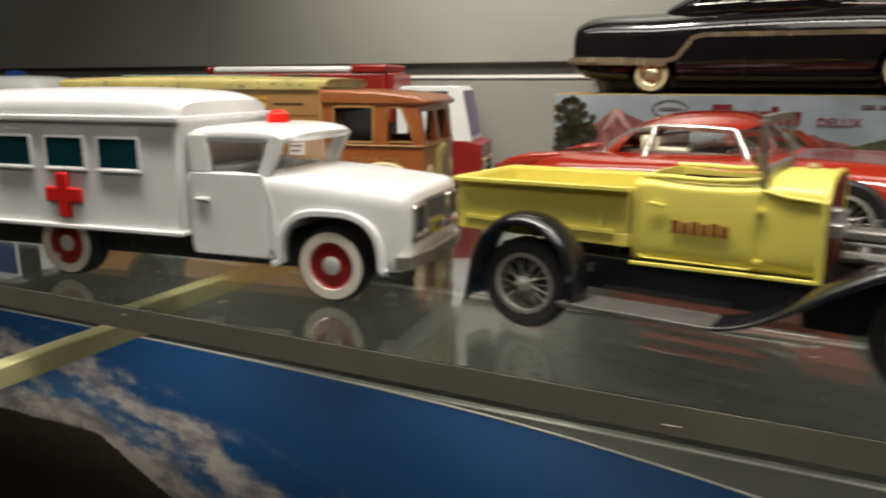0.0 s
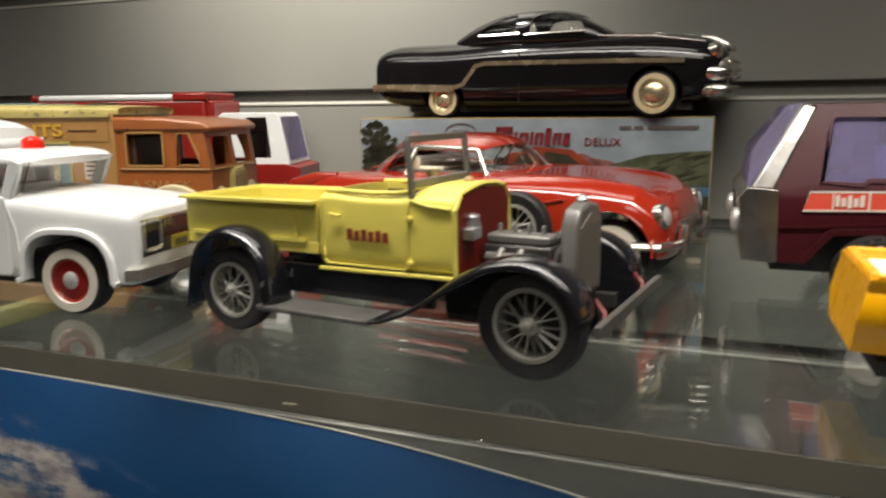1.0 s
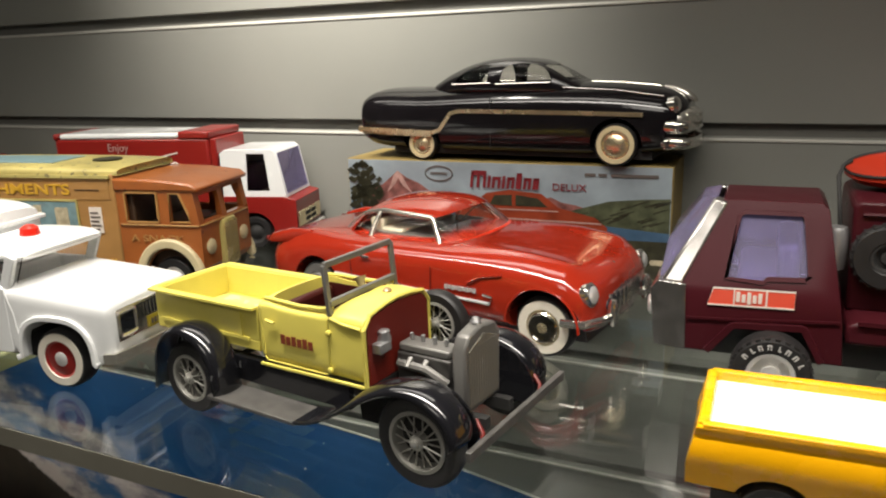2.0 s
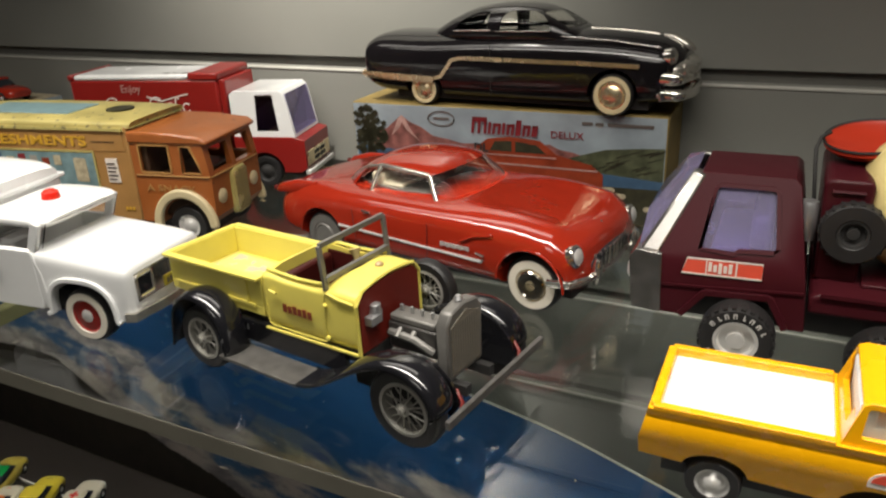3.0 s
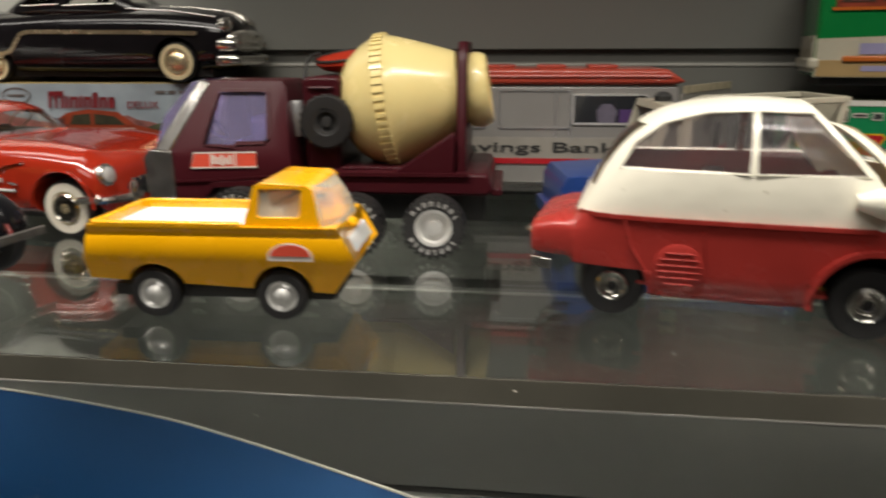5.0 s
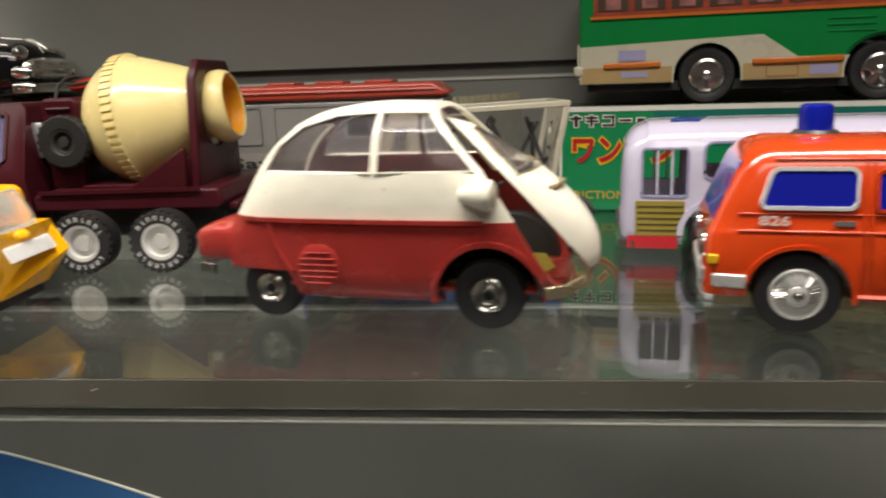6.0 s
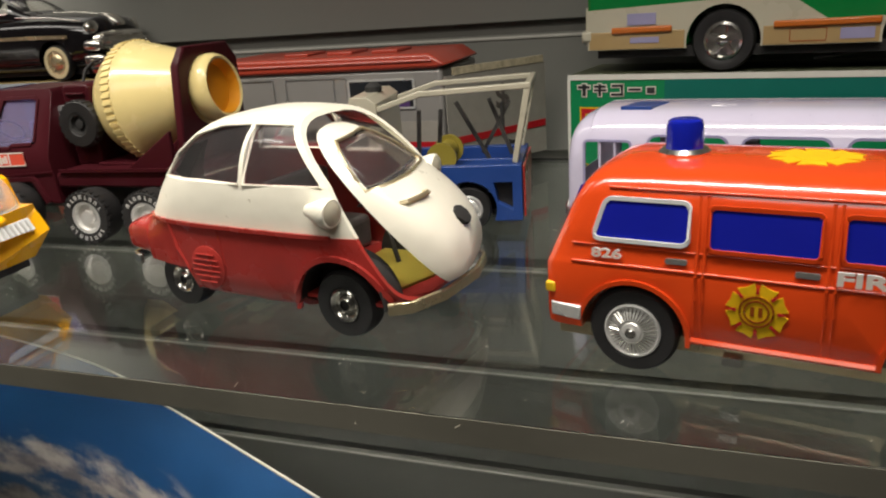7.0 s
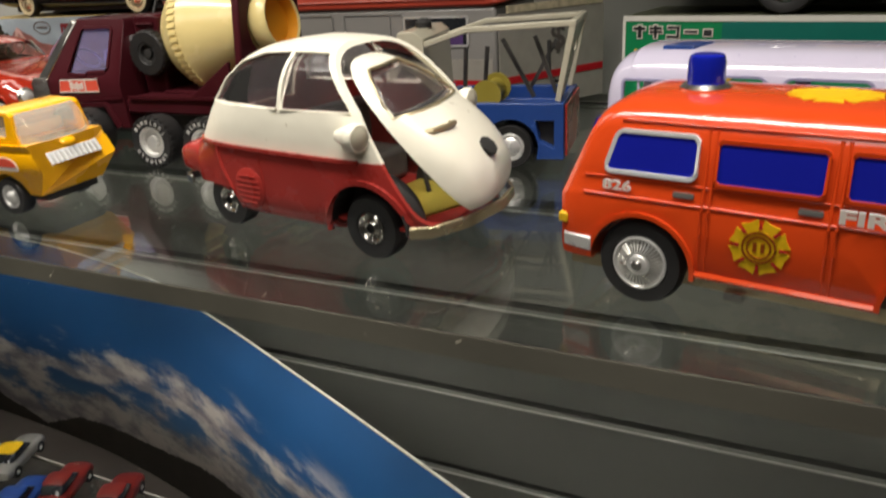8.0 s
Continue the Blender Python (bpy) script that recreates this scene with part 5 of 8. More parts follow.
def black_sedan():
    r = thing("toy_sedan", -0.0715, 0.5290, 0.0840, -1.0, "glossy black tin toy sedan with gilt side trim", "toy car")
    C = 0.034
    keys = [(-0.0575, 0.0270, 0.0150, 0.0440, 3.4, 3.4, 0.45), (-0.0545, 0.0315, 0.0125, 0.0490, 3.6, 3.6, 0.45), (-0.0400, 0.0346, 0.0080, 0.0538, 3.2, 4, 0.45), (0.00, 0.0355, 0.0060, 0.0545, 2.8, 4, 0.5),
            (0.050, 0.0360, 0.0055, 0.0570, 2.8, 4, 0.5), (0.110, 0.0360, 0.0055, 0.0575, 2.8, 4, 0.5), (0.150, 0.0355, 0.0060, 0.0560, 2.8, 4, 0.5), (0.1780, 0.0340, 0.0080, 0.0530, 2.6, 3.6, 0.5),
            (0.1900, 0.0300, 0.0110, 0.0490, 2.6, 3.4, 0.5), (0.1965, 0.022, 0.0160, 0.0430, 2.4, 3, 0.5)]
    body = carve(loft(fine_stations(keys, 5), C, 44), cylinder(0.1515, -0.03, 0.10, 0.0155, 0.0180), half(cylinder(0.0, -0.03, 0.10, 0.0135, 0.0165), (0, 0, 0.0205), (0, 0, -1)), box(-0.02, 0.17, 0.010, 0.058, 0.0, 0.02))
    b = part("body", body, "black", r, bevel=0.0004)
    cab = [(0.005, 0.0180, 0.050, 0.0580, 2.6, 6, 0.2), (0.020, 0.0260, 0.050, 0.0660, 2.6, 6, 0.2), (0.040, 0.0300, 0.050, 0.0730, 2.6, 6, 0.2), (0.065, 0.0310, 0.050, 0.0755, 2.6, 6, 0.2),
           (0.090, 0.0300, 0.050, 0.0735, 2.6, 6, 0.2), (0.108, 0.0285, 0.050, 0.0660, 2.6, 6, 0.2), (0.124, 0.024, 0.050, 0.0560, 2.6, 6, 0.2)]
    st = fine_stations(cab, 5)
    inner = [(x, hw - 0.0014, zb - 0.002, zt - 0.0014, a, c, d) for x, hw, zb, zt, a, c, d in st]
    w1 = [(0.0250, 0.0572), (0.0545, 0.0576), (0.0548, 0.0708), (0.0480, 0.0708), (0.0390, 0.0682), (0.0310, 0.0640)]
    w2 = [(0.0640, 0.0576), (0.1035, 0.0586), (0.1005, 0.0640), (0.0960, 0.0680), (0.0890, 0.0708), (0.0780, 0.0716), (0.0700, 0.0706), (0.0655, 0.0670)]
    part("cabin", carve(loft(st, C, 36), loft(inner, C, 36), prism(w1, -0.02, 0.09), prism(w2, -0.02, 0.09), cross([(C - 0.022, 0.0590), (C + 0.022, 0.0590), (C + 0.019, 0.0700), (C - 0.019, 0.0700)], 0.095, 0.14)), "black", b, bevel=0.0003)
    part("glazing", carve(loft([(x, hw - 0.0004, zb, zt - 0.0006, a, c, d) for x, hw, zb, zt, a, c, d in st], C, 36), loft(inner, C, 36)), "clear", b).visible_shadow = False
    for f in (-1, 1):
        y = C + f * 0.0362
        tr = [(-0.0580, 0.0230), (-0.040, 0.0225), (0.0100, 0.0215), (0.0165, 0.0235), (0.0215, 0.0300), (0.0260, 0.0360), (0.0330, 0.0378), (0.070, 0.0375), (0.125, 0.0370), (0.1700, 0.0360)]
        part("side_trim", sweep([(x, y - f * (0.004 if x < -0.045 else 0.0008), z) for x, z in tr], 0.0018, 0.0030), "gilt", b, "gilt stepped side strip")
        part("rear_guard", sweep([(-0.0600, y - f * 0.009, 0.0225), (-0.052, y - f * 0.003, 0.0220), (-0.020, y, 0.0215), (0.0100, y, 0.0205)], 0.0016, 0.0050), "gilt", b)
        for k, (x0, x1) in enumerate(((0.026, 0.057), (0.061, 0.103))):
            part("window_trim", sweep([(x0, C + f * 0.0306, 0.0572), (x1, C + f * 0.0306, 0.0580)], 0.0004, seg=6), "chrome", b)
        part("door_seam", sweep([(0.0585, y - f * 0.0004, 0.0100), (0.0585, y - f * 0.0008, 0.0480)], 0.0003, seg=5), "under", b)
        part("hood_line", sweep([(0.112, C + f * 0.030, 0.0545), (0.150, C + f * 0.031, 0.0525), (0.182, C + f * 0.028, 0.0480)], 0.0004, seg=6), "tinchrome", b)
        part("headlight", lathe([(0.0058, -0.005), (0.0066, 0.0), (0.0056, 0.0012), (0.0036, 0.0026), (0, 0.0034)], (0.1900, C + f * 0.0245, 0.0415), (1, f * 0.12, 0.1), 22), "chrome", b, "chrome headlight")
        for z0, z1, d in ((0.0225, 0.0325, 0.0), (0.0120, 0.0210, 0.0020)):
            part("bumper_end", loft([(0.1800 + d, 0.0030, z0 + 0.002, z1 - 0.002, 2.4, 2.4, 0.5), (0.1860 + d, 0.0052, z0, z1, 2.4, 2.4, 0.5), (0.1950 + d, 0.0052, z0 + 0.0004, z1 - 0.0004, 2.4, 2.4, 0.5), (0.1990 + d, 0.0022, z0 + 0.002, z1 - 0.002, 2.4, 2.4, 0.5)], C + f * 0.0285, 18), "chrome", b, "chrome bumper lobe")
    part("grille", loft(fine_stations([(0.1880, 0.0300, 0.0210, 0.0400, 3, 3, 0.5), (0.1960, 0.0270, 0.0215, 0.0395, 3, 3, 0.5), (0.2005, 0.0210, 0.0230, 0.0375, 2.6, 2.6, 0.5), (0.2025, 0.0110, 0.0255, 0.0345, 2.4, 2.4, 0.5)], 3), C, 32), "tinpale", b, "broad chrome grille")
    part("bumper", sweep([(0.1840, C - 0.0340, 0.0160), (0.1960, C - 0.028, 0.0160), (0.2030, C - 0.012, 0.0160), (0.2030, C + 0.012, 0.0160), (0.1960, C + 0.028, 0.0160), (0.1840, C + 0.0340, 0.0160)], 0.0030, 0.0070), "chrome", b, bevel=0.0010)
    for k in range(3):
        part("grille_bar", sweep([(0.1975, C - 0.024, 0.0255 + k * 0.0050), (0.2020, C - 0.012, 0.0255 + k * 0.0048), (0.2035, C, 0.0255 + k * 0.0046), (0.2020, C + 0.012, 0.0255 + k * 0.0048), (0.1975, C + 0.024, 0.0255 + k * 0.0050)], 0.0012), "chrome", b)
    part("hood_ornament", join(sweep([(0.1250, C, 0.0572), (0.1500, C, 0.0562), (0.1720, C, 0.0540), (0.190, C, 0.0490)], 0.0006), loft([(0.1780, 0.0012, 0.0500, 0.0545), (0.1860, 0.0042, 0.0475, 0.0540), (0.1940, 0.0060, 0.0440, 0.0505), (0.1985, 0.0050, 0.0425, 0.0470), (0.2005, 0.002, 0.0425, 0.0445)], C, 18)), "tinpale", b, "bright hood ornament")
    part("chassis", box(-0.03, 0.175, 0.010, 0.058, 0.004, 0.012), "under", r)
    for s, z in ((0.0, 0.0122), (0.1515, 0.0150)):
        for y, f in ((0.0000, -1), (2 * C, 1)):
            wheel(r, s, y, z, z, 0.0075, 0.66, "moon", f, True, "brass", "", "ivory")


black_sedan()


# ---- orange snack truck ----
def snack_truck():
    r = thing("toy_snack_truck", -0.2357, 0.3743, 0, 11.0, "worn orange and yellow tin toy refreshment van", "toy truck")
    W, L0 = 0.070, -0.1850
    side = [(L0, 0.018), (0.000, 0.018), (0.000, 0.0905), (L0, 0.0905)]
    b = part("van_body", carve(prism(side, 0.0, W), cylinder(-0.120, -0.01, W + 0.01, 0.0155, 0.0190)), "tin_tan", r, "tan printed van body", bevel=0.0015)
    part("van_roof", loft(fine_stations([(L0 - 0.001, 0.030, 0.0890, 0.0925, 4, 8, 0.3), (L0 + 0.004, 0.0355, 0.0885, 0.0945, 4, 8, 0.3), (-0.10, 0.0360, 0.0885, 0.0960, 4, 8, 0.3), (-0.006, 0.0355, 0.0885, 0.0945, 4, 8, 0.3), (0.001, 0.030, 0.0890, 0.0925, 4, 8, 0.3)], 3), W / 2), "tin_olive", b, "aged yellow roof")
    part("roof_panel", box(-0.150, -0.060, 0.014, 0.050, 0.0955, 0.0964), "litho_blue", b, "pale blue roof panel", bevel=0.0004)
    part("roof_hatch", lathe([(0.0105, 0), (0.0105, 0.0008), (0.009, 0.0012), (0, 0.0006)], (-0.030, 0.036, 0.0953), (0, 0, 1), 24), "boxdark", b)
    for y, f in ((0.0, -1), (W, 1)):
        part("side_band", box(L0 + 0.004, -0.004, min(y, y + f * 0.0004), max(y, y + f * 0.0004), 0.0720, 0.0875), "tin_tan", b)
        part("cornice", sweep([(L0 + 0.002, y + f * 0.0008, 0.0885), (-0.002, y + f * 0.0008, 0.0885)], 0.0022, 0.0022), "tin_olive", b)
        part("serving_window", box(-0.150, -0.033, min(y, y + f * 0.0007), max(y, y + f * 0.0007), 0.0440, 0.0700), "litho_blue", b, "pale blue printed serving hatch")
        part("hatch_frame", rim_frame(oblong(-0.151, -0.032, 0.0430, 0.0712, 0.001), y + f * 0.0006, 0.0014, 0.0008), "tin_olive", b)
        rng = random.Random(7)
        for k, mt in enumerate(("printgrey", "bandgrey", "boxwater", "boxstone", "titlered", "bandgrey", "boxcar", "boxstone")):
            x = -0.146 + k * 0.0110
            h = 0.005 + 0.005 * rng.random()
            part("printed_item", box(x, x + 0.0065, min(y, y + f * 0.0010), max(y, y + f * 0.0010), 0.0600, 0.0600 + h), mt, b)
        part("fridge_print", join(prism(oblong(-0.0510, -0.0400, 0.0475, 0.0660, 0.0012), min(y, y + f * 0.0011), max(y, y + f * 0.0011))), "boxstone", b)
        part("menu_board", box(-0.0225, -0.0125, min(y, y + f * 0.0008), max(y, y + f * 0.0008), 0.0480, 0.0665), "letter_white", b, "white printed price list")
        part("menu_print", bars([(-0.0215, -0.0150 + 0.0015 * (k % 2), 0.0500 + k * 0.0030, 0.0512 + k * 0.0030) for k in range(5)], y + f * 0.0010, 0.0002), "letter_grey", b)
        part("lower_print", bars([(-0.013 + k * 0.003, -0.0112 + k * 0.003, 0.0265, 0.0290) for k in range(3)], y + f * 0.0006, 0.0002), "gold_print", b)
    part("sign_lettering", lettering("REFRESHMENTS", -0.1500, -0.0008, 0.0755, 0.0105, 0.0003, width=0.1140, bold=0.0002), "gold_print", b, "gold lettering")
    part("sign_line", box(-0.032, -0.012, -0.0008, -0.0003, 0.0785, 0.0793), "litho_dark", b)
    # cab
    cab = [(0.000, 0.018), (0.0590, 0.018), (0.0640, 0.024), (0.0640, 0.0540), (0.0600, 0.0790), (0.000, 0.0790)]
    w1, w2 = oblong(0.0070, 0.0325, 0.0565, 0.0775, 0.0016), [(0.0420, 0.0570), (0.0570, 0.0570), (0.0555, 0.0640), (0.0500, 0.0770), (0.0420, 0.0770)]
    fw = lambda y0, y1: cross([(y0, 0.0560), (y1, 0.0560), (y1, 0.0745), (y0, 0.0745)], 0.050, 0.08)
    c = carve(prism(cab, 0.001, W - 0.001), box(0.003, 0.0585, 0.0035, W - 0.0035, 0.022, 0.0760), prism(w1, -0.01, W + 0.01), prism(w2, -0.01, W + 0.01),
              fw(0.0075, 0.0320), fw(0.0380, W - 0.0075), cylinder(0.0385, -0.01, W + 0.01, 0.0165, 0.0205))
    cb = part("cab", c, "tin_orange", r, "orange-brown tin cab with open windows", bevel=0.0009)
    part("cab_roof", prism([(-0.001, 0.0780), (0.0635, 0.0780), (0.0660, 0.0800), (0.0600, 0.0840), (0.035, 0.0865), (-0.001, 0.0875)], -0.0005, W + 0.0005), "tin_orange", cb, bevel=0.0028)
    # Added dark filler: its colour gives the shade seen through the side windows.
    part("cab_shade", join(box(0.0032, 0.0110, 0.0045, W - 0.0045, 0.023, 0.0755), box(0.011, 0.046, 0.006, W - 0.006, 0.023, 0.0530)), "litho_dark", cb, "dark block that stands in for the shade inside the cab", bevel=0.0015)
    for o in (w1, w2):
        for y in (0.0006, W - 0.0006):
            part("window_frame", rim_frame(o, y, 0.0014, 0.0010), "tin_tan", cb)
    part("moulding", sweep([(0.002, 0.0004, 0.0545), (0.0630, 0.0004, 0.0545), (0.0648, 0.004, 0.0545), (0.0648, W - 0.004, 0.0545)], 0.0007, seg=6), "tin_tan", cb)
    part("grille", loft([(0.0630, 0.0105, 0.0180, 0.0530, 5, 6, 0.5), (0.0665, 0.0100, 0.0185, 0.0545, 5, 6, 0.5), (0.0675, 0.0085, 0.0200, 0.0535, 5, 6, 0.5)], W / 2, 28), "tin_olive", cb, "pale gold radiator grille")
    for k in range(9):
        part("grille_bar", box(0.0674, 0.0680, W / 2 - 0.0082 + k * 0.0020, W / 2 - 0.0074 + k * 0.0020, 0.0205, 0.0515), "brass", cb)
    for y in (0.0120, W - 0.0120):
        part("headlight", lathe([(0.0055, 0), (0.0055, 0.001), (0.0040, 0.0018), (0, 0.0022)], (0.0640, y, 0.0375), (1, 0, 0), 20), "ivory", cb)
    part("cab_lettering", lettering("A SNACK", 0.0085, 0.0004, 0.0425, 0.0070, 0.0003, width=0.0420), "tin_tan", cb)
    for y, f in ((0.0, -1), (W, 1)):
        arc = [(0.0385 + 0.0238 * math.cos(radians(a)), y + f * 0.0008, 0.0165 + 0.0252 * math.sin(radians(a))) for a in range(-8, 189, 8)]
        part("fender", sweep(arc, 0.0046, 0.0066), "ivory", r, "cream front fender", bevel=0.0012)
        for s in (0.0385, -0.120):
            wheel(r, s, y - f * 0.0010, 0.0155, 0.0155, 0.0080, 0.55, "disc", f, False, "silver")
    part("chassis", box(-0.17, 0.055, 0.010, W - 0.010, 0.010, 0.0185), "under", r)


snack_truck()


# ---- red and white soft drink truck ----
def drink_truck():
    r = thing("toy_drink_truck", -0.2710, 0.5110, 0, 14.9, "red and white toy delivery truck with script on its side", "toy truck")
    W = 0.062
    b = part("cargo_box", box(-0.1500, 0.000, 0.0, W, 0.022, 0.0995), "truckred", r, bevel=0.0025)
    part("cargo_roof", prism([(-0.1450, 0.0985), (-0.0285, 0.0985), (-0.0285, 0.1040), (-0.1440, 0.1040)], -0.0004, W - 0.010), "white", b, "white roof of the cargo box", bevel=0.0022)
    part("roof_scuff", join(*[box(-0.055 + k * 0.009, -0.049 + k * 0.009, 0.004 + 0.003 * (k % 2), 0.009, 0.1039, 0.1042) for k in range(4)]), "boxdark", b)
    for x0, x1, z1 in ((-0.0280, 0.0010, 0.1052), (-0.1510, -0.1455, 0.1040)):
        part("end_frame", box(x0, x1, -0.0008, W + 0.0008, 0.0980, z1), "truckred", b, "raised red rim of the cargo box", bevel=0.0018)
    part("header_band", box(0.0, 0.006, 0.002, W - 0.002, 0.060, 0.0985), "truckred", b, bevel=0.0012)
    part("enjoy_lettering", lettering("Enjoy", -0.0970, -0.0003, 0.0880, 0.0100, 0.0002, width=0.0200), "boxpeak", b)
    curve = []
    for x0, z0, w, h in ((-0.1150, 0.0700, 0.013, 0.0130), (-0.1000, 0.0700, 0.007, 0.0075), (-0.0905, 0.0700, 0.006, 0.0075), (-0.0820, 0.0700, 0.006, 0.0075), (-0.0700, 0.0700, 0.013, 0.0135), (-0.0530, 0.0700, 0.007, 0.0085), (-0.0440, 0.0700, 0.004, 0.0140), (-0.0370, 0.0700, 0.007, 0.0080)):
        curve.append(sweep([(x0 + w * 0.5 + w * 0.5 * math.cos(radians(a)), -0.0004, z0 + h * 0.5 + h * 0.5 * math.sin(radians(a))) for a in range(40, 331, 24)], 0.0006, 0.0012))
    curve.append(sweep([(-0.072, -0.0004, 0.0840), (-0.058, -0.0004, 0.0800), (-0.040, -0.0004, 0.0845), (-0.030, -0.0004, 0.0865)], 0.0006, 0.0012))
    part("script_mark", join(*curve), "letter_white", b, "white looping strokes on the side")
    low = [(0.008, 0.014), (0.0700, 0.014), (0.0760, 0.018), (0.0760, 0.0440), (0.0640, 0.0470), (0.008, 0.0470)]
    c = part("cab_base", carve(prism(low, 0.001, W - 0.001), cylinder(0.036, -0.01, W + 0.01, 0.0145, 0.0180)), "truckred", r, "red lower cab", bevel=0.0014)
    up = [(0.008, 0.0465), (0.0680, 0.0465), (0.0600, 0.0850), (0.0560, 0.0885), (0.0130, 0.0885), (0.008, 0.0850)]
    wn = [(0.0310, 0.0520), (0.0520, 0.0520), (0.0490, 0.0845), (0.0330, 0.0845)]
    top = carve(prism(up, 0.002, W - 0.002), box(0.010, 0.0570, 0.0045, W - 0.0045, 0.040, 0.0860), prism(wn, -0.01, W + 0.01), cross([(0.0055, 0.0500), (W - 0.0055, 0.0500), (W - 0.0065, 0.0850), (0.0065, 0.0850)], 0.052, 0.08))
    t = part("cab_top", top, "white", r, "white upper cab", bevel=0.0012)
    part("windscreen", prism([(0.0668, 0.0490), (0.0676, 0.0490), (0.0606, 0.0850), (0.0598, 0.0850)], 0.0050, W - 0.0050), "lavender", t, "lavender tinted windscreen")
    part("seat", box(0.012, 0.030, 0.006, W - 0.006, 0.045, 0.0720), "purple", t, bevel=0.002)
    for y in (0.0030, W - 0.0038):
        part("side_window", prism(wn, y, y + 0.0008), "smoke", t)
    part("grille", box(0.0755, 0.0775, 0.004, W - 0.004, 0.0200, 0.0330), "brass", c, "gold front grille", bevel=0.0006)
    for k in range(2):
        for j in range(2):
            part("grille_slot", box(0.0774, 0.0779, 0.018 + j * 0.014, 0.030 + j * 0.014, 0.0225 + k * 0.0050, 0.0255 + k * 0.0050), "under", c)
    part("bumper", box(0.0745, 0.0800, 0.000, W, 0.0125, 0.0170), "silver", r, bevel=0.0008)
    part("chassis", box(-0.145, 0.070, 0.010, W - 0.010, 0.010, 0.0225), "under", r)
    for s in (0.036, -0.110):
        for y, f in ((0.0015, -1), (W - 0.0015, 1)):
            wheel(r, s, y, 0.0145, 0.0145, 0.0090, 0.6, "disc", f, False, "under")


drink_truck()


# ---- maroon cement mixer ----
def mixer_truck():
    r = thing("toy_cement_mixer", 0.2512, 0.3683, 0, 2.0, "maroon toy cement mixer truck with a cream drum", "toy truck")
    W = 0.088
    cab = [(-0.1010, 0.0205), (-0.0880, 0.0205), (-0.0775, 0.0340), (-0.0475, 0.0355), (-0.0395, 0.0205), (-0.0300, 0.0205), (-0.0318, 0.0420), (-0.0395, 0.0885), (-0.0425, 0.0914), (-0.0860, 0.0914), (-0.1050, 0.0540), (-0.1050, 0.0400)]
    win = [(-0.0822, 0.0572), (-0.0660, 0.0562), (-0.0640, 0.0580), (-0.0480, 0.0586), (-0.0462, 0.0604), (-0.0492, 0.0845), (-0.0510, 0.0862), (-0.0762, 0.0862), (-0.0782, 0.0846)]
    c = carve(prism(cab, 0.0, W), box(-0.1000, -0.0400, 0.003, W - 0.003, 0.0385, 0.0885), prism(win, -0.01, W + 0.01),
              prism([(-0.1080, 0.0560), (-0.0990, 0.0540), (-0.0840, 0.0885), (-0.0930, 0.0905)], 0.006, W - 0.006))

    def lean(bm):
        """Both sides lean in towards the roof, from a fold at the belt."""
        bmesh.ops.bisect_plane(bm, geom=bm.verts[:] + bm.edges[:] + bm.faces[:], plane_co=(0, 0, 0.05), plane_no=(0, 0, 1))
        return warp(bm, lambda x, y, z: (x, y - max(0, z - 0.05) * (0.55 if y > W / 2 else -0.56), z))
    b = part("cab", lean(c), "maroon", r, bevel=0.0016)
    for y, f in ((0.0, -1), (W, 1)):
        part("window_frame", lean(rim_frame([(x, z) for x, z in win], y + f * 0.0004, 0.0018, 0.0012)), "maroon", b)
        part("side_window", lean(prism(win, min(y - f * 0.0014, y - f * 0.0022), max(y - f * 0.0014, y - f * 0.0022))), "lavender", b, "lavender tinted side window")
        part("body_crease", sweep([(-0.0990, y + f * 0.0003, 0.0368), (-0.0800, y + f * 0.0003, 0.0378), (-0.0325, y + f * 0.0003, 0.0412)], 0.0014, 0.0012), "maroon", b)
        arc = [(-0.0890, 0.0212), (-0.0782, 0.0350), (-0.0770, 0.0356), (-0.0482, 0.0371), (-0.0468, 0.0365), (-0.0388, 0.0212)]
        part("wheel_arch", sweep([(x, y + f * 0.0010, z) for x, z in arc], 0.0030, 0.0030), "maroon", b, bevel=0.0008)
        lb = part("label", prism([(-0.0897, 0.0447), (-0.0518, 0.0457), (-0.0518, 0.0538), (-0.0873, 0.0530)], min(y, y + f * 0.0005), max(y, y + f * 0.0005)), "salmon", r, "orange-red and white label")
        part("label_border", rim_frame([(-0.0897, 0.0447), (-0.0518, 0.0457), (-0.0518, 0.0538), (-0.0873, 0.0530)], y + f * 0.0005, 0.0008, 0.0004), "letter_white", lb)
        for q in [(-0.0770 + k * 0.0024, -0.0753 + k * 0.0024, 0.0470 - 0.0008 * (k % 3 == 2), 0.0520 - 0.0012 * (k % 2)) for k in range(5)] + [(-0.0642, -0.0634, 0.0458, 0.0532), (-0.0782, -0.0776, 0.0454, 0.0530)]:
            part("label_word", bars([q], y + f * 0.0006, 0.0003), "letter_white", lb)
    for y0, y1 in ((-0.0010, 0.0060), (W - 0.0060, W + 0.0010)):
        part("chrome_pillar", lean(prism([(-0.1120, 0.0535), (-0.1015, 0.0530), (-0.0835, 0.0905), (-0.0905, 0.0920)], y0, y1)), "tinchrome", b, "chrome windscreen pillar", bevel=0.0016)
    part("grille", carve(prism([(-0.1140, 0.0215), (-0.1020, 0.0205), (-0.0990, 0.0205), (-0.1000, 0.0535), (-0.1130, 0.0545), (-0.1165, 0.0500)], -0.0010, W + 0.001), box(-0.13, -0.1140, 0.008, W - 0.008, 0.027, 0.047)), "tinchrome", b, "chrome grille", bevel=0.0018)
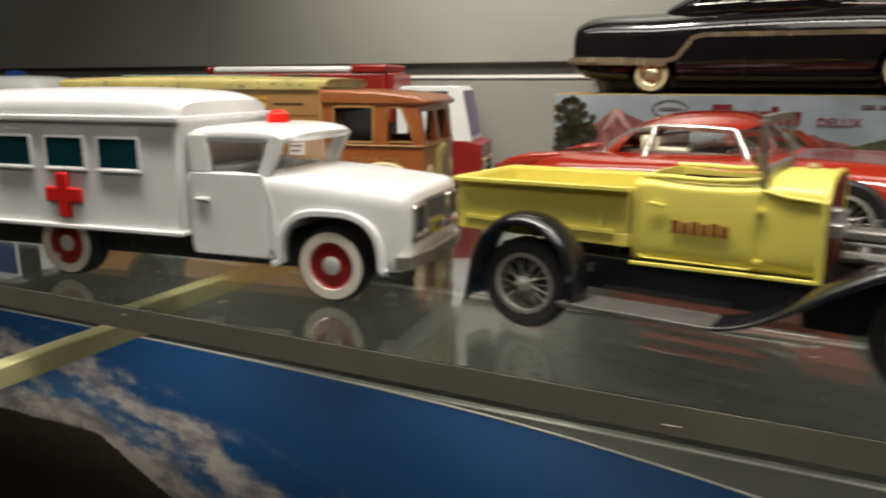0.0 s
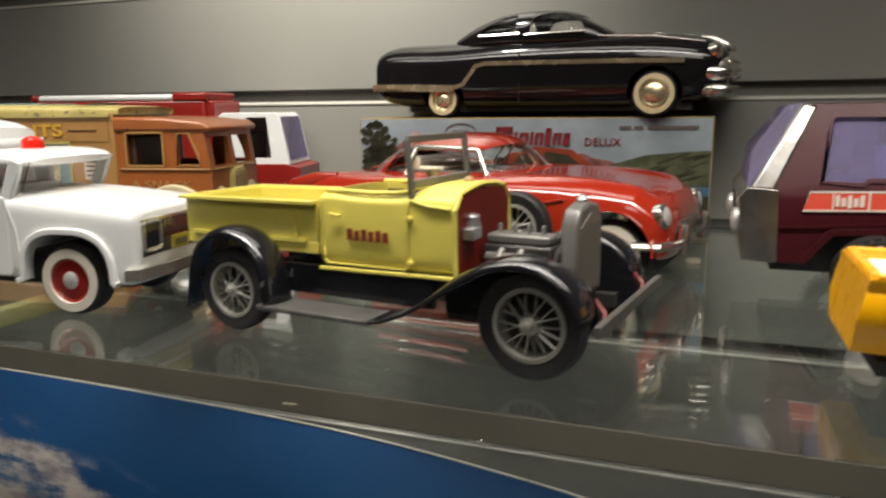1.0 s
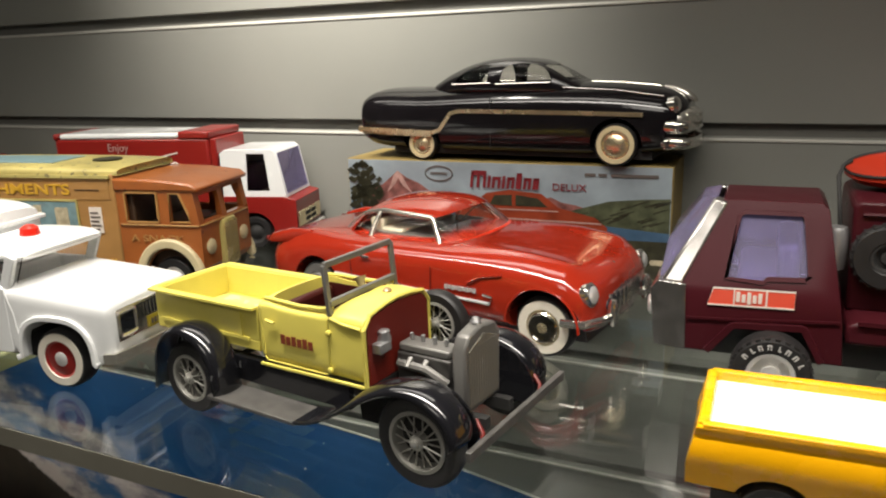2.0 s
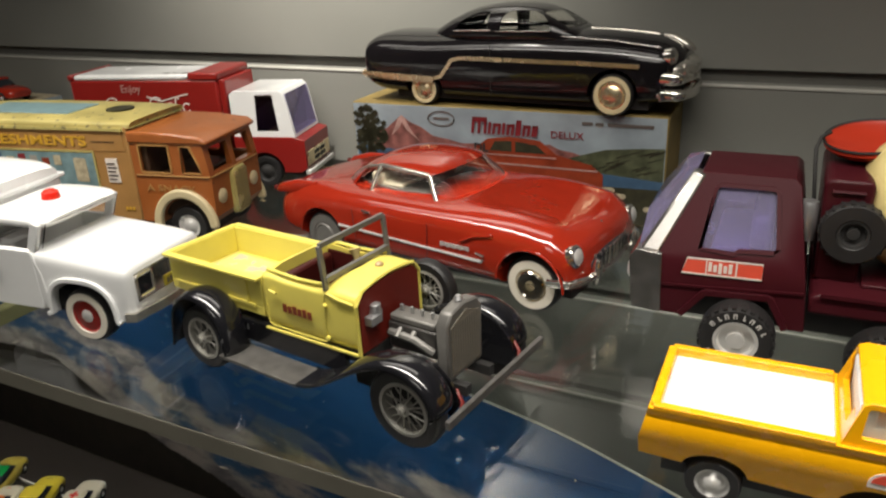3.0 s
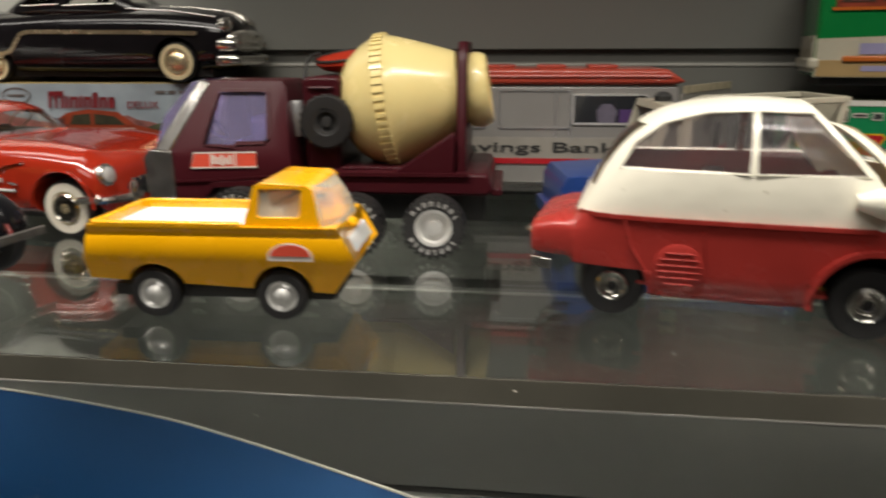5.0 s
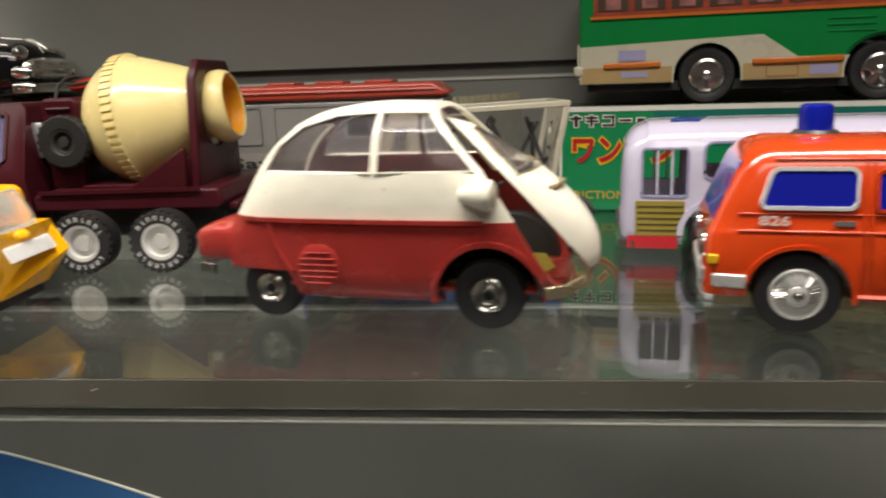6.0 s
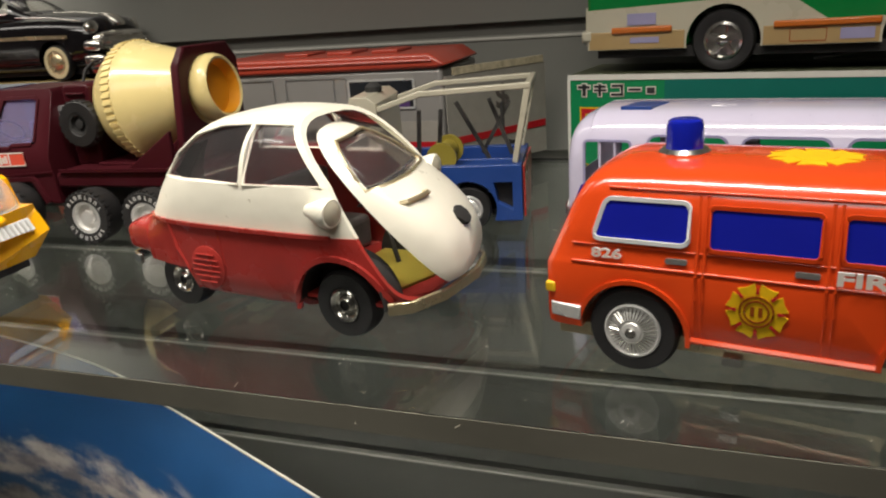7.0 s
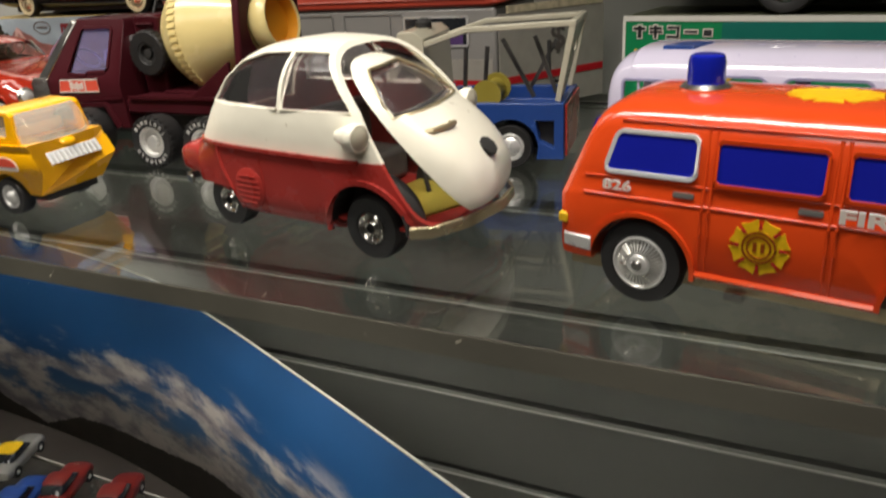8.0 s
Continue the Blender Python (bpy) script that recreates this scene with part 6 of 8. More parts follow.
    for k in range(5):
        part("grille_bar", box(-0.1150, -0.1137, 0.010, W - 0.010, 0.0270 + k * 0.0036, 0.0285 + k * 0.0036), "chrome", b)
    for y in (0.013, W - 0.013):
        part("headlight", lathe([(0.0058, 0), (0.0058, 0.0016), (0.004, 0.0028), (0, 0.0032)], (-0.1160, y, 0.0380), (-1, 0, 0), 20), "silver", b)
    part("windscreen", lean(prism([(-0.1130, 0.0545), (-0.1115, 0.0545), (-0.0890, 0.0920), (-0.0970, 0.0905), (-0.1110, 0.0710)], 0.006, W - 0.006)), "lavender", b, "lavender tinted bulging windscreen")
    part("seat", join(box(-0.0780, -0.0560, 0.012, W - 0.012, 0.040, 0.0560), box(-0.0600, -0.0500, 0.016, W - 0.016, 0.050, 0.0720)), "lilac", b, "lilac seat", bevel=0.003)
    part("steering_wheel", lathe([(0.0085, 0), (0.0095, 0.0008), (0.0085, 0.0016), (0.0075, 0.0008), (0.0085, 0)], (-0.0850, 0.026, 0.0640), (0.7, 0, 0.7), 24, False), "lilac", b)
    # frame and water tank
    fr = [(-0.0300, 0.0310), (0.0760, 0.0305), (0.0790, 0.0340), (0.0760, 0.0428), (-0.0250, 0.0420), (-0.0300, 0.0400)]
    f = part("frame", prism(fr, 0.000, W), "maroon", r, bevel=0.0018)
    part("frame_lip", sweep([(-0.0255, -0.0008, 0.0420), (0.0660, -0.0008, 0.0424)], 0.0016, 0.0020), "maroon", f)
    part("rear_step", box(0.0775, 0.0835, 0.010, W - 0.010, 0.0290, 0.0330), "maroon", f, bevel=0.0008)
    part("chassis", box(-0.1000, 0.074, 0.016, W - 0.016, 0.014, 0.0335), "under", r)
    tk = part("equipment_box", prism([(-0.0290, 0.0410), (-0.0095, 0.0410), (-0.0080, 0.0910), (-0.0100, 0.0935), (-0.0275, 0.0935), (-0.0300, 0.0910)], 0.020, W - 0.004), "maroon", r, bevel=0.0018)
    part("panel_rib", sweep([(-0.0260, 0.0194, 0.0875), (-0.0120, 0.0194, 0.0875)], 0.0010, seg=6), "maroon", tk)
    part("exhaust_can", lathe([(0.0045, 0), (0.0048, 0.001), (0.0048, 0.018), (0.0040, 0.020), (0, 0.020)], (-0.0350, 0.026, 0.0600), (0, 0, 1), 20), "grey", tk, "silver exhaust cylinder")
    sx, sz, sr = -0.0150, 0.0692, 0.0150
    sp = wheel(r, sx, 0.0120, sz, sr, 0.0080, 0.45, "dish", -1, False, "under", "black spare wheel on the side")
    lugs = [box(sx + (sr - 0.0008) * math.cos(a) - 0.0010, sx + (sr - 0.0008) * math.cos(a) + 0.0010, 0.0127, 0.0193, sz + (sr - 0.0008) * math.sin(a) - 0.0010, sz + (sr - 0.0008) * math.sin(a) + 0.0010) for a in [2 * math.pi * k / 22 for k in range(22)]]
    part("tread_lug", join(*lugs), "rubber", sp)
    # drum on a tilted axis
    ax = Vector((math.cos(radians(8)), 0, math.sin(radians(8))))
    o = Vector((0.0166, 0.0450, 0.0780))
    prof = [(0, -0.0275), (0.010, -0.0275), (0.0200, -0.0262), (0.0285, -0.0200), (0.0345, -0.0120), (0.0378, -0.0045), (0.0392, -0.0030), (0.0392, 0.0030), (0.0380, 0.0045), (0.0365, 0.0100), (0.0300, 0.0270), (0.0245, 0.0400), (0.0235, 0.0420), (0.0190, 0.0425), (0, 0.0425)]
    d = part("drum", lathe(prof, o, ax, 64), "cream", r, "cream plastic mixing drum")
    q = ax.to_track_quat("Z", "Y").to_matrix()
    for k in range(56):
        a = 2 * math.pi * k / 56
        t = box(-0.0012, 0.0012, -0.0032, 0.0032, -0.0010, 0.0010)
        m = Matrix.Translation(o) @ q.to_4x4() @ Matrix.Rotation(a, 4, "Z") @ Matrix.Translation((0.0388, 0, 0)) @ Matrix.Rotation(radians(90), 4, "X") @ Matrix.Rotation(radians(90), 4, "Y")
        t.transform(m @ Matrix.Rotation(radians(90), 4, "Y"))
        part("gear_tooth", t, "cream", d)
    part("drum_axle", sweep([o - ax * 0.034, o - ax * 0.026], 0.0040), "cream", d)
    # rear yoke and mouth
    yk = part("yoke", carve(cross([(0.008, 0.0415), (W - 0.006, 0.0415), (W - 0.006, 0.102), (W - 0.016, 0.1125), (0.026, 0.1125), (0.016, 0.102)], 0.0580, 0.0635), lathe([(0.0215, -0.02), (0.0215, 0.02)], o + ax * 0.044, ax, 32)), "maroon", r, bevel=0.0012)
    part("deck_block", prism([(-0.0080, 0.0415), (0.0570, 0.0415), (0.0570, 0.0600), (0.0380, 0.0440), (-0.0080, 0.0440)], 0.014, W - 0.014), "maroon", yk, bevel=0.0010)
    part("yoke_brace", prism([(0.0220, 0.0415), (0.0575, 0.0415), (0.0575, 0.0650), (0.0500, 0.0600)], 0.004, 0.008), "maroon", yk, bevel=0.0010)
    part("yoke_brace", prism([(0.0220, 0.0415), (0.0575, 0.0415), (0.0575, 0.0650), (0.0500, 0.0600)], W - 0.008, W - 0.004), "maroon", yk, bevel=0.0008)
    m = o + ax * 0.0480
    part("drum_mouth", lathe([(0.0150, -0.006), (0.0205, -0.001), (0.0216, 0.0030), (0.0214, 0.0068), (0.0202, 0.0100), (0.0188, 0.0112), (0.0174, 0.0106), (0.0162, 0.0020), (0, 0.0005)], m, ax, 40), "cream", d, "cream drum mouth")
    part("mouth_lining", lathe([(0.0172, 0.0102), (0.0159, 0.0028), (0, 0.0016)], m, ax, 36, False), "orangein", d, "orange inside of the drum mouth")
    for s, out, R in ((-0.0600, 0.0160, 0.0178), (0.0045, 0.0190, 0.0168), (0.0480, 0.0190, 0.0168)):
        part("axle", sweep([(s, -0.004, R), (s, W + 0.004, R)], 0.0022), "under", r)
        for y, fc in ((-out, -1), (W + 0.0015, 1)):
            t = wheel(r, s, y, R, R, 0.0150, 0.58, "dish", fc, False, "hubtin")
            for k in range(26):
                a = 2 * math.pi * k / 26
                lug = box(-0.0011, 0.0011, -0.0016, 0.0016, -0.0007, 0.0007)
                lug.transform(Matrix.Translation((s + (R - 0.0004) * math.cos(a), y - fc * 0.0022, R + (R - 0.0004) * math.sin(a))) @ Matrix.Rotation(math.pi / 2 - a, 4, "Y"))
                part("tread_lug", lug, "rubber", t)
            for k in range(22):
                if k % 11 > 7:
                    continue
                a = 2 * math.pi * k / 22 + 0.5
                for dx, dz, hx, hz in (((-0.0007, 0, 0.0003, 0.0012), (0.0006, 0, 0.0003, 0.0012), (0, 0.0010, 0.0007, 0.0003)) if k % 3 else ((0, 0, 0.0003, 0.0013), (0.0005, -0.0010, 0.0006, 0.0003))):
                    bx = box(dx - hx, dx + hx, -0.0002, 0.0002, dz - hz, dz + hz)
                    bx.transform(Matrix.Translation((s + R * 0.785 * math.cos(a), y + fc * 0.0001, R + R * 0.785 * math.sin(a))) @ Matrix.Rotation(math.pi / 2 - a, 4, "Y"))
                    part("tyre_mark", bx, "tyremark", t, "white raised mark on the tyre")
    # hopper funnel and hose beside the tank
    hp = part("hopper", lathe([(0.0060, 0.000), (0.0190, 0.0050), (0.0225, 0.0085), (0.0222, 0.0110), (0.0200, 0.0090), (0, 0.0030)], (-0.0085, 0.0638, 0.0945), (-0.12, -0.15, 1), 36), "orangered", r, "orange-red plastic hopper")
    part("hopper_rim", lathe([(0.0222, 0.0100), (0.0230, 0.0108), (0.0226, 0.0118), (0.0216, 0.0110)], (-0.0085, 0.0638, 0.0945), (-0.12, -0.15, 1), 36, False), "under", hp)
    part("hose", sweep([(-0.0325, 0.0420, 0.0720), (-0.0335, 0.0430, 0.0820), (-0.0345, 0.0460, 0.0930), (-0.0350, 0.0510, 0.1000), (-0.0330, 0.0570, 0.1045), (-0.0290, 0.0620, 0.1060)], 0.0010), "under", r)


mixer_truck()


# ---- yellow pickup ----
def yellow_pickup():
    r = thing("toy_pickup", 0.1967, 0.2475, 0, 2.0, "golden yellow toy pickup truck with a white cargo bed", "toy truck")
    W, C = 0.050, 0.025
    sec = [(0.0040, 0.0115), (W - 0.0040, 0.0115), (W, 0.0260), (W, 0.0350), (W - 0.0006, 0.0358), (W - 0.0006, 0.0372), (W, 0.0380), (W, 0.0400), (0.0, 0.0400), (0.0, 0.0380), (0.0006, 0.0372), (0.0006, 0.0358), (0.0, 0.0350), (0.0, 0.0260)]
    low = cross(sec, -0.0285, 0.0862)
    low = warp(low, lambda x, y, z: (x - (max(0, 0.0255 - z) * 0.75 if x > 0.05 else 0) - (max(0, z - 0.0255) * 0.55 if x > 0.05 else 0) + (max(0, z - 0.0255) * 0.22 if x < 0 else 0), y, z + (max(0, 0.020 - z) * 0.55 if x < 0 else 0)))
    low = carve(low, cylinder(0.0, -0.01, W + 0.01, 0.0108, 0.0128), cylinder(0.0542, -0.01, W + 0.01, 0.0108, 0.0128), box(-0.0215, 0.0385, 0.0040, W - 0.0040, 0.0330, 0.05))
    b = part("body", low, "golden", r, bevel=0.0007)
    part("bed_liner", box(-0.0222, 0.0392, 0.0033, W - 0.0033, 0.0350, 0.0378), "bedwhite", r, "white cargo bed liner", bevel=0.0008)
    part("bed_rail", join(sweep([(-0.0235, 0.0018, 0.0406), (0.0385, 0.0018, 0.0406)], 0.0036, 0.0016), sweep([(-0.0235, W - 0.0018, 0.0406), (0.0385, W - 0.0018, 0.0406)], 0.0036, 0.0016), sweep([(-0.0232, 0.002, 0.0406), (-0.0232, W - 0.002, 0.0406)], 0.0034, 0.0016)), "golden", b, bevel=0.0005)
    cab = [(0.0395, 0.0398), (0.0715, 0.0398), (0.0685, 0.0545), (0.0660, 0.0566), (0.0475, 0.0574), (0.0447, 0.0560)]
    sw = oblong(0.0455, 0.0630, 0.0436, 0.0549, 0.0012)
    sw = [(x + (z - 0.0438) * 0.10, z) for x, z in sw]
    c = carve(prism(cab, 0.0015, W - 0.0015), box(0.0430, 0.0665, 0.0035, W - 0.0035, 0.036, 0.0555), prism(sw, -0.01, W + 0.01), box(0.055, 0.09, 0.0040, W - 0.0040, 0.0405, 0.0548), box(0.035, 0.046, 0.010, W - 0.010, 0.0440, 0.0540))
    cb = part("cab", warp(c, lambda x, y, z: (x, y + (C - y) * max(0, z - 0.040) * 3.2, z)), "golden", r, bevel=0.0012)
    part("windscreen", loft([(0.0745, 0.0205, 0.0395, 0.0410, 6, 6, 0.5), (0.0750, 0.0205, 0.0395, 0.0412, 6, 6, 0.5)], C, 16), "clear", cb)
    ws = bmesh.new()
    n = 14
    grid = [[ws.verts.new((0.0795 - 0.0095 * j ** 1.6 - (0.0095 - 0.005 * j) * (2 * k / n - 1) ** 4, C + (2 * k / n - 1) * (0.0236 - 0.0022 * j), 0.0400 + 0.0160 * j)) for k in range(n + 1)] for j in (0, 0.25, 0.5, 0.75, 1)]
    for a, q in zip(grid, grid[1:]):
        for k in range(n):
            ws.faces.new((a[k], a[k + 1], q[k + 1], q[k]))
    w = part("windscreen_bubble", ws, "milk", cb, "milky clear bulging windscreen")
    sm = w.modifiers.new("thick", "SOLIDIFY")
    sm.thickness = 0.0006
    w.visible_shadow = False
    part("seat", join(box(0.0450, 0.0560, 0.006, W - 0.006, 0.0380, 0.0470), box(0.0440, 0.0500, 0.006, W - 0.006, 0.0380, 0.0540)), "bedwhite", cb, "white interior", bevel=0.0012)
    for y in (0.0036, W - 0.0036):
        pane = prism([(x * 1.0, z) for x, z in oblong(0.0440, 0.0650, 0.0420, 0.0556, 0.0012)], y - 0.0003, y + 0.0003)
        part("side_window", warp(pane, lambda x, yy, z: (x, yy + (C - yy) * max(0, z - 0.040) * 3.2, z)), "milk", cb, "milky clear side window").visible_shadow = False
    part("nose_emblem", loft([(0.0790, 0.0050, 0.0360, 0.0395), (0.0810, 0.0045, 0.0355, 0.0385), (0.0822, 0.002, 0.0355, 0.0370)], C, 16), "golden", b)
    gr = part("grille", warp(box(0, 0.0010, 0.008, W - 0.008, 0.0285, 0.0345), lambda x, y, z: (x + 0.0854 - (z - 0.0255) * 0.55, y, z)), "bedwhite", b, "white front grille")
    for k in range(10):
        part("grille_slat", warp(box(0.0010, 0.0015, 0.0095 + k * 0.0032, 0.0108 + k * 0.0032, 0.0290, 0.0340), lambda x, y, z: (x + 0.0854 - (z - 0.0255) * 0.55, y, z)), "silver", gr)
    for y, f in ((0.0, -1), (W, 1)):
        half_disc = [(0.0590 + 0.0093 * math.cos(radians(a)), 0.0278 + 0.0058 * math.sin(radians(a))) for a in range(0, 181, 12)] + [(0.0497, 0.0262), (0.0683, 0.0262)]
        e = part("decal", prism(half_disc, min(y, y + f * 0.0003), max(y, y + f * 0.0003)), "letter_white", b, "red and white half-round sticker")
        inner = [(0.0590 + 0.0082 * math.cos(radians(a)), 0.0282 + 0.0047 * math.sin(radians(a))) for a in range(0, 181, 12)]
        part("decal_fill", prism(inner, min(y + f * 0.0002, y + f * 0.0005), max(y + f * 0.0002, y + f * 0.0005)), "salmon", e)
    part("chassis", box(-0.020, 0.075, 0.008, W - 0.008, 0.0075, 0.0125), "under", r)
    for s in (0.0, 0.0542):
        for y, f in ((0.0010, -1), (W - 0.0010, 1)):
            wheel(r, s, y, 0.0106, 0.0106, 0.0080, 0.58, "disc", f, False, "silver")


yellow_pickup()


# ---- bubble car with its front door open ----
def bubble_car():
    r = thing("toy_bubble_car", 0.3851, 0.2704, 0, -9.8, "red and cream tin toy bubble car with its front door open", "toy car")
    C = 0.036
    keys = [(-0.0355, 0.0265, 0.0255, 0.0362, 5, 5, 0.5), (-0.0342, 0.0308, 0.0235, 0.0382, 5, 5, 0.5), (-0.0260, 0.0330, 0.0225, 0.0408, 5, 5, 0.5), (-0.0180, 0.0342, 0.0215, 0.0428, 4, 5, 0.5), (-0.0150, 0.0348, 0.0130, 0.0500, 2.8, 4, 0.44), (-0.0050, 0.0366, 0.0105, 0.0690, 2.6, 5, 0.38), (0.0060, 0.0382, 0.0090, 0.0795, 2.8, 6, 0.36),
            (0.0200, 0.0392, 0.0085, 0.0858, 3.0, 6, 0.35), (0.0400, 0.0395, 0.0085, 0.0890, 3.0, 6, 0.35), (0.0620, 0.0395, 0.0085, 0.0888, 3.0, 6, 0.35), (0.0790, 0.0392, 0.0085, 0.0862, 3.0, 5, 0.35), (0.0950, 0.0386, 0.0090, 0.0770, 2.8, 4, 0.38), (0.1080, 0.0372, 0.0100, 0.0645, 2.6, 3.6, 0.40),
            (0.1180, 0.0340, 0.0120, 0.0530, 2.5, 3.2, 0.42), (0.1250, 0.0280, 0.0150, 0.0425, 2.3, 2.8, 0.42), (0.1290, 0.0160, 0.0205, 0.0340, 2.1, 2.4, 0.45)]
    st = fine_stations(keys, 5)
    hole = [(x, max(hw - 0.0018, 0.004), zb + 0.0018, max(zt - 0.0018, zb + 0.004), a, b, c) for x, hw, zb, zt, a, b, c in st]
    shell = carve(loft(st, C, 48), loft(hole[2:-2], C, 48))
    win_r = [(0.0008, 0.0625), (0.0490, 0.0625), (0.0493, 0.0850), (0.0320, 0.0842), (0.0165, 0.0800), (0.0062, 0.0725)]
    win_f = [(0.0513, 0.0625), (0.0897, 0.0630), (0.0700, 0.0846), (0.0513, 0.0850)]
    edge_hi, edge_lo = (0.0530, 0.1237), (0.1420, -0.0190)
    ahead = lambda d=0.0: prism([(0.0368 - d, 0.1237), (0.0925 - d, 0.0632), (0.1050 - d, 0.0440), (edge_lo[0] - d, edge_lo[1]), (0.30, -0.0190), (0.30, 0.1237)], -0.05, 0.13)
    cuts = lambda: (ahead(), prism(win_r, -0.02, 0.1), prism(win_f, -0.02, 0.1), cross([(C - 0.0270, 0.0540), (C + 0.0270, 0.0540), (C + 0.0200, 0.0790), (C - 0.0200, 0.0790)], -0.03, 0.012),
                    cylinder(0.0950, -0.02, 0.1, 0.0145, 0.0205), box(-0.05, 0.0150, -0.02, 0.1, 0.0, 0.0225), box(0.070, 0.13, 0.012, 0.060, 0.0, 0.0150))
    body = carve(shell, *cuts())
    inset = lambda d: loft([(x, max(hw - d, 0.004), zb + d, max(zt - d, zb + 0.004), p, q, c) for x, hw, zb, zt, p, q, c in st[6:-6]], C, 48)
    part("lining", carve(inset(0.0020), inset(0.0027), *cuts(), ahead(0.006)), "oxblood", r, "dark red interior lining")
    rear_pane = carve(carve(inset(0.0004), inset(0.0010)), cross([(C - 0.0275, 0.0535), (C + 0.0275, 0.0535), (C + 0.0205, 0.0795), (C - 0.0205, 0.0795)], -0.03, 0.012), op="INTERSECT")
    part("rear_window", rear_pane, "smoke", r, "hazy clear rear window").visible_shadow = False
    for y0, y1, f in ((C - 0.0375, C - 0.024, -1), (C + 0.024, C + 0.0375, 1)):
        tube = half(carve(cylinder(0.0950, y0, y1, 0.0145, 0.0212), cylinder(0.0950, y0 - (0.01 if f < 0 else -0.001), y1 + (0.01 if f > 0 else -0.001), 0.0145, 0.0203)), (0, 0, 0.0150), (0, 0, 1))
        part("wheel_well", tube, "under", r, "dark wheel well")
    # belt line rises from tail to door
    over = lambda d: [(-0.10, 0.0432 + d), (0.20, 0.0440 + d), (0.20, 0.0440 + d + (0.2 if d >= 0 else -0.2)), (-0.10, 0.0432 + d + (0.2 if d >= 0 else -0.2))]
    upper = carve(body.copy(), prism(over(-0.0001), -0.05, 0.13))
    u = part("upper_body", upper, "offwhite", r, "cream upper body with window openings")
    lower = carve(body, prism(over(0.0), -0.05, 0.13))
    lw = part("lower_body", warp(lower, lambda x, y, z: (x, C + (y - C) * 1.012, z)), "brickred", r, "red lower body")

    def flank(x, z):
        k = max(0, min(len(st) - 2, next((i for i, s in enumerate(st) if s[0] > x), len(st) - 1) - 1))
        a, c = st[k], st[k + 1]
        t = max(0, min(1, (x - a[0]) / max(c[0] - a[0], 1e-6)))
        hw, zb, zt, nt, nb, mid = (a[i] + (c[i] - a[i]) * t for i in range(1, 7))
        zm = zb + (zt - zb) * mid
        if z > zt - 0.0001:
            return 0.0
        n, q = (nt, (z - zm) / (zt - zm)) if z > zm else (nb, (zm - z) / (zm - zb))
        return hw * max(0.0, 1 - min(q, 0.999) ** n) ** (1 / n)
    for f in (-1, 1):
        belt = [(x, C + f * (flank(x, 0.0437) * 1.012 + 0.0004), 0.0437) for x in [-0.0150 + 0.0078 * k for k in range(15)]]
        part("belt_lip", sweep(belt, 0.0012, 0.0018), "brickred", lw)
        for w in (win_r, win_f):
            part("window_rim", sweep([(x, C + f * (flank(x, z) + 0.0002), z) for x, z in w], 0.0006, closed=True, seg=6), "offwhite", u)
            pane = prism(w, 0.0004, 0.0010)
            bmesh.ops.subdivide_edges(pane, edges=[e for e in pane.edges], cuts=3, use_grid_fill=True)
            part("side_window", warp(pane, lambda x, y, z: (x, C + f * (flank(x, z) - y - 0.0004), z)), "haze", u, "hazy clear side window").visible_shadow = False
        arc = [(0.0950 + 0.0210 * math.cos(radians(a)), 0.0145 + 0.0210 * math.sin(radians(a))) for a in range(-8, 189, 7)]
        part("wheel_arch", sweep([(x, C + f * (flank(x, max(z, 0.016)) * 1.012 + 0.0004), z) for x, z in arc], 0.0022, 0.0022), "brickred", lw)
        part("seam", sweep([(0.0040, C + f * (flank(0.004, 0.0415) * 1.012 + 0.0002), 0.0425), (0.0070, C + f * (flank(0.007, 0.032) * 1.012 + 0.0002), 0.032), (0.0120, C + f * (flank(0.012, 0.0240) * 1.012 + 0.0002), 0.0240), (0.0158, C + f * (flank(0.0158, 0.0130) * 1.012 + 0.0002), 0.0130)], 0.0007, seg=6), "brickred", lw)
        part("seam", sweep([(0.0340, C + f * (flank(0.034, 0.0440) * 1.012 + 0.0001), 0.0440), (0.0360, C + f * (flank(0.036, 0.028) * 1.012 + 0.0001), 0.028), (0.0400, C + f * (flank(0.04, 0.0130) * 1.012 + 0.0003), 0.0135)], 0.0005, seg=6), "brickred", lw)
        boss = part("air_intake", lathe([(0.0100, -0.001), (0.0098, 0.0004), (0.0080, 0.0010), (0, 0.0012)], (0.0258, C + f * flank(0.0258, 0.0245) * 1.012, 0.0245), (0, f, 0), 28), "brickred", lw, "round louvred air intake")
        for k in range(6):
            hw = math.sqrt(max(0.0082 ** 2 - (0.0025 * (k - 2.5)) ** 2, 1e-7))
            part("louvre", sweep([(0.0258 - hw, C + f * (flank(0.0258, 0.0245) * 1.012 + 0.0012), 0.0245 + 0.0025 * (k - 2.5)), (0.0258 + hw, C + f * (flank(0.0258, 0.0245) * 1.012 + 0.0012), 0.0245 + 0.0025 * (k - 2.5))], 0.0004, seg=5), "brickred", boss)
        hp = (0.0945, C + f * (flank(0.0925, 0.055) + 0.001), 0.0545)
        part("headlamp", lathe([(0.0026, -0.003), (0.0044, 0.002), (0.0058, 0.0060), (0.0061, 0.0085), (0.0054, 0.0098)], (hp[0] - 0.006, hp[1] + f * 0.0016, hp[2]), (1, f * 0.10, 0), 28), "offwhite", u, "cream headlamp pod")
        part("headlamp_lens", lathe([(0.0054, 0.0094), (0.0034, 0.0108), (0, 0.0113)], (hp[0] - 0.006, hp[1] + f * 0.0016, hp[2]), (1, f * 0.10, 0), 24), "bone", u)
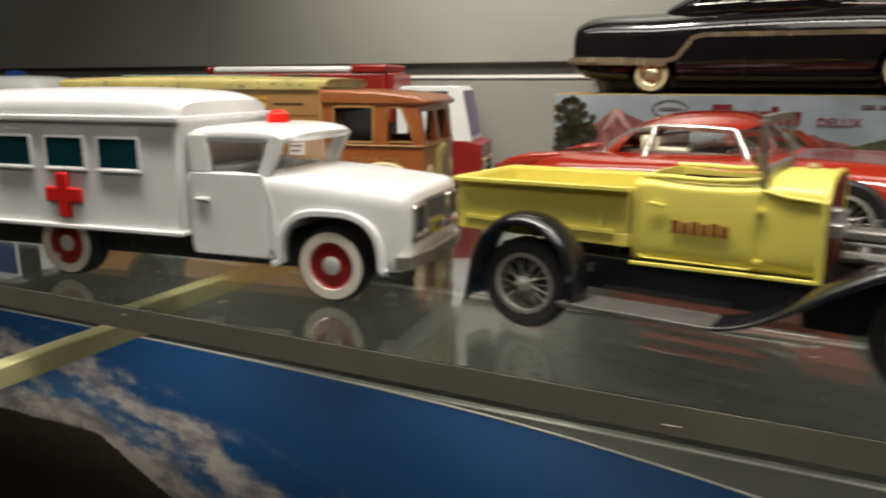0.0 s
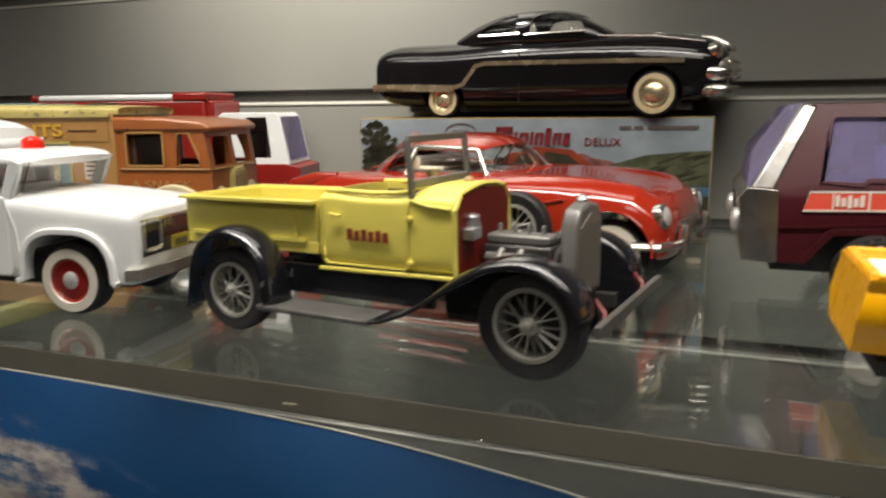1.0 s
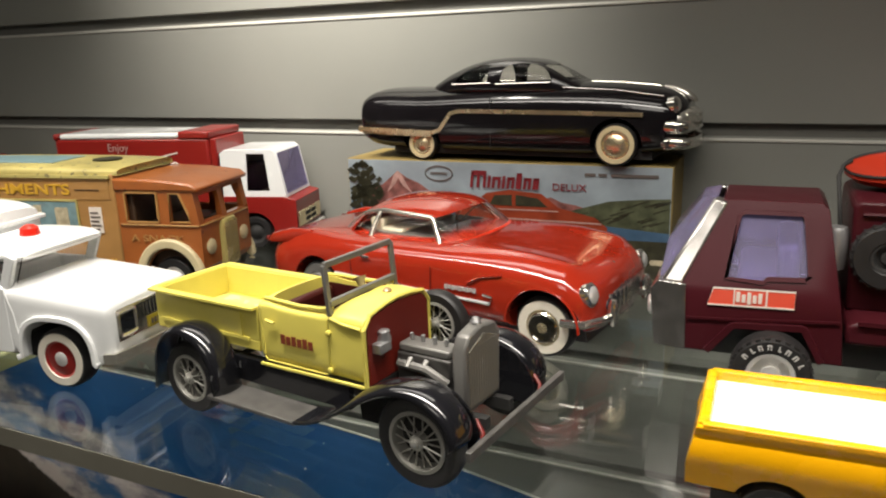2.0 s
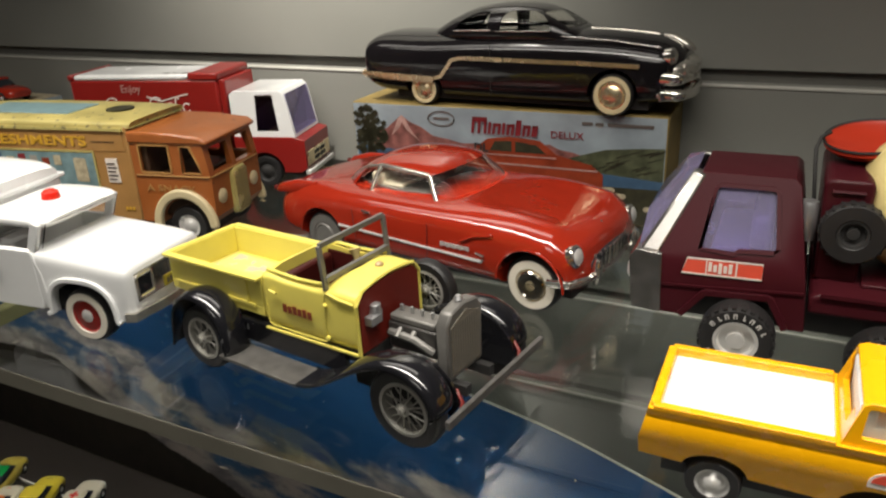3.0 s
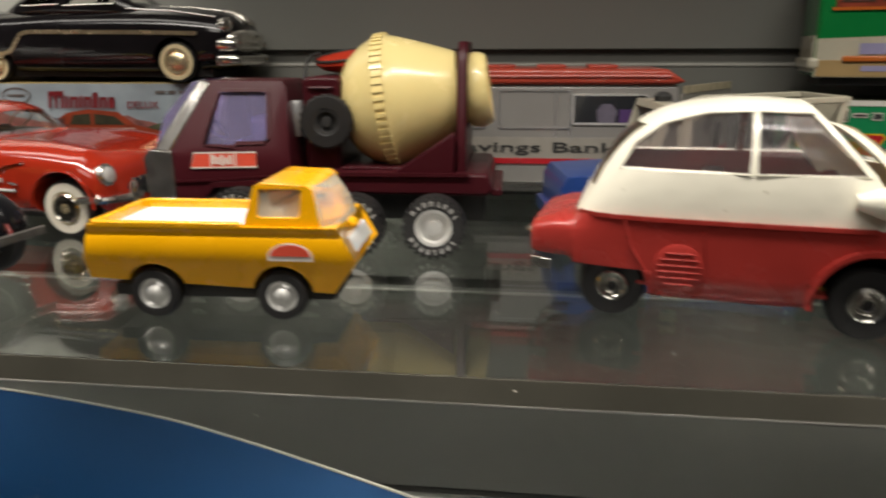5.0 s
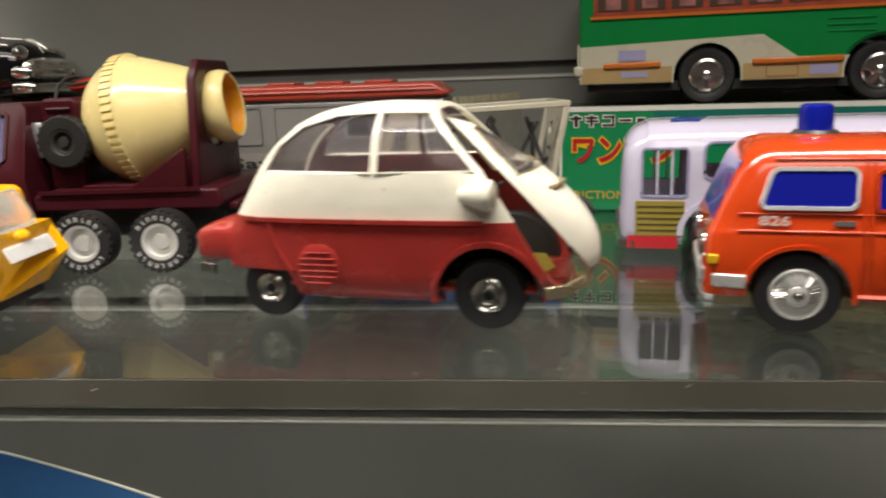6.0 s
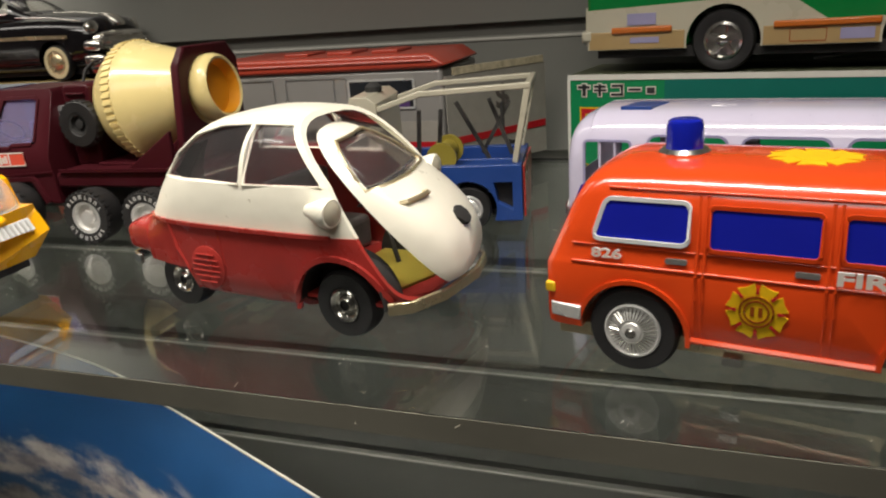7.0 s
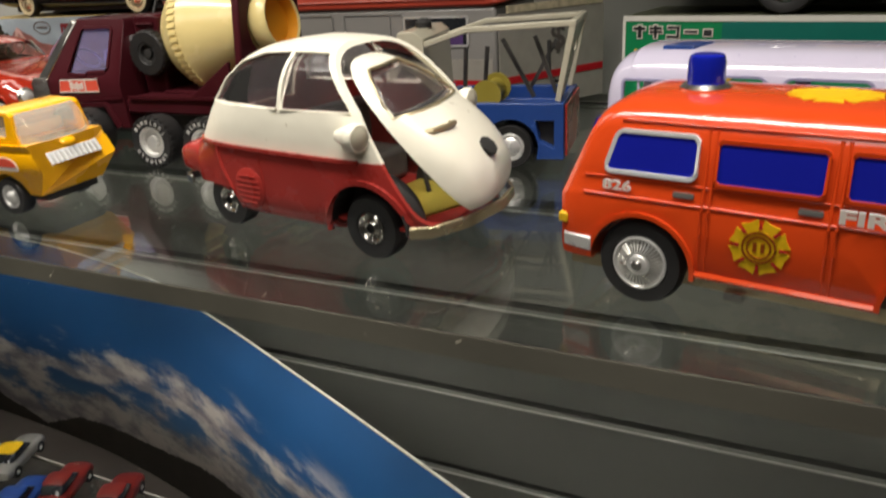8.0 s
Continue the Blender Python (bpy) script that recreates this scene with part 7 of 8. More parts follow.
        part("tail_lamp", lathe([(0.0022, 0), (0.0022, 0.0020), (0.0012, 0.003), (0, 0.0032)], (-0.0340, C + f * 0.0270, 0.0335), (-1, f * 0.5, 0), 14), "chrome", lw)
    part("rear_bumper", sweep([(-0.026, C - 0.0330, 0.0205), (-0.034, C - 0.0300, 0.0205), (-0.0370, C - 0.014, 0.0205), (-0.0370, C + 0.014, 0.0205), (-0.034, C + 0.0300, 0.0205), (-0.026, C + 0.0330, 0.0205)], 0.0018, 0.0046), "chrome", r, bevel=0.0004)
    part("front_bumper", sweep([(0.1175, C - 0.0380, 0.0165), (0.1250, C - 0.0330, 0.0165), (0.1310, C - 0.016, 0.0165), (0.1320, C + 0.010, 0.0165), (0.1270, C + 0.028, 0.0165), (0.1180, C + 0.0380, 0.0165)], 0.0018, 0.0050), "brass", r, "tarnished front bumper", bevel=0.0004)
    part("floor_pan", plan([(0.010, C - 0.034), (0.1120, C - 0.034), (0.1240, C - 0.015), (0.1240, C + 0.015), (0.1120, C + 0.034), (0.010, C + 0.034)], 0.0150, 0.0165), "brickred", r)
    part("floor_mat", plan([(0.076, C - 0.027), (0.1090, C - 0.027), (0.1170, C), (0.1090, C + 0.027), (0.076, C + 0.027)], 0.0166, 0.0176), "oliveband", r, "olive yellow floor mat")
    part("bench_seat", join(box(0.040, 0.066, C - 0.030, C + 0.030, 0.0165, 0.0330), box(0.034, 0.044, C - 0.030, C + 0.030, 0.030, 0.0560)), "board", r, "dark bench seat", bevel=0.003)
    part("steering_post", sweep([(0.094, C + 0.008, 0.018), (0.086, C + 0.008, 0.046)], 0.0011), "under", r)
    part("steering_wheel", lathe([(0.0090, 0), (0.0098, 0.0006), (0.0090, 0.0012), (0.0082, 0.0006), (0.0090, 0)], (0.0855, C + 0.008, 0.0475), (-0.5, 0, 0.85), 24, False), "under", r)
    # door: the front of the shell, swung out on its far edge
    behind = prism([(edge_hi[0] + 0.0012, edge_hi[1]), (edge_lo[0] + 0.0012, edge_lo[1]), (-0.30, -0.0190), (-0.30, 0.1237)], -0.05, 0.13)
    cap = carve(loft(st, C, 48), loft([(x - 0.0012, *o) for x, *o in hole[2:-1]], C, 48), behind)
    cut_x = lambda z: edge_hi[0] + (edge_hi[1] - z) / (edge_hi[1] - edge_lo[1]) * (edge_lo[0] - edge_hi[0])
    edge_y = lambda z: flank(cut_x(z) + 0.0065, z)
    levels = [0.0615, 0.0670, 0.0725, 0.0770, 0.0812]
    glass_hole = cross([(C - edge_y(z), z) for z in levels] + [(C + 0.66 * edge_y(z), z) for z in levels[::-1]], 0.050, 0.14)
    cap = carve(cap, box(0.05, 0.15, -0.02, 0.10, 0.0, 0.0185), glass_hole)
    M0 = Matrix.Translation((0.0800, C + 0.034, 0.0530)) @ Matrix.Rotation(radians(19), 4, "Z") @ Matrix.Rotation(radians(-10), 4, "Y") @ Matrix.Translation((-0.092, -(C + 0.034), -0.055))
    door = part("front_door", cap, "offwhite", r, "cream front door standing open")
    def front_x(y, z):
        x = 0.1288
        while x > 0.04 and flank(x, z) < abs(y - C) + 0.0006:
            x -= 0.0003
        return x
    g = bmesh.new()
    rows = []
    for j in range(7):
        z = 0.0613 + 0.0201 * j / 6
        rows.append([g.verts.new((front_x(C + (1.66 * k / 16 - 1) * edge_y(z), z) - 0.0010, C + (1.66 * k / 16 - 1) * edge_y(z), z)) for k in range(17)])
    for a, b in zip(rows, rows[1:]):
        for k in range(16):
            g.faces.new((a[k], a[k + 1], b[k + 1], b[k]))
    dp = part("door_window", g, "haze", door, "clear front window")
    sm = dp.modifiers.new("thick", "SOLIDIFY")
    sm.thickness = 0.0006
    dp.visible_shadow = False
    yz = [(C + edge_y(0.0615) * (1.66 * k / 12 - 1), 0.0615) for k in range(13)] + [(C + 0.66 * edge_y(z), z) for z in levels[1:-1]] + [(C + edge_y(0.0812) * (0.66 - 1.66 * k / 12), 0.0812) for k in range(13)] + [(C - edge_y(z), z) for z in levels[-2:0:-1]]
    part("window_rim", sweep([(front_x(y, z) + 0.0002, y, z) for y, z in yz], 0.0008, closed=True, seg=6), "brass", door)
    hx = lambda y, d: (front_x(y, 0.0535) + d, y, 0.0535)
    part("door_handle", sweep([hx(C - 0.0300, -0.001), hx(C - 0.0295, 0.0018), hx(C - 0.0240, 0.0022), hx(C - 0.0185, 0.0020), hx(C - 0.0180, -0.001)], 0.0011), "brass", door, "brass door handle")
    part("door_badge", lathe([(0.0046, -0.002), (0.0046, 0.0002), (0.0036, 0.0004), (0, 0.0002)], (front_x(C - 0.010, 0.0390) + 0.0016, C - 0.0104, 0.0399), (0.80, -0.22, 0.55), 8), "under", door, "dark badge hole")
    door.matrix_local = M0
    for s, y0, y1, rr in ((0.0, 0.0030, 0.0690, 0.0132), (0.0950, 0.0000, 0.0720, 0.0144)):
        for y, f in ((y0, -1), (y1, 1)):
            t = wheel(r, s, y, rr, rr, 0.0095, 0.48, "none", f)
            part("rim", lathe([(rr * 0.49, -0.004), (rr * 0.49, 0.0001), (rr * 0.44, 0.0006), (rr * 0.36, 0.0000), (rr * 0.31, -0.0012), (rr * 0.27, -0.0004), (rr * 0.20, 0.0005), (rr * 0.15, 0.0002)], (s, y, rr), (0, f, 0), 36, False), "chrome", t, "chrome wheel ring")
            part("hub", lathe([(rr * 0.16, -0.004), (rr * 0.155, -0.0006), (0, -0.0010)], (s, y, rr), (0, f, 0), 20), "under", t, "dark hollow hub")
    part("axle", sweep([(0.0, 0.006, 0.0132), (0.0, 0.068, 0.0132)], 0.0014), "under", r)
    part("drive_pin", lathe([(0.003, 0), (0.003, 0.006), (0, 0.007)], (0.040, C, 0.0160), (0, 0, -1), 12), "under", r)
    part("bottom_tab", box(0.020, 0.027, 0.020, 0.030, 0.0045, 0.0065), "brass", r)


bubble_car()


# ---- orange fire van ----
def fire_van():
    r = thing("toy_fire_van", 0.5925, 0.2475, 0, -11.0, "orange-red tin toy fire van with blue windows and blue beacon", "toy van")
    W, C = 0.070, 0.035
    sec = []
    for y, z in ((0.0010, 0.0140), (0.0000, 0.0180), (0.0000, 0.0375), (0.0006, 0.0392), (0.0012, 0.0410), (0.0020, 0.0475), (0.0042, 0.0625), (0.0050, 0.0640), (0.0058, 0.0656), (0.0075, 0.0678), (0.0110, 0.0697), (0.0200, 0.0711), (C, 0.0717)):
        sec.append((y, z))
    ring = sec + [(W - y, z) for y, z in sec[::-1][1:]]
    bm = bmesh.new()
    rows = []
    xs = [(-0.0325, 0.88, 0.006), (-0.0312, 0.94, 0.003), (-0.0285, 0.985, 0.001), (-0.0240, 1.0, 0.0), (-0.010, 1.0, 0.0), (0.02, 1, 0), (0.06, 1, 0), (0.10, 1, 0), (0.1400, 1.0, 0.0), (0.1440, 0.985, 0.001), (0.1465, 0.94, 0.003)]
    for x, k, dz in xs:
        row = []
        for y, z in ring:
            zz = z - dz * max(0, (z - 0.03) / 0.04)
            slant = max(0.0, zz - 0.0370) * 0.42 if x < 0 else 0.0
            wgt = 1.0 if x < -0.02 else (0.8 if x < 0 else 0)
            row.append(bm.verts.new((x + slant * wgt, C + (y - C) * k, zz)))
        rows.append(row)
    n = len(ring)
    for a, b in zip(rows, rows[1:]):
        for i in range(n):
            bm.faces.new((a[i], a[(i + 1) % n], b[(i + 1) % n], b[i]))
    bm.faces.new(rows[0])
    bm.faces.new(rows[-1])
    b = part("body", carve(bm, cylinder(0.0, -0.01, W + 0.01, 0.0156, 0.0185), cylinder(0.0930, -0.01, W + 0.01, 0.0156, 0.0185)), "fire", r, degrees=50)

    def flank(z):
        for (y0, z0), (y1, z1) in zip(sec, sec[1:]):
            if z0 <= z <= z1:
                return y0 + (y1 - y0) * (z - z0) / (z1 - z0)
        return 0.0

    def skin(outline, f, d0, d1):
        q = prism(outline, d0, d1)
        return warp(q, lambda x, y, z: (x, (flank(z) - y) if f < 0 else (W - flank(z) + y), z))
    for f in (-1, 1):
        wins = [[(x + (z - 0.0478) * 0.30 * max(0, 0.0178 - x) / 0.0318, z) for x, z in oblong(-0.0145, 0.0176, 0.0478, 0.0618, 0.0026)], oblong(0.0240, 0.0560, 0.0470, 0.0610, 0.0016), oblong(0.0620, 0.0930, 0.0470, 0.0610, 0.0016), oblong(0.0990, 0.1300, 0.0470, 0.0610, 0.0016)]
        for i, o in enumerate(wins):
            w = part("window", skin(o, f, 0.0, 0.0007), "bluewin", b, "deep blue printed window")
            y = lambda z: (flank(z) - 0.0008) if f < 0 else (W - flank(z) + 0.0008)
            part("window_frame", sweep([(x, y(z), z) for x, z in o], 0.0008, 0.0014, closed=True), "white" if i == 0 else "fire", w)
        yy = lambda z, d: (flank(z) - d) if f < 0 else (W - flank(z) + d)
        for z, rr in ((0.0392, 0.0007), (0.0455, 0.0004), (0.0650, 0.0008)):
            part("pressed_rib", sweep([(x, yy(z, 0.0002), z) for x in (-0.0215 + (0.012 if z > 0.06 else 0), 0.05, 0.10, 0.1420)], rr * 0.8, seg=8), "fire", b, degrees=89)
        for x in (0.0205, 0.0228, 0.0585, 0.0608, 0.0960):
            part("pressed_seam", sweep([(x, yy(z, 0.0001), z) for z in (0.0150, 0.030, 0.0380, 0.0480, 0.0640)], 0.0006, seg=6), "fire", b)
        part("sill_rib", sweep([(0.0190, yy(0.0155, 0.0004), 0.0155), (0.0750, yy(0.0155, 0.0004), 0.0155)], 0.0012, seg=6), "fire", b)
        arc = [(0.0190 * math.cos(radians(a)), yy(0.03, 0.0003), 0.0147 + 0.0190 * math.sin(radians(a))) for a in range(-5, 186, 8)]
        part("wheel_arch", sweep(arc, 0.0016, 0.0016), "fire", b)
        part("wheel_arch", sweep([(x + 0.0930, y, z) for x, y, z in arc], 0.0016, 0.0016), "fire", b)
        for x in (0.0105, 0.0495):
            part("door_handle", skin(oblong(x, x + 0.0070, 0.0415, 0.0432, 0.0006), f, 0.0, 0.0008), "pewter", b)
        e = part("badge", skin([(0.0395 + 0.0056 * math.cos(2 * math.pi * k / 20), 0.0290 + 0.0056 * math.sin(2 * math.pi * k / 20)) for k in range(20)], f, 0.0, 0.0004), "badge", b, "yellow petalled fire badge")
        for k in range(8):
            a = 2 * math.pi * k / 8 + 0.39
            part("badge_petal", skin([(0.0395 + 0.0048 * math.cos(a - 0.40), 0.0290 + 0.0048 * math.sin(a - 0.40)), (0.0395 + 0.0094 * math.cos(a - 0.29), 0.0290 + 0.0094 * math.sin(a - 0.29)), (0.0395 + 0.0086 * math.cos(a), 0.0290 + 0.0086 * math.sin(a)),
                                (0.0395 + 0.0094 * math.cos(a + 0.29), 0.0290 + 0.0094 * math.sin(a + 0.29)), (0.0395 + 0.0048 * math.cos(a + 0.40), 0.0290 + 0.0048 * math.sin(a + 0.40))], f, 0.0, 0.0004), "badge", e)
        part("badge_centre", skin([(0.0395 + 0.0052 * math.cos(2 * math.pi * k / 20), 0.0290 + 0.0052 * math.sin(2 * math.pi * k / 20)) for k in range(20)], f, 0.0002, 0.0006), "badge", e)
        for rr in (0.0050, 0.0036):
            part("badge_ring", sweep([(0.0395 + rr * math.cos(2 * math.pi * k / 24), yy(0.029, 0.0007), 0.0290 + rr * math.sin(2 * math.pi * k / 24)) for k in range(24)], 0.0003, 0.0006, closed=True), "badge_dark", e)
        part("badge_mark", join(*[skin([(0.0395 + u + 0.0006 * c, 0.0290 + v) for c, v in ((-1, -0.0016), (1, -0.0016), (1, 0.0016), (-1, 0.0016))], f, 0.0006, 0.0008) for u in (-0.0012, 0.0012)]), "badge_dark", e)
        for k in range(8):
            a = 2 * math.pi * k / 8 + 0.39 + math.pi / 8
            part("badge_flame", skin([(0.0395 + 0.0062 * math.cos(a - 0.10), 0.0290 + 0.0062 * math.sin(a - 0.10)), (0.0395 + 0.0086 * math.cos(a), 0.0290 + 0.0086 * math.sin(a)), (0.0395 + 0.0062 * math.cos(a + 0.10), 0.0290 + 0.0062 * math.sin(a + 0.10))], f, 0.0004, 0.0007), "letter_red", e)
    part("fire_lettering", lettering("FIRE DEPT", 0.0610, -0.0004, 0.0408, 0.0060, 0.0003, width=0.046, bold=0.0002), "letter_white", b, "white lettering")
    part("unit_number", lettering("826", -0.0145, 0.0004, 0.0415, 0.0047, 0.0003, width=0.0105, bold=0.00010), "letter_white", b, "white unit number")
    part("bumper", sweep([(-0.0180, -0.0008, 0.0200), (-0.0290, 0.0010, 0.0200), (-0.0335, 0.0120, 0.0200), (-0.0335, W - 0.0120, 0.0200), (-0.0290, W - 0.001, 0.0200), (-0.0180, W + 0.0008, 0.0200)], 0.0020, 0.0052), "silver", r, bevel=0.0006)
    for y in (0.0030, W - 0.0030):
        part("side_lamp", box(-0.0318, -0.0280, y - 0.0030, y + 0.0030, 0.0262, 0.0300), "badge", b, bevel=0.0006)
    for y in (0.0150, W - 0.0150):
        part("headlight", lathe([(0.0060, 0), (0.0060, 0.001), (0.0045, 0.002), (0, 0.0025)], (-0.0322, y, 0.0310), (-1, 0, 0), 20), "chrome", b)
    part("windscreen", prism([(-0.0304, 0.0420), (-0.0297, 0.0420), (-0.0205, 0.0640), (-0.0212, 0.0640)], 0.009, W - 0.009), "bluewin", b)
    bc = part("beacon_base", lathe([(0.0088, 0), (0.0090, 0.0010), (0.0075, 0.0024), (0, 0.0024)], (0.0080, C, 0.0710), (0, 0, 1), 28), "chrome", r)
    part("beacon", lathe([(0.0066, 0), (0.0064, 0.0076), (0.0058, 0.0095), (0.0046, 0.0101), (0, 0.0101)], (0.0080, C, 0.0732), (0, 0, 1), 32), "bluelens", bc, "blue beacon")
    on_roof = lambda bm: warp(bm, lambda x, y, z: (x, y, z + 0.0711 + (min(y, W - y) - 0.0200) * 0.04))
    rb = part("roof_badge", on_roof(plan([(0.05 + 0.007 * math.cos(k * 0.314), C + 0.007 * math.sin(k * 0.314)) for k in range(20)], -0.0003, 0.0004)), "badge", b, "yellow badge on the roof")
    for k in range(8):
        a = 2 * math.pi * k / 8
        petal = plan([(0.0500 + 0.006 * math.cos(a - 0.5), C + 0.006 * math.sin(a - 0.5)), (0.0500 + 0.0150 * math.cos(a - 0.30), C + 0.0130 * math.sin(a - 0.30)), (0.0500 + 0.0132 * math.cos(a), C + 0.0115 * math.sin(a)),
                      (0.0500 + 0.0150 * math.cos(a + 0.30), C + 0.0130 * math.sin(a + 0.30)), (0.0500 + 0.006 * math.cos(a + 0.5), C + 0.006 * math.sin(a + 0.5))], -0.0003, 0.0003)
        part("badge_petal", on_roof(petal), "badge", rb)
    part("roof_mark", join(*[box(0.0720 + 0.0062 * k, 0.0720 + 0.0062 * k + 0.0042, 0.016, 0.054, 0.0704, 0.0724) for k in range(6)]), "letter_white", b, "white roof print")
    part("base_plate", box(-0.028, 0.142, 0.004, W - 0.004, 0.0095, 0.0145), "brass", r, "tinplate floor")
    part("side_latch", box(0.0300, 0.0360, -0.0006, 0.004, 0.0085, 0.0115), "chrome", r)
    for s in (0.0, 0.0930):
        for y, f in ((0.0002, -1), (W - 0.0002, 1)):
            R = 0.0156
            t = wheel(r, s, y, R, R, 0.0105, 0.62, "none", f)
            part("rim", lathe([(R * 0.63, -0.004), (R * 0.63, 0.0), (R * 0.585, 0.0003), (R * 0.54, -0.0006), (R * 0.26, 0.0010), (R * 0.235, 0.0005), (R * 0.20, 0.0014), (R * 0.10, 0.0018), (0, 0.0016)], (s, y, R), (0, f, 0), 40, False), "hubtin", t)
            for k in range(36):
                a = 2 * math.pi * k / 36
                part("hubcap_flute", sweep([(s + R * 0.28 * math.cos(a), y + f * 0.0010, R + R * 0.28 * math.sin(a)), (s + R * 0.53 * math.cos(a), y - f * 0.0003, R + R * 0.53 * math.sin(a))], 0.00026, seg=4), "chrome", t)
            part("hub_cap", lathe([(R * 0.13, 0.0010), (R * 0.125, 0.0026), (R * 0.07, 0.0034), (0, 0.0036)], (s, y, R), (0, f, 0), 20), "chrome", t)


fire_van()


# ---- lilac-white bus ----
def white_bus():
    r = thing("toy_white_bus", 0.5500, 0.3740, 0, -9.0, "lilac-white and olive tin toy bus with see-through windows", "toy bus")
    W, C, L = 0.066, 0.033, 0.210
    keys = [(-0.004, 0.0250, 0.008, 0.0560, 4, 6, 0.4), (-0.001, 0.0310, 0.0055, 0.0640, 4, 6, 0.4), (0.008, 0.0330, 0.0045, 0.0700, 4, 6, 0.4), (0.03, 0.0330, 0.0045, 0.0715, 4, 6, 0.4), (0.19, 0.0330, 0.0045, 0.0715, 4, 6, 0.4), (L, 0.0310, 0.0050, 0.0680, 4, 6, 0.4)]
    st = fine_stations(keys, 4)
    inner = [(x, hw - 0.0016, zb + 0.002, zt - 0.0016, a, b, c) for x, hw, zb, zt, a, b, c in st][1:-1]
    wins = [oblong(0.0070, 0.0300, 0.0330, 0.0580, 0.0020)] + [oblong(0.0380 + k * 0.0420, 0.0740 + k * 0.0420, 0.0420, 0.0610, 0.0045) for k in range(4)]
    body = carve(loft(st, C, 44), loft(inner, C, 44), *[prism(o, -0.02, 0.1) for o in wins], cross([(0.008, 0.036), (W - 0.008, 0.036), (W - 0.009, 0.060), (0.009, 0.060)], -0.02, 0.02), cylinder(0.0440, -0.02, 0.1, 0.0130, 0.0165), cylinder(0.155, -0.02, 0.1, 0.0130, 0.0165))
    b = part("body", body, "lilacwhite", r, bevel=0.0004)
    for f, y in ((-1, 0.0), (1, W)):
        part("lower_band", join(box(0.004, 0.0290, min(y, y + f * 0.0006), max(y, y + f * 0.0006), 0.0120, 0.0305), box(0.0620, 0.136, min(y, y + f * 0.0006), max(y, y + f * 0.0006), 0.0120, 0.0305)), "oliveband", b, "olive yellow printed lower side")
        part("red_skirt", box(0.000, 0.0260, min(y, y + f * 0.0007), max(y, y + f * 0.0007), 0.0050, 0.0118), "letter_red", b)
        for k in range(5):
            part("print_line", box(0.005, 0.0285, min(y, y + f * 0.0009), max(y, y + f * 0.0009), 0.0145 + k * 0.0032, 0.0151 + k * 0.0032), "litho_dark", b)
        arc = [(0.0440 + 0.0172 * math.cos(radians(a)), y + f * 0.0006, 0.0130 + 0.0172 * math.sin(radians(a))) for a in range(-10, 191, 8)]
        part("wheel_arch", sweep(arc, 0.0018, 0.0030), "lilacwhite", b)
        for k in (0.0148, 0.0222):
            part("window_bar", sweep([(k, y - f * 0.0004, 0.0335), (k, y - f * 0.0004, 0.0575)], 0.0007), "lilacwhite", b)
        for o in wins:
            part("window_rim", rim_frame(o, y + f * 0.0001, 0.0012, 0.0010), "lilac", b)
        for k, s in enumerate((0.0440, 0.155)):
            wheel(r, s, y - f * 0.0015, 0.0130, 0.0130, 0.0080, 0.58, "moon", f, False, "hubtin")
    part("roof_vent", plan([(0.021, 0.0150), (0.036, 0.0150), (0.041, 0.032), (0.027, 0.032)], 0.0692, 0.0722), "blue", b, "blue roof hatch", bevel=0.0003)
    for k in range(5):
        part("roof_seam", sweep([(0.058 + k * 0.024, 0.010, 0.0690), (0.062 + k * 0.024, 0.020, 0.0711), (0.064 + k * 0.024, C, 0.0717)], 0.0003, seg=4), "lilac", b)
    for k in range(4):
        part("seat", join(box(0.040 + k * 0.034, 0.052 + k * 0.034, 0.008, W - 0.008, 0.010, 0.028), box(0.050 + k * 0.034, 0.055 + k * 0.034, 0.008, W - 0.008, 0.020, 0.042)), "oliveband", b, bevel=0.002)
    part("headlight", lathe([(0.0058, 0), (0.0062, 0.001), (0.0045, 0.0024), (0, 0.003)], (-0.0035, 0.012, 0.0200), (-1, 0, 0), 20), "chrome", b)
    part("bumper", sweep([(0.004, -0.0008, 0.0070), (-0.004, 0.003, 0.0070), (-0.006, 0.018, 0.0070), (-0.006, W - 0.018, 0.0070), (-0.004, W - 0.003, 0.0070)], 0.0016, 0.0040), "chrome", b)


white_bus()


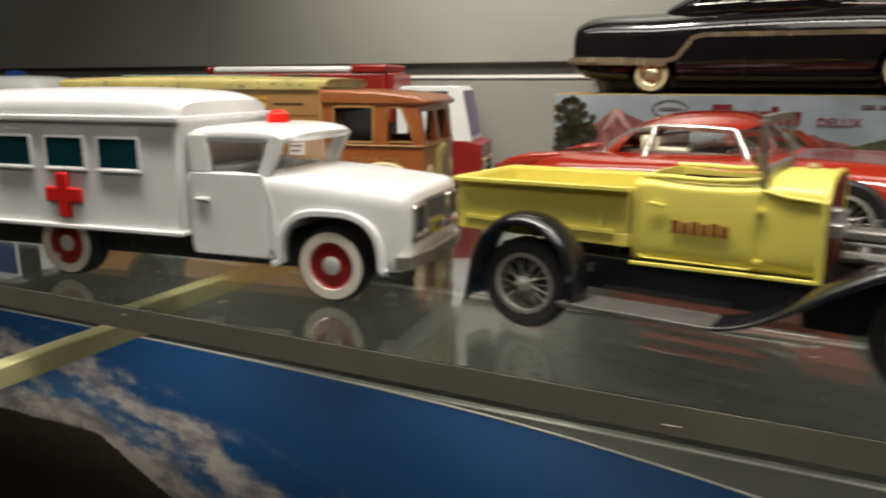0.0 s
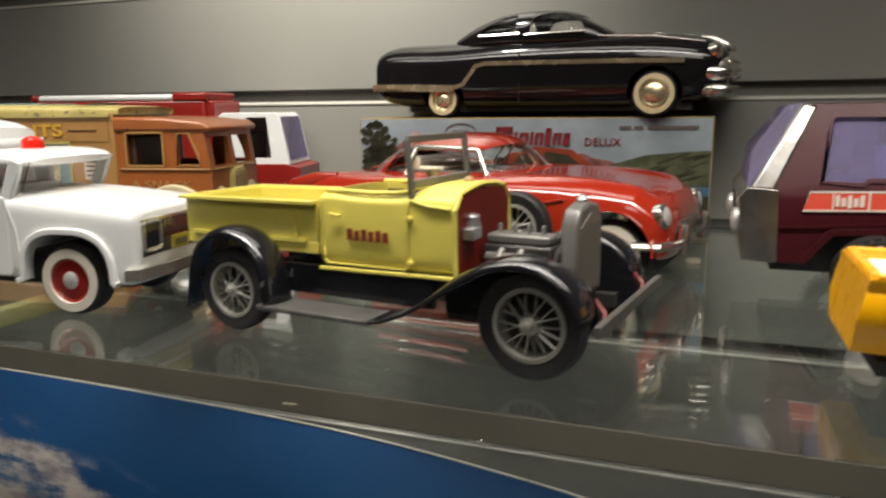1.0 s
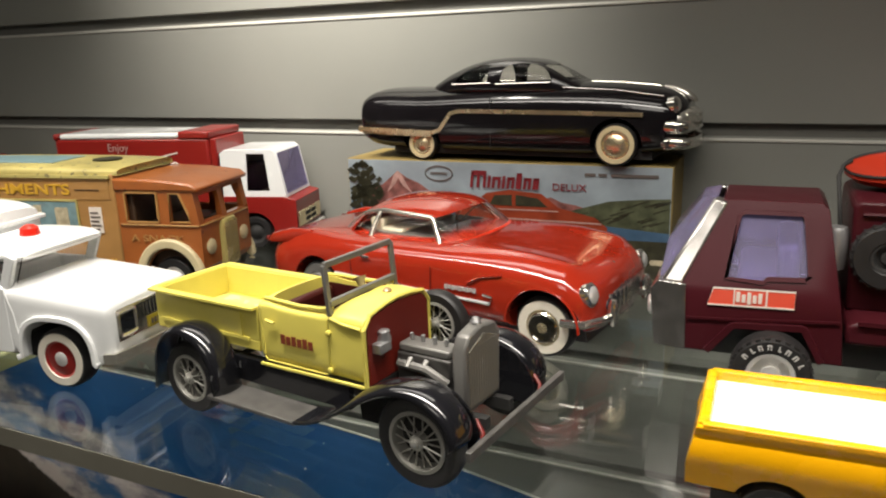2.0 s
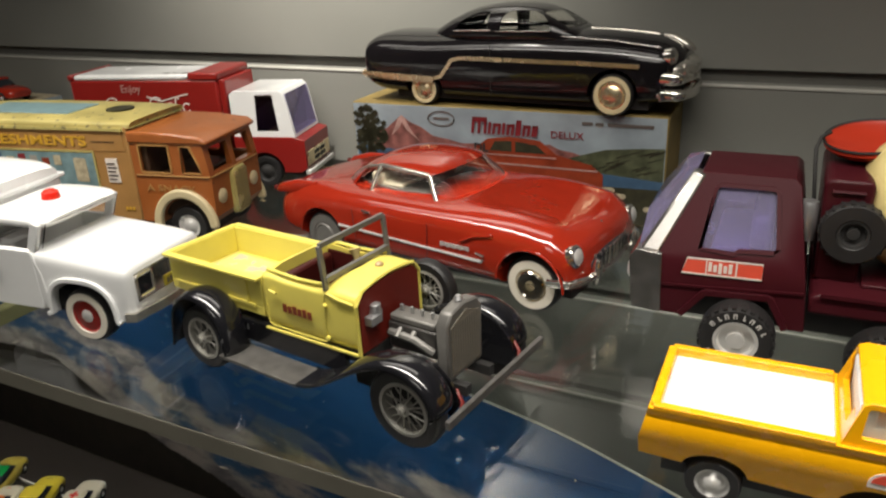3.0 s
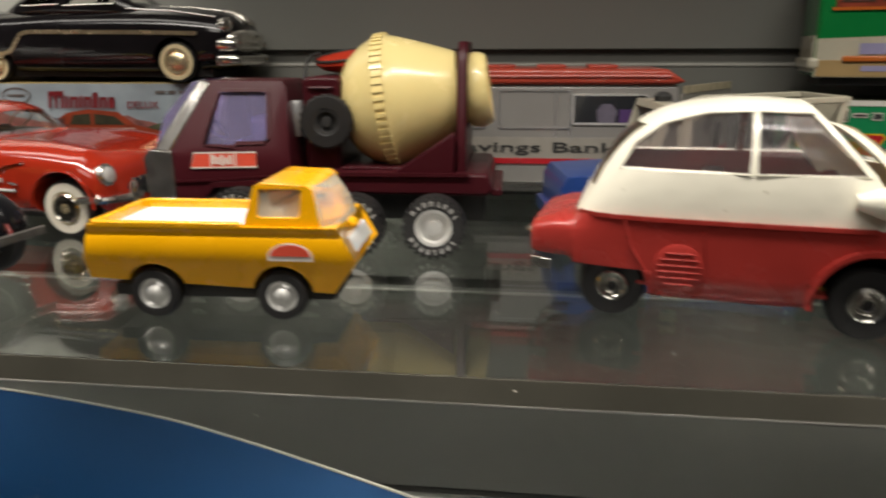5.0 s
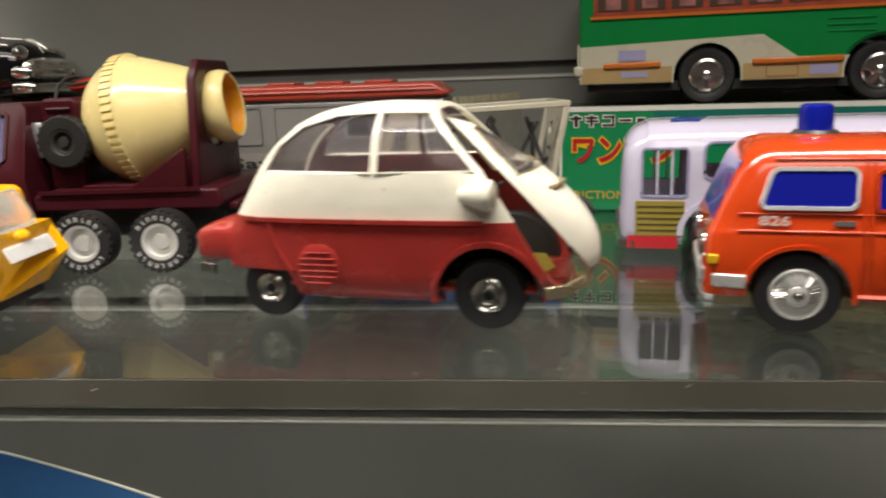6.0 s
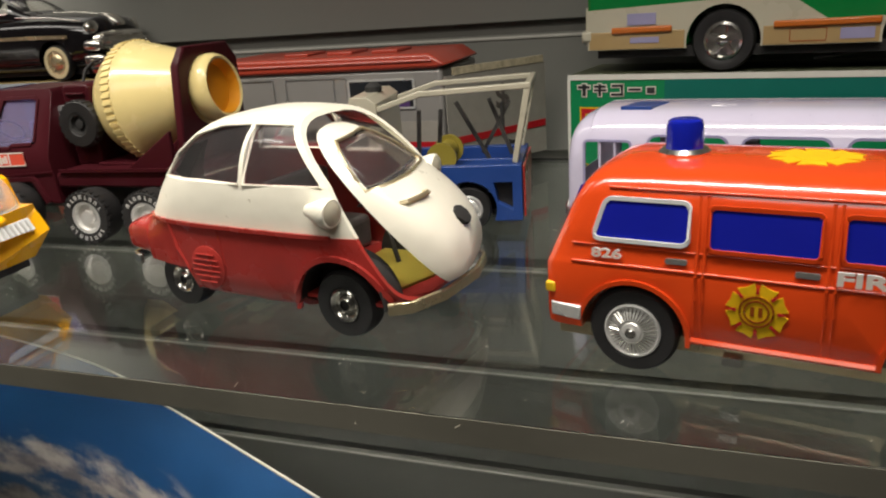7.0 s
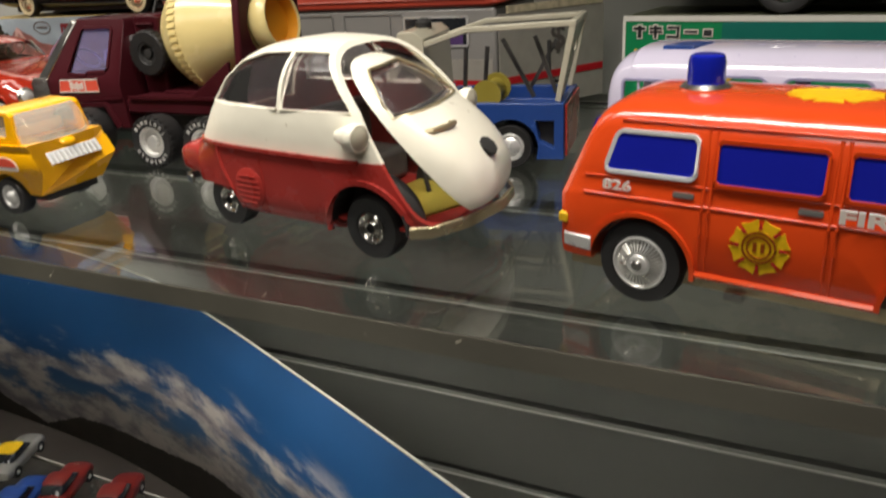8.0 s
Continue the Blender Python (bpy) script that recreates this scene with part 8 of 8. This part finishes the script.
# ---- green carton with a green and bone bus on top ----
def green_box():
    r = thing("green_toy_box", 0.5239, 0.5180, 0, -10.0, "green printed cardboard toy box with white edges", "box")
    L, H, D = 0.2600, 0.0735, 0.0700
    part("carton", box(0, L, 0, D, 0, H), "green", r, bevel=0.0012)
    for o in (box(-0.0003, L, -0.0006, 0.0015, H - 0.0030, H + 0.0004), box(-0.0006, 0.0014, -0.0005, 0.001, 0, H - 0.003)):
        part("white_edge", o, "paper", r, "white worn box edge")
    part("top_sheet", box(0.001, L - 0.001, 0.002, D - 0.001, H, H + 0.0004), "boxgreen", r)
    part("teal_band", box(0.0640, L - 0.001, -0.0004, 0.0002, H - 0.0270, H - 0.0032), "teal_card", r, "teal printed band")
    dark, y = [], -0.0005
    for x0, x1, z0, z1 in ((0.0100, 0.0125, 0.0600, 0.0680), (0.0070, 0.0150, 0.0650, 0.0668), (0.0180, 0.0260, 0.0655, 0.0670), (0.0180, 0.0265, 0.0632, 0.0645), (0.0210, 0.0228, 0.0600, 0.0680), (0.0300, 0.0375, 0.0660, 0.0675), (0.0360, 0.0375, 0.0605, 0.0675), (0.0295, 0.0375, 0.0603, 0.0618), (0.0410, 0.0490, 0.0635, 0.0650), (0.0530, 0.0580, 0.0618, 0.0655)):
        dark.append((x0, x1, z0, z1))
    part("maker_mark_edge", bars([(a - 0.0007, b + 0.0007, c - 0.0007, d + 0.0007) for a, b, c, d in dark], y, 0.0001), "letter_white", r)
    part("maker_mark", bars(dark, y - 0.0002, 0.0002), "letter_black", r, "black maker's mark as bars")
    red_text = lettering("\u30ef\u30f3\u30de\u30f3", 0.0090, y - 0.0004, 0.0360, 0.0215, 0.0002, width=0.0700, bold=0.0007)
    part("title_lettering", red_text, "letter_red", r, "red title lettering with yellow outline")
    out = lettering("\u30ef\u30f3\u30de\u30f3", 0.0078, y - 0.0001, 0.0352, 0.0225, 0.0001, width=0.0726, bold=0.0018)
    part("title_outline", out, "badge", r)
    part("word_lettering", lettering("FRICTION", 0.0060, y - 0.0002, 0.0090, 0.0080, 0.0002, width=0.040), "gold_print", r)


green_box()


def green_bus():
    r = thing("toy_green_bus", 0.6202, 0.5030, 0.0741, -10.0, "green, bone and tan toy city bus on a green box", "toy bus")
    W, L0, L1 = 0.060, -0.0850, 0.150
    b = part("body", carve(box(L0, L1, 0, W, 0.0150, 0.0950), cylinder(0.0, -0.01, W + 0.01, 0.0185, 0.0215), cylinder(0.105, -0.01, W + 0.01, 0.0185, 0.0215)), "busgreen", r, bevel=0.0030)
    for y, f in ((0.0, -1), (W, 1)):
        lo, hi = lambda d: min(y, y + f * d), lambda d: max(y, y + f * d)
        wht = [(L0 + 0.001, 0.0150), (L0 + 0.001, 0.0400), (0.034, 0.0440), (0.0560, 0.0290), (L1 - 0.001, 0.0290), (L1 - 0.001, 0.0150)]
        part("side_panel", carve(prism(wht, lo(0.0005), hi(0.0005)), cylinder(0.0, -0.02, W + 0.02, 0.0185, 0.0215), cylinder(0.105, -0.02, W + 0.02, 0.0185, 0.0215)), "bone", b, "bone white lower side")
        for x0, x1 in ((L0 + 0.002, -0.0225), (0.0225, 0.0825)):
            part("skirt", box(x0, x1, lo(0.0008), hi(0.0008), 0.0152, 0.0262), "tan", b, "tan skirt", bevel=0.0004)
        for x0, x1 in ((-0.0680, -0.0300), (0.0280, 0.0830)):
            part("rub_strip", sweep([(x0, y + f * 0.0014, 0.0268), (x1, y + f * 0.0014, 0.0272)], 0.0022, 0.0040), "orange", b, "orange rubbing strip", bevel=0.0010)
        for x0, x1, z0, z1 in ((-0.0580, -0.0400, 0.0300, 0.0370), (-0.0560, -0.0380, 0.0190, 0.0225), (0.0630, 0.0800, 0.0175, 0.0235), (0.0840 - 0.003, 0.0960 - 0.013, 0.0175, 0.0235)):
            if x1 > x0 + 0.004:
                part("notice_plate", box(x0, x1, lo(0.0012), hi(0.0012), z0, z1), "lilac", b)
        part("hatch_line", rim_frame(oblong(0.0370, 0.0560, 0.0170, 0.0240, 0.0008), y + f * 0.0009, 0.0005, 0.0004), "badge_dark", b)
        part("window_band", box(L0 + 0.010, L1 - 0.006, lo(0.0006), hi(0.0006), 0.0600, 0.0860), "boxcar", b, "brown printed window band")
        for k in range(9):
            w = part("window", box(L0 + 0.013 + k * 0.0240, L0 + 0.033 + k * 0.0240, lo(0.0010), hi(0.0010), 0.0630, 0.0840), "litho_dark", b)
            part("window_print", box(L0 + 0.018 + k * 0.0240, L0 + 0.028 + k * 0.0240, lo(0.0012), hi(0.0012), 0.0640, 0.0720), "boxmount", w)
        part("window_rail", sweep([(L0 + 0.008, y + f * 0.0010, 0.0590), (L1 - 0.006, y + f * 0.0010, 0.0590)], 0.0012, 0.0018), "orange", b)
        for k in range(3):
            part("pressed_rib", sweep([(0.0720, y + f * 0.0003, 0.0440 + k * 0.0040), (0.1000, y + f * 0.0003, 0.0440 + k * 0.0040)], 0.0006, seg=5), "busgreen", b)
        for s in (0.0, 0.105):
            t = wheel(r, s, y - f * 0.0010, 0.0185, 0.0185, 0.0105, 0.60, "none", f)
            yy = y - f * 0.0010
            part("rim", lathe([(0.0112, -0.004), (0.0112, 0.0004), (0.0098, 0.0008), (0.0092, -0.0020), (0, -0.0022)], (s, yy, 0.0185), (0, f, 0), 36, False), "chrome", t)
            for k in range(5):
                a = 2 * math.pi * k / 5 + 0.3
                part("spoke", sweep([(s + 0.002 * math.cos(a), yy + f * 0.0004, 0.0185 + 0.002 * math.sin(a)), (s + 0.0098 * math.cos(a), yy + f * 0.0002, 0.0185 + 0.0098 * math.sin(a))], 0.0032, 0.0030), "chrome", t)
            part("hub", lathe([(0.0042, -0.002), (0.0042, 0.001), (0.0028, 0.0022), (0, 0.0026)], (s, yy, 0.0185), (0, f, 0), 20), "chrome", t)
    part("front_panel", box(L0 - 0.001, L0 + 0.002, 0.002, W - 0.002, 0.0180, 0.0420), "bone", b)
    part("bumper", box(L0 - 0.0035, L0 + 0.004, -0.0012, W + 0.0012, 0.0200, 0.0275), "bone", r, bevel=0.0018)
    part("chassis", box(L0 + 0.006, L1 - 0.006, 0.005, W - 0.005, 0.0095, 0.0160), "under", r)
    part("axle_stub", sweep([(0.050, 0.010, 0.0060), (0.080, 0.006, 0.0110)], 0.0010), "under", r)


green_bus()


# ---- bank van against the wall ----
def bank_van():
    r = thing("toy_bank_van", 0.3769, 0.4860, 0, 1.0, "grey and white toy bank van with an orange roof", "toy van")
    W, L0, L1 = 0.085, -0.1150, 0.0680
    sec = [(0.0, 0.012), (0.0, 0.0850), (W, 0.0850), (W, 0.012)]
    b = part("body", cross(sec, L0, L1), "vangrey", r, "pale grey body", bevel=0.0025)
    part("roof", prism([(L0 - 0.002, 0.0850), (L1 - 0.004, 0.0850), (L1 + 0.004, 0.0870), (L1 - 0.008, 0.0950), (L0 + 0.004, 0.0955)], -0.002, W - 0.004), "vanroof", r, "orange-red roof", bevel=0.0020)
    part("roof_rib", sweep([(L0, -0.0020, 0.0905), (L1 - 0.006, -0.0020, 0.0905)], 0.0012, seg=6), "vanroof", r)
    for k in range(3):
        part("roof_vent", box(-0.060 + k * 0.035, -0.040 + k * 0.035, 0.020, 0.050, 0.0945, 0.0975), "vanroof", r, bevel=0.0010)
    y = 0.0
    part("rub_band", box(L0 + 0.002, L1 - 0.003, -0.0006, 0, 0.0355, 0.0500), "bandgrey", b, "white name band")
    part("bank_lettering", lettering("Savings Bank", -0.0830, -0.0008, 0.0402, 0.0095, 0.0003, width=0.1130, bold=0.0001), "letter_black", b, "black lettering")
    part("red_stripe", box(L0 + 0.002, L1 - 0.002, -0.0010, 0, 0.0320, 0.0358), "letter_red", b)
    w = part("window", box(0.0000, 0.0470, -0.0007, 0, 0.0600, 0.0780), "darkglass", b, "dark teller window with printed shapes")
    part("window_print", prism([(0.016, 0.0602), (0.027, 0.0602), (0.0285, 0.068), (0.0245, 0.0725), (0.0185, 0.0725), (0.015, 0.068)], -0.0010, -0.0006), "printgrey", w)
    part("window_print", box(0.0300, 0.0440, -0.0010, -0.0006, 0.0602, 0.0690), "purple", w)
    part("window_frame", rim_frame(oblong(-0.0006, 0.0476, 0.0594, 0.0786, 0.001), -0.0006, 0.0014, 0.0010), "silver", b)
    for x in (-0.1080, -0.0500):
        part("shutter_panel", rim_frame(oblong(x, x + 0.0480, 0.0560, 0.0810, 0.0010), -0.0003, 0.0008, 0.0006), "grey", b)
    part("rub_rail", sweep([(L0 + 0.001, -0.0008, 0.0180), (-0.010, -0.0008, 0.0180)], 0.0016, 0.0030), "chrome", b)
    part("side_door", rim_frame(oblong(-0.0120, -0.0020, 0.0160, 0.0810, 0.0010), -0.0003, 0.0006, 0.0005), "grey", b)
    # end wall with the money sign
    run = lambda d, h: (L1 + 0.053 * d + 0.0008 * h, 0.082 * d - 0.0005 * h)
    def leaf(d0, d1, z0, z1, h0, h1):
        (ax, ay), (bx, by), (cx, cy), (dx, dy) = run(d0, h0), run(d1, h0), run(d1, h1), run(d0, h1)
        return plan([(ax, ay), (bx, by), (cx, cy), (dx, dy)], z0, z1)
    e = part("end_panel", leaf(0.02, 1.0, 0.0130, 0.0790, 0.0, 1.0), "bandgrey", b, "bone white angled end wall")
    part("end_cap", leaf(0.10, 0.98, 0.0792, 0.0840, -1.5, 1.5), "boxstone", e, "pale cap on the end wall")
    part("end_stripe", leaf(0.03, 0.99, 0.0320, 0.0370, 1.0, 1.5), "letter_red", e)
    s_mark = lettering("$", 0, 0, 0, 0.0240, 0.0003, width=0.0130, bold=0.0003)
    part("money_sign", warp(s_mark, lambda x, yy, z: (*run(0.48 + x / 0.0976, 1.8 if yy < 0 else 1.1), 0.0520 + z)), "letter_grey", e, "grey money sign")
    for x in (-0.085, 0.040):
        for yy, f in ((0.0010, -1), (W - 0.0010, 1)):
            wheel(r, x, yy, 0.0135, 0.0135, 0.0090, 0.55, "disc", f)
    part("chassis", box(L0 + 0.006, L1 - 0.006, 0.012, W - 0.012, 0.008, 0.0125), "under", r)


bank_van()


# ---- blue and white tow truck ----
def tow_truck():
    r = thing("toy_tow_truck", 0.5172, 0.4045, 0, 9.0, "blue and white toy tow truck with a white boom frame", "toy truck")
    W = 0.062
    bed = [(-0.0780, 0.0060), (0.0000, 0.0060), (0.0000, 0.0385), (-0.0780, 0.0385)]
    c = carve(prism(bed, 0, W), cylinder(-0.0310, -0.01, W + 0.01, 0.0130, 0.0162), box(-0.0740, -0.0040, 0.005, W - 0.005, 0.0300, 0.05), prism([(-0.0140, 0.0170), (-0.0055, 0.0125), (-0.0055, 0.0285), (-0.0160, 0.0285)], -0.01, 0.006))
    b = part("bed", c, "blue", r, "blue truck bed", bevel=0.0014)
    part("pocket", prism([(-0.0140, 0.0170), (-0.0055, 0.0125), (-0.0055, 0.0285), (-0.0160, 0.0285)], 0.0055, 0.0065), "under", b)
    part("tail_board", box(0.0004, 0.0016, 0.003, W - 0.003, 0.0080, 0.0370), "brickred", b, "red tail board")
    fr = part("boom_frame", join(*[sweep(p, 0.0034, 0.0034) for yy in (0.006, W - 0.006) for p in ([(-0.0040, yy, 0.0385), (0.0045, yy, 0.0810)], [(0.0045, yy, 0.0810), (-0.0560, yy, 0.0790), (-0.0860, yy, 0.0700)], [(-0.0860, yy, 0.0700), (-0.0860, yy, 0.0420)])],
                                 sweep([(0.0045, 0.004, 0.0810), (0.0045, W - 0.004, 0.0810)], 0.0034, 0.0034), sweep([(-0.0860, 0.004, 0.0700), (-0.0860, W - 0.004, 0.0700)], 0.0034, 0.0034)), "bone", r, "bone white boom frame", bevel=0.0006)
    plate = carve(cross([(0.0080, 0.0400), (0.0240, 0.0400), (W - 0.0060, 0.0800), (0.0060, 0.0800)], -0.0008, 0.0008), lathe([(0.0042, -0.01), (0.0042, 0.01)], (0, 0.0340, 0.0660), (1, 0, 0), 20))
    part("boom_end_plate", warp(plate, lambda x, y, z: (x - 0.0038 + (z - 0.0385) * 0.195, y, z)), "bone", fr, "bone white end plate with a round hole")
    for p in ([(-0.0620, 0.020, 0.0385), (-0.0600, 0.020, 0.0680)], [(-0.0500, 0.020, 0.0385), (-0.0470, 0.020, 0.0680)], [(-0.0380, 0.020, 0.0720), (-0.0200, 0.020, 0.0385)], [(-0.0180, 0.014, 0.0740), (-0.0060, 0.014, 0.0420)], [(-0.0250, 0.030, 0.0400), (-0.0080, 0.030, 0.0700)]):
        part("strut", sweep(p, 0.0022, 0.0022), "gunmetal", fr)
    part("winch_drum", lathe([(0.0090, 0), (0.0090, 0.002), (0.0060, 0.002), (0.0060, 0.028), (0.0090, 0.028), (0.0090, 0.030)], (-0.0480, 0.016, 0.0400), (0, 1, 0), 24), "oliveband", fr, "dull yellow winch drum")
    hook = [(-0.0120, 0.026, 0.0700), (-0.0120, 0.026, 0.0520)] + [(-0.0120 + 0.0055 - 0.0055 * math.cos(radians(a)), 0.026, 0.0520 - 0.0055 * math.sin(radians(a))) for a in range(0, 221, 20)]
    part("hook", sweep(hook, 0.0011), "under", fr, "dark hook")
    cab = [(-0.1400, 0.0060), (-0.0790, 0.0060), (-0.0790, 0.0400), (-0.1050, 0.0420), (-0.1480, 0.0400), (-0.1520, 0.0340), (-0.1520, 0.0130)]
    h = part("hood", carve(prism(cab, 0.001, W - 0.001), cylinder(-0.1250, -0.01, W + 0.01, 0.0130, 0.0180)), "blue", r, "blue bonnet and cab base", bevel=0.0022)
    part("bumper", box(-0.1560, -0.1490, -0.001, W + 0.001, 0.0120, 0.0200), "blue", h, bevel=0.0012)
    part("hood_crease", sweep([(-0.1500, 0.0004, 0.0280), (-0.0800, 0.0004, 0.0290)], 0.0010, seg=6), "blue", h)
    top = [(-0.1080, 0.0415), (-0.0800, 0.0400), (-0.0810, 0.0750), (-0.0860, 0.0790), (-0.0960, 0.0790)]
    t = part("cab_top", carve(prism(top, 0.003, W - 0.003), prism([(-0.1000, 0.0480), (-0.0850, 0.0480), (-0.0860, 0.0700), (-0.0930, 0.0700)], -0.01, 0.1), box(-0.1020, -0.0830, 0.006, W - 0.006, 0.040, 0.0750)), "bone", r, "bone white cab top", bevel=0.0014)
    part("roof_lamp", lathe([(0.0050, 0), (0.0050, 0.003), (0.003, 0.005), (0, 0.0055)], (-0.0890, W / 2, 0.0790), (0, 0, 1), 20), "under", t, "dark roof lamp")
    for s in (-0.0310, -0.1250):
        for y, f in ((0.0005, -1), (W - 0.0005, 1)):
            wheel(r, s, y, 0.0130, 0.0130, 0.0100, 0.6, "moon", f, False, "silver")
    part("chassis", box(-0.145, -0.004, 0.012, W - 0.012, 0.006, 0.0100), "under", r)


tow_truck()


# ---- the far end of the shelf: pale carton with a red car on it, blue and white van ----
def pale_carton():
    r = thing("pale_toy_box", -0.8300, 0.5080, 0, 0, "pale grey-blue cardboard toy box against the wall", "box")
    part("carton", box(0, 0.2420, 0, 0.0800, 0, 0.0550), "boxblue", r, bevel=0.0008)
    part("lid_flap", box(0.0010, 0.2410, 0.0010, 0.0790, 0.0550, 0.0556), "boxstone", r)


pale_carton()
small_car(-0.6320, 0.5450, 0, "red", "small red toy car on a pale cardboard box", None, None, 0.0556)


def blue_van():
    r = thing("toy_blue_van", -0.7600, 0.4280, 0, 4.0, "blue and white tin toy van with a yellow panel", "toy van")
    W = 0.060
    b = part("body", loft(fine_stations([(-0.010, 0.026, 0.012, 0.0900, 5, 8, 0.5), (-0.006, 0.030, 0.010, 0.0960, 5, 8, 0.5), (0.09, 0.030, 0.010, 0.0975, 5, 8, 0.5), (0.165, 0.030, 0.010, 0.0960, 5, 8, 0.5), (0.178, 0.028, 0.011, 0.0780, 5, 8, 0.5), (0.188, 0.025, 0.013, 0.0560, 5, 8, 0.5)], 4), W / 2, 36), "white", r)
    for y, f in ((0.0, -1), (W, 1)):
        part("side_band", box(0.0, 0.160, min(y, y + f * 0.0008), max(y, y + f * 0.0008), 0.020, 0.0500), "blue", b, "blue lower side")
        for x, mt in ((0.004, "darkglass"), (0.036, "badge"), (0.068, "darkglass"), (0.100, "blue"), (0.132, "darkglass")):
            part("side_panel", prism(oblong(x, x + 0.026, 0.0560, 0.0860, 0.002), min(y - f * 0.002, y + f * 0.0008), max(y - f * 0.002, y + f * 0.0008)), mt, b)
        for s in (0.030, 0.140):
            wheel(r, s, y - f * 0.0005, 0.0140, 0.0140, 0.0090, 0.55, "disc", f)
    part("roof_light", lathe([(0.010, 0), (0.010, 0.003), (0.007, 0.006), (0, 0.007)], (0.118, W / 2, 0.0960), (0, 0, 1), 24), "blue", b, "blue roof dome")


blue_van()



# ---- dust on the glass ----
def dust_specks():
    rnd = random.Random(41)
    bm = bmesh.new()
    for k in range(170):
        x, y, a = rnd.uniform(-0.35, 0.95), rnd.uniform(0.165, 0.50), rnd.uniform(0, 6.28)
        s = rnd.choice((0.00025, 0.00035, 0.0004, 0.0005))
        n = rnd.choice((4, 5, 6))
        ring = [(x + s * rnd.uniform(0.5, 1.2) * math.cos(a + 6.283 * j / n), y + s * rnd.uniform(0.5, 1.2) * math.sin(a + 6.283 * j / n)) for j in range(n)]
        low = [bm.verts.new((*p, 0.0001)) for p in ring]
        tip = bm.verts.new((x, y, 0.0001 + s * 0.6))
        for j in range(n):
            bm.faces.new((low[j], low[(j + 1) % n], tip))
        bm.faces.new(low[::-1])
    for k in range(14):
        x, y, a = rnd.uniform(-0.2, 0.85), rnd.uniform(0.17, 0.42), rnd.uniform(0, 3.1)
        h = rnd.uniform(0.002, 0.006)
        p, q = (x, y), (x + h * math.cos(a), y + h * math.sin(a))
        w = (-0.00012 * math.sin(a), 0.00012 * math.cos(a))
        quad = [bm.verts.new((p[0] + w[0], p[1] + w[1], 0.0001)), bm.verts.new((p[0] - w[0], p[1] - w[1], 0.0001)), bm.verts.new((q[0] - w[0], q[1] - w[1], 0.0003)), bm.verts.new((q[0] + w[0], q[1] + w[1], 0.0003))]
        ridge = [bm.verts.new((p[0], p[1], 0.0003)), bm.verts.new((q[0], q[1], 0.0005))]
        for f in ((quad[0], quad[1], ridge[0]), (quad[1], quad[2], ridge[1], ridge[0]), (quad[2], quad[3], ridge[1]), (quad[3], quad[0], ridge[0], ridge[1]), (quad[3], quad[2], quad[1], quad[0])):
            bm.faces.new(f)
    ob = part("dust_specks", bm, "bone")
    tagged(ob, "pale dust specks and lint lying on the glass shelf", "dust", kind="stuff")


dust_specks()
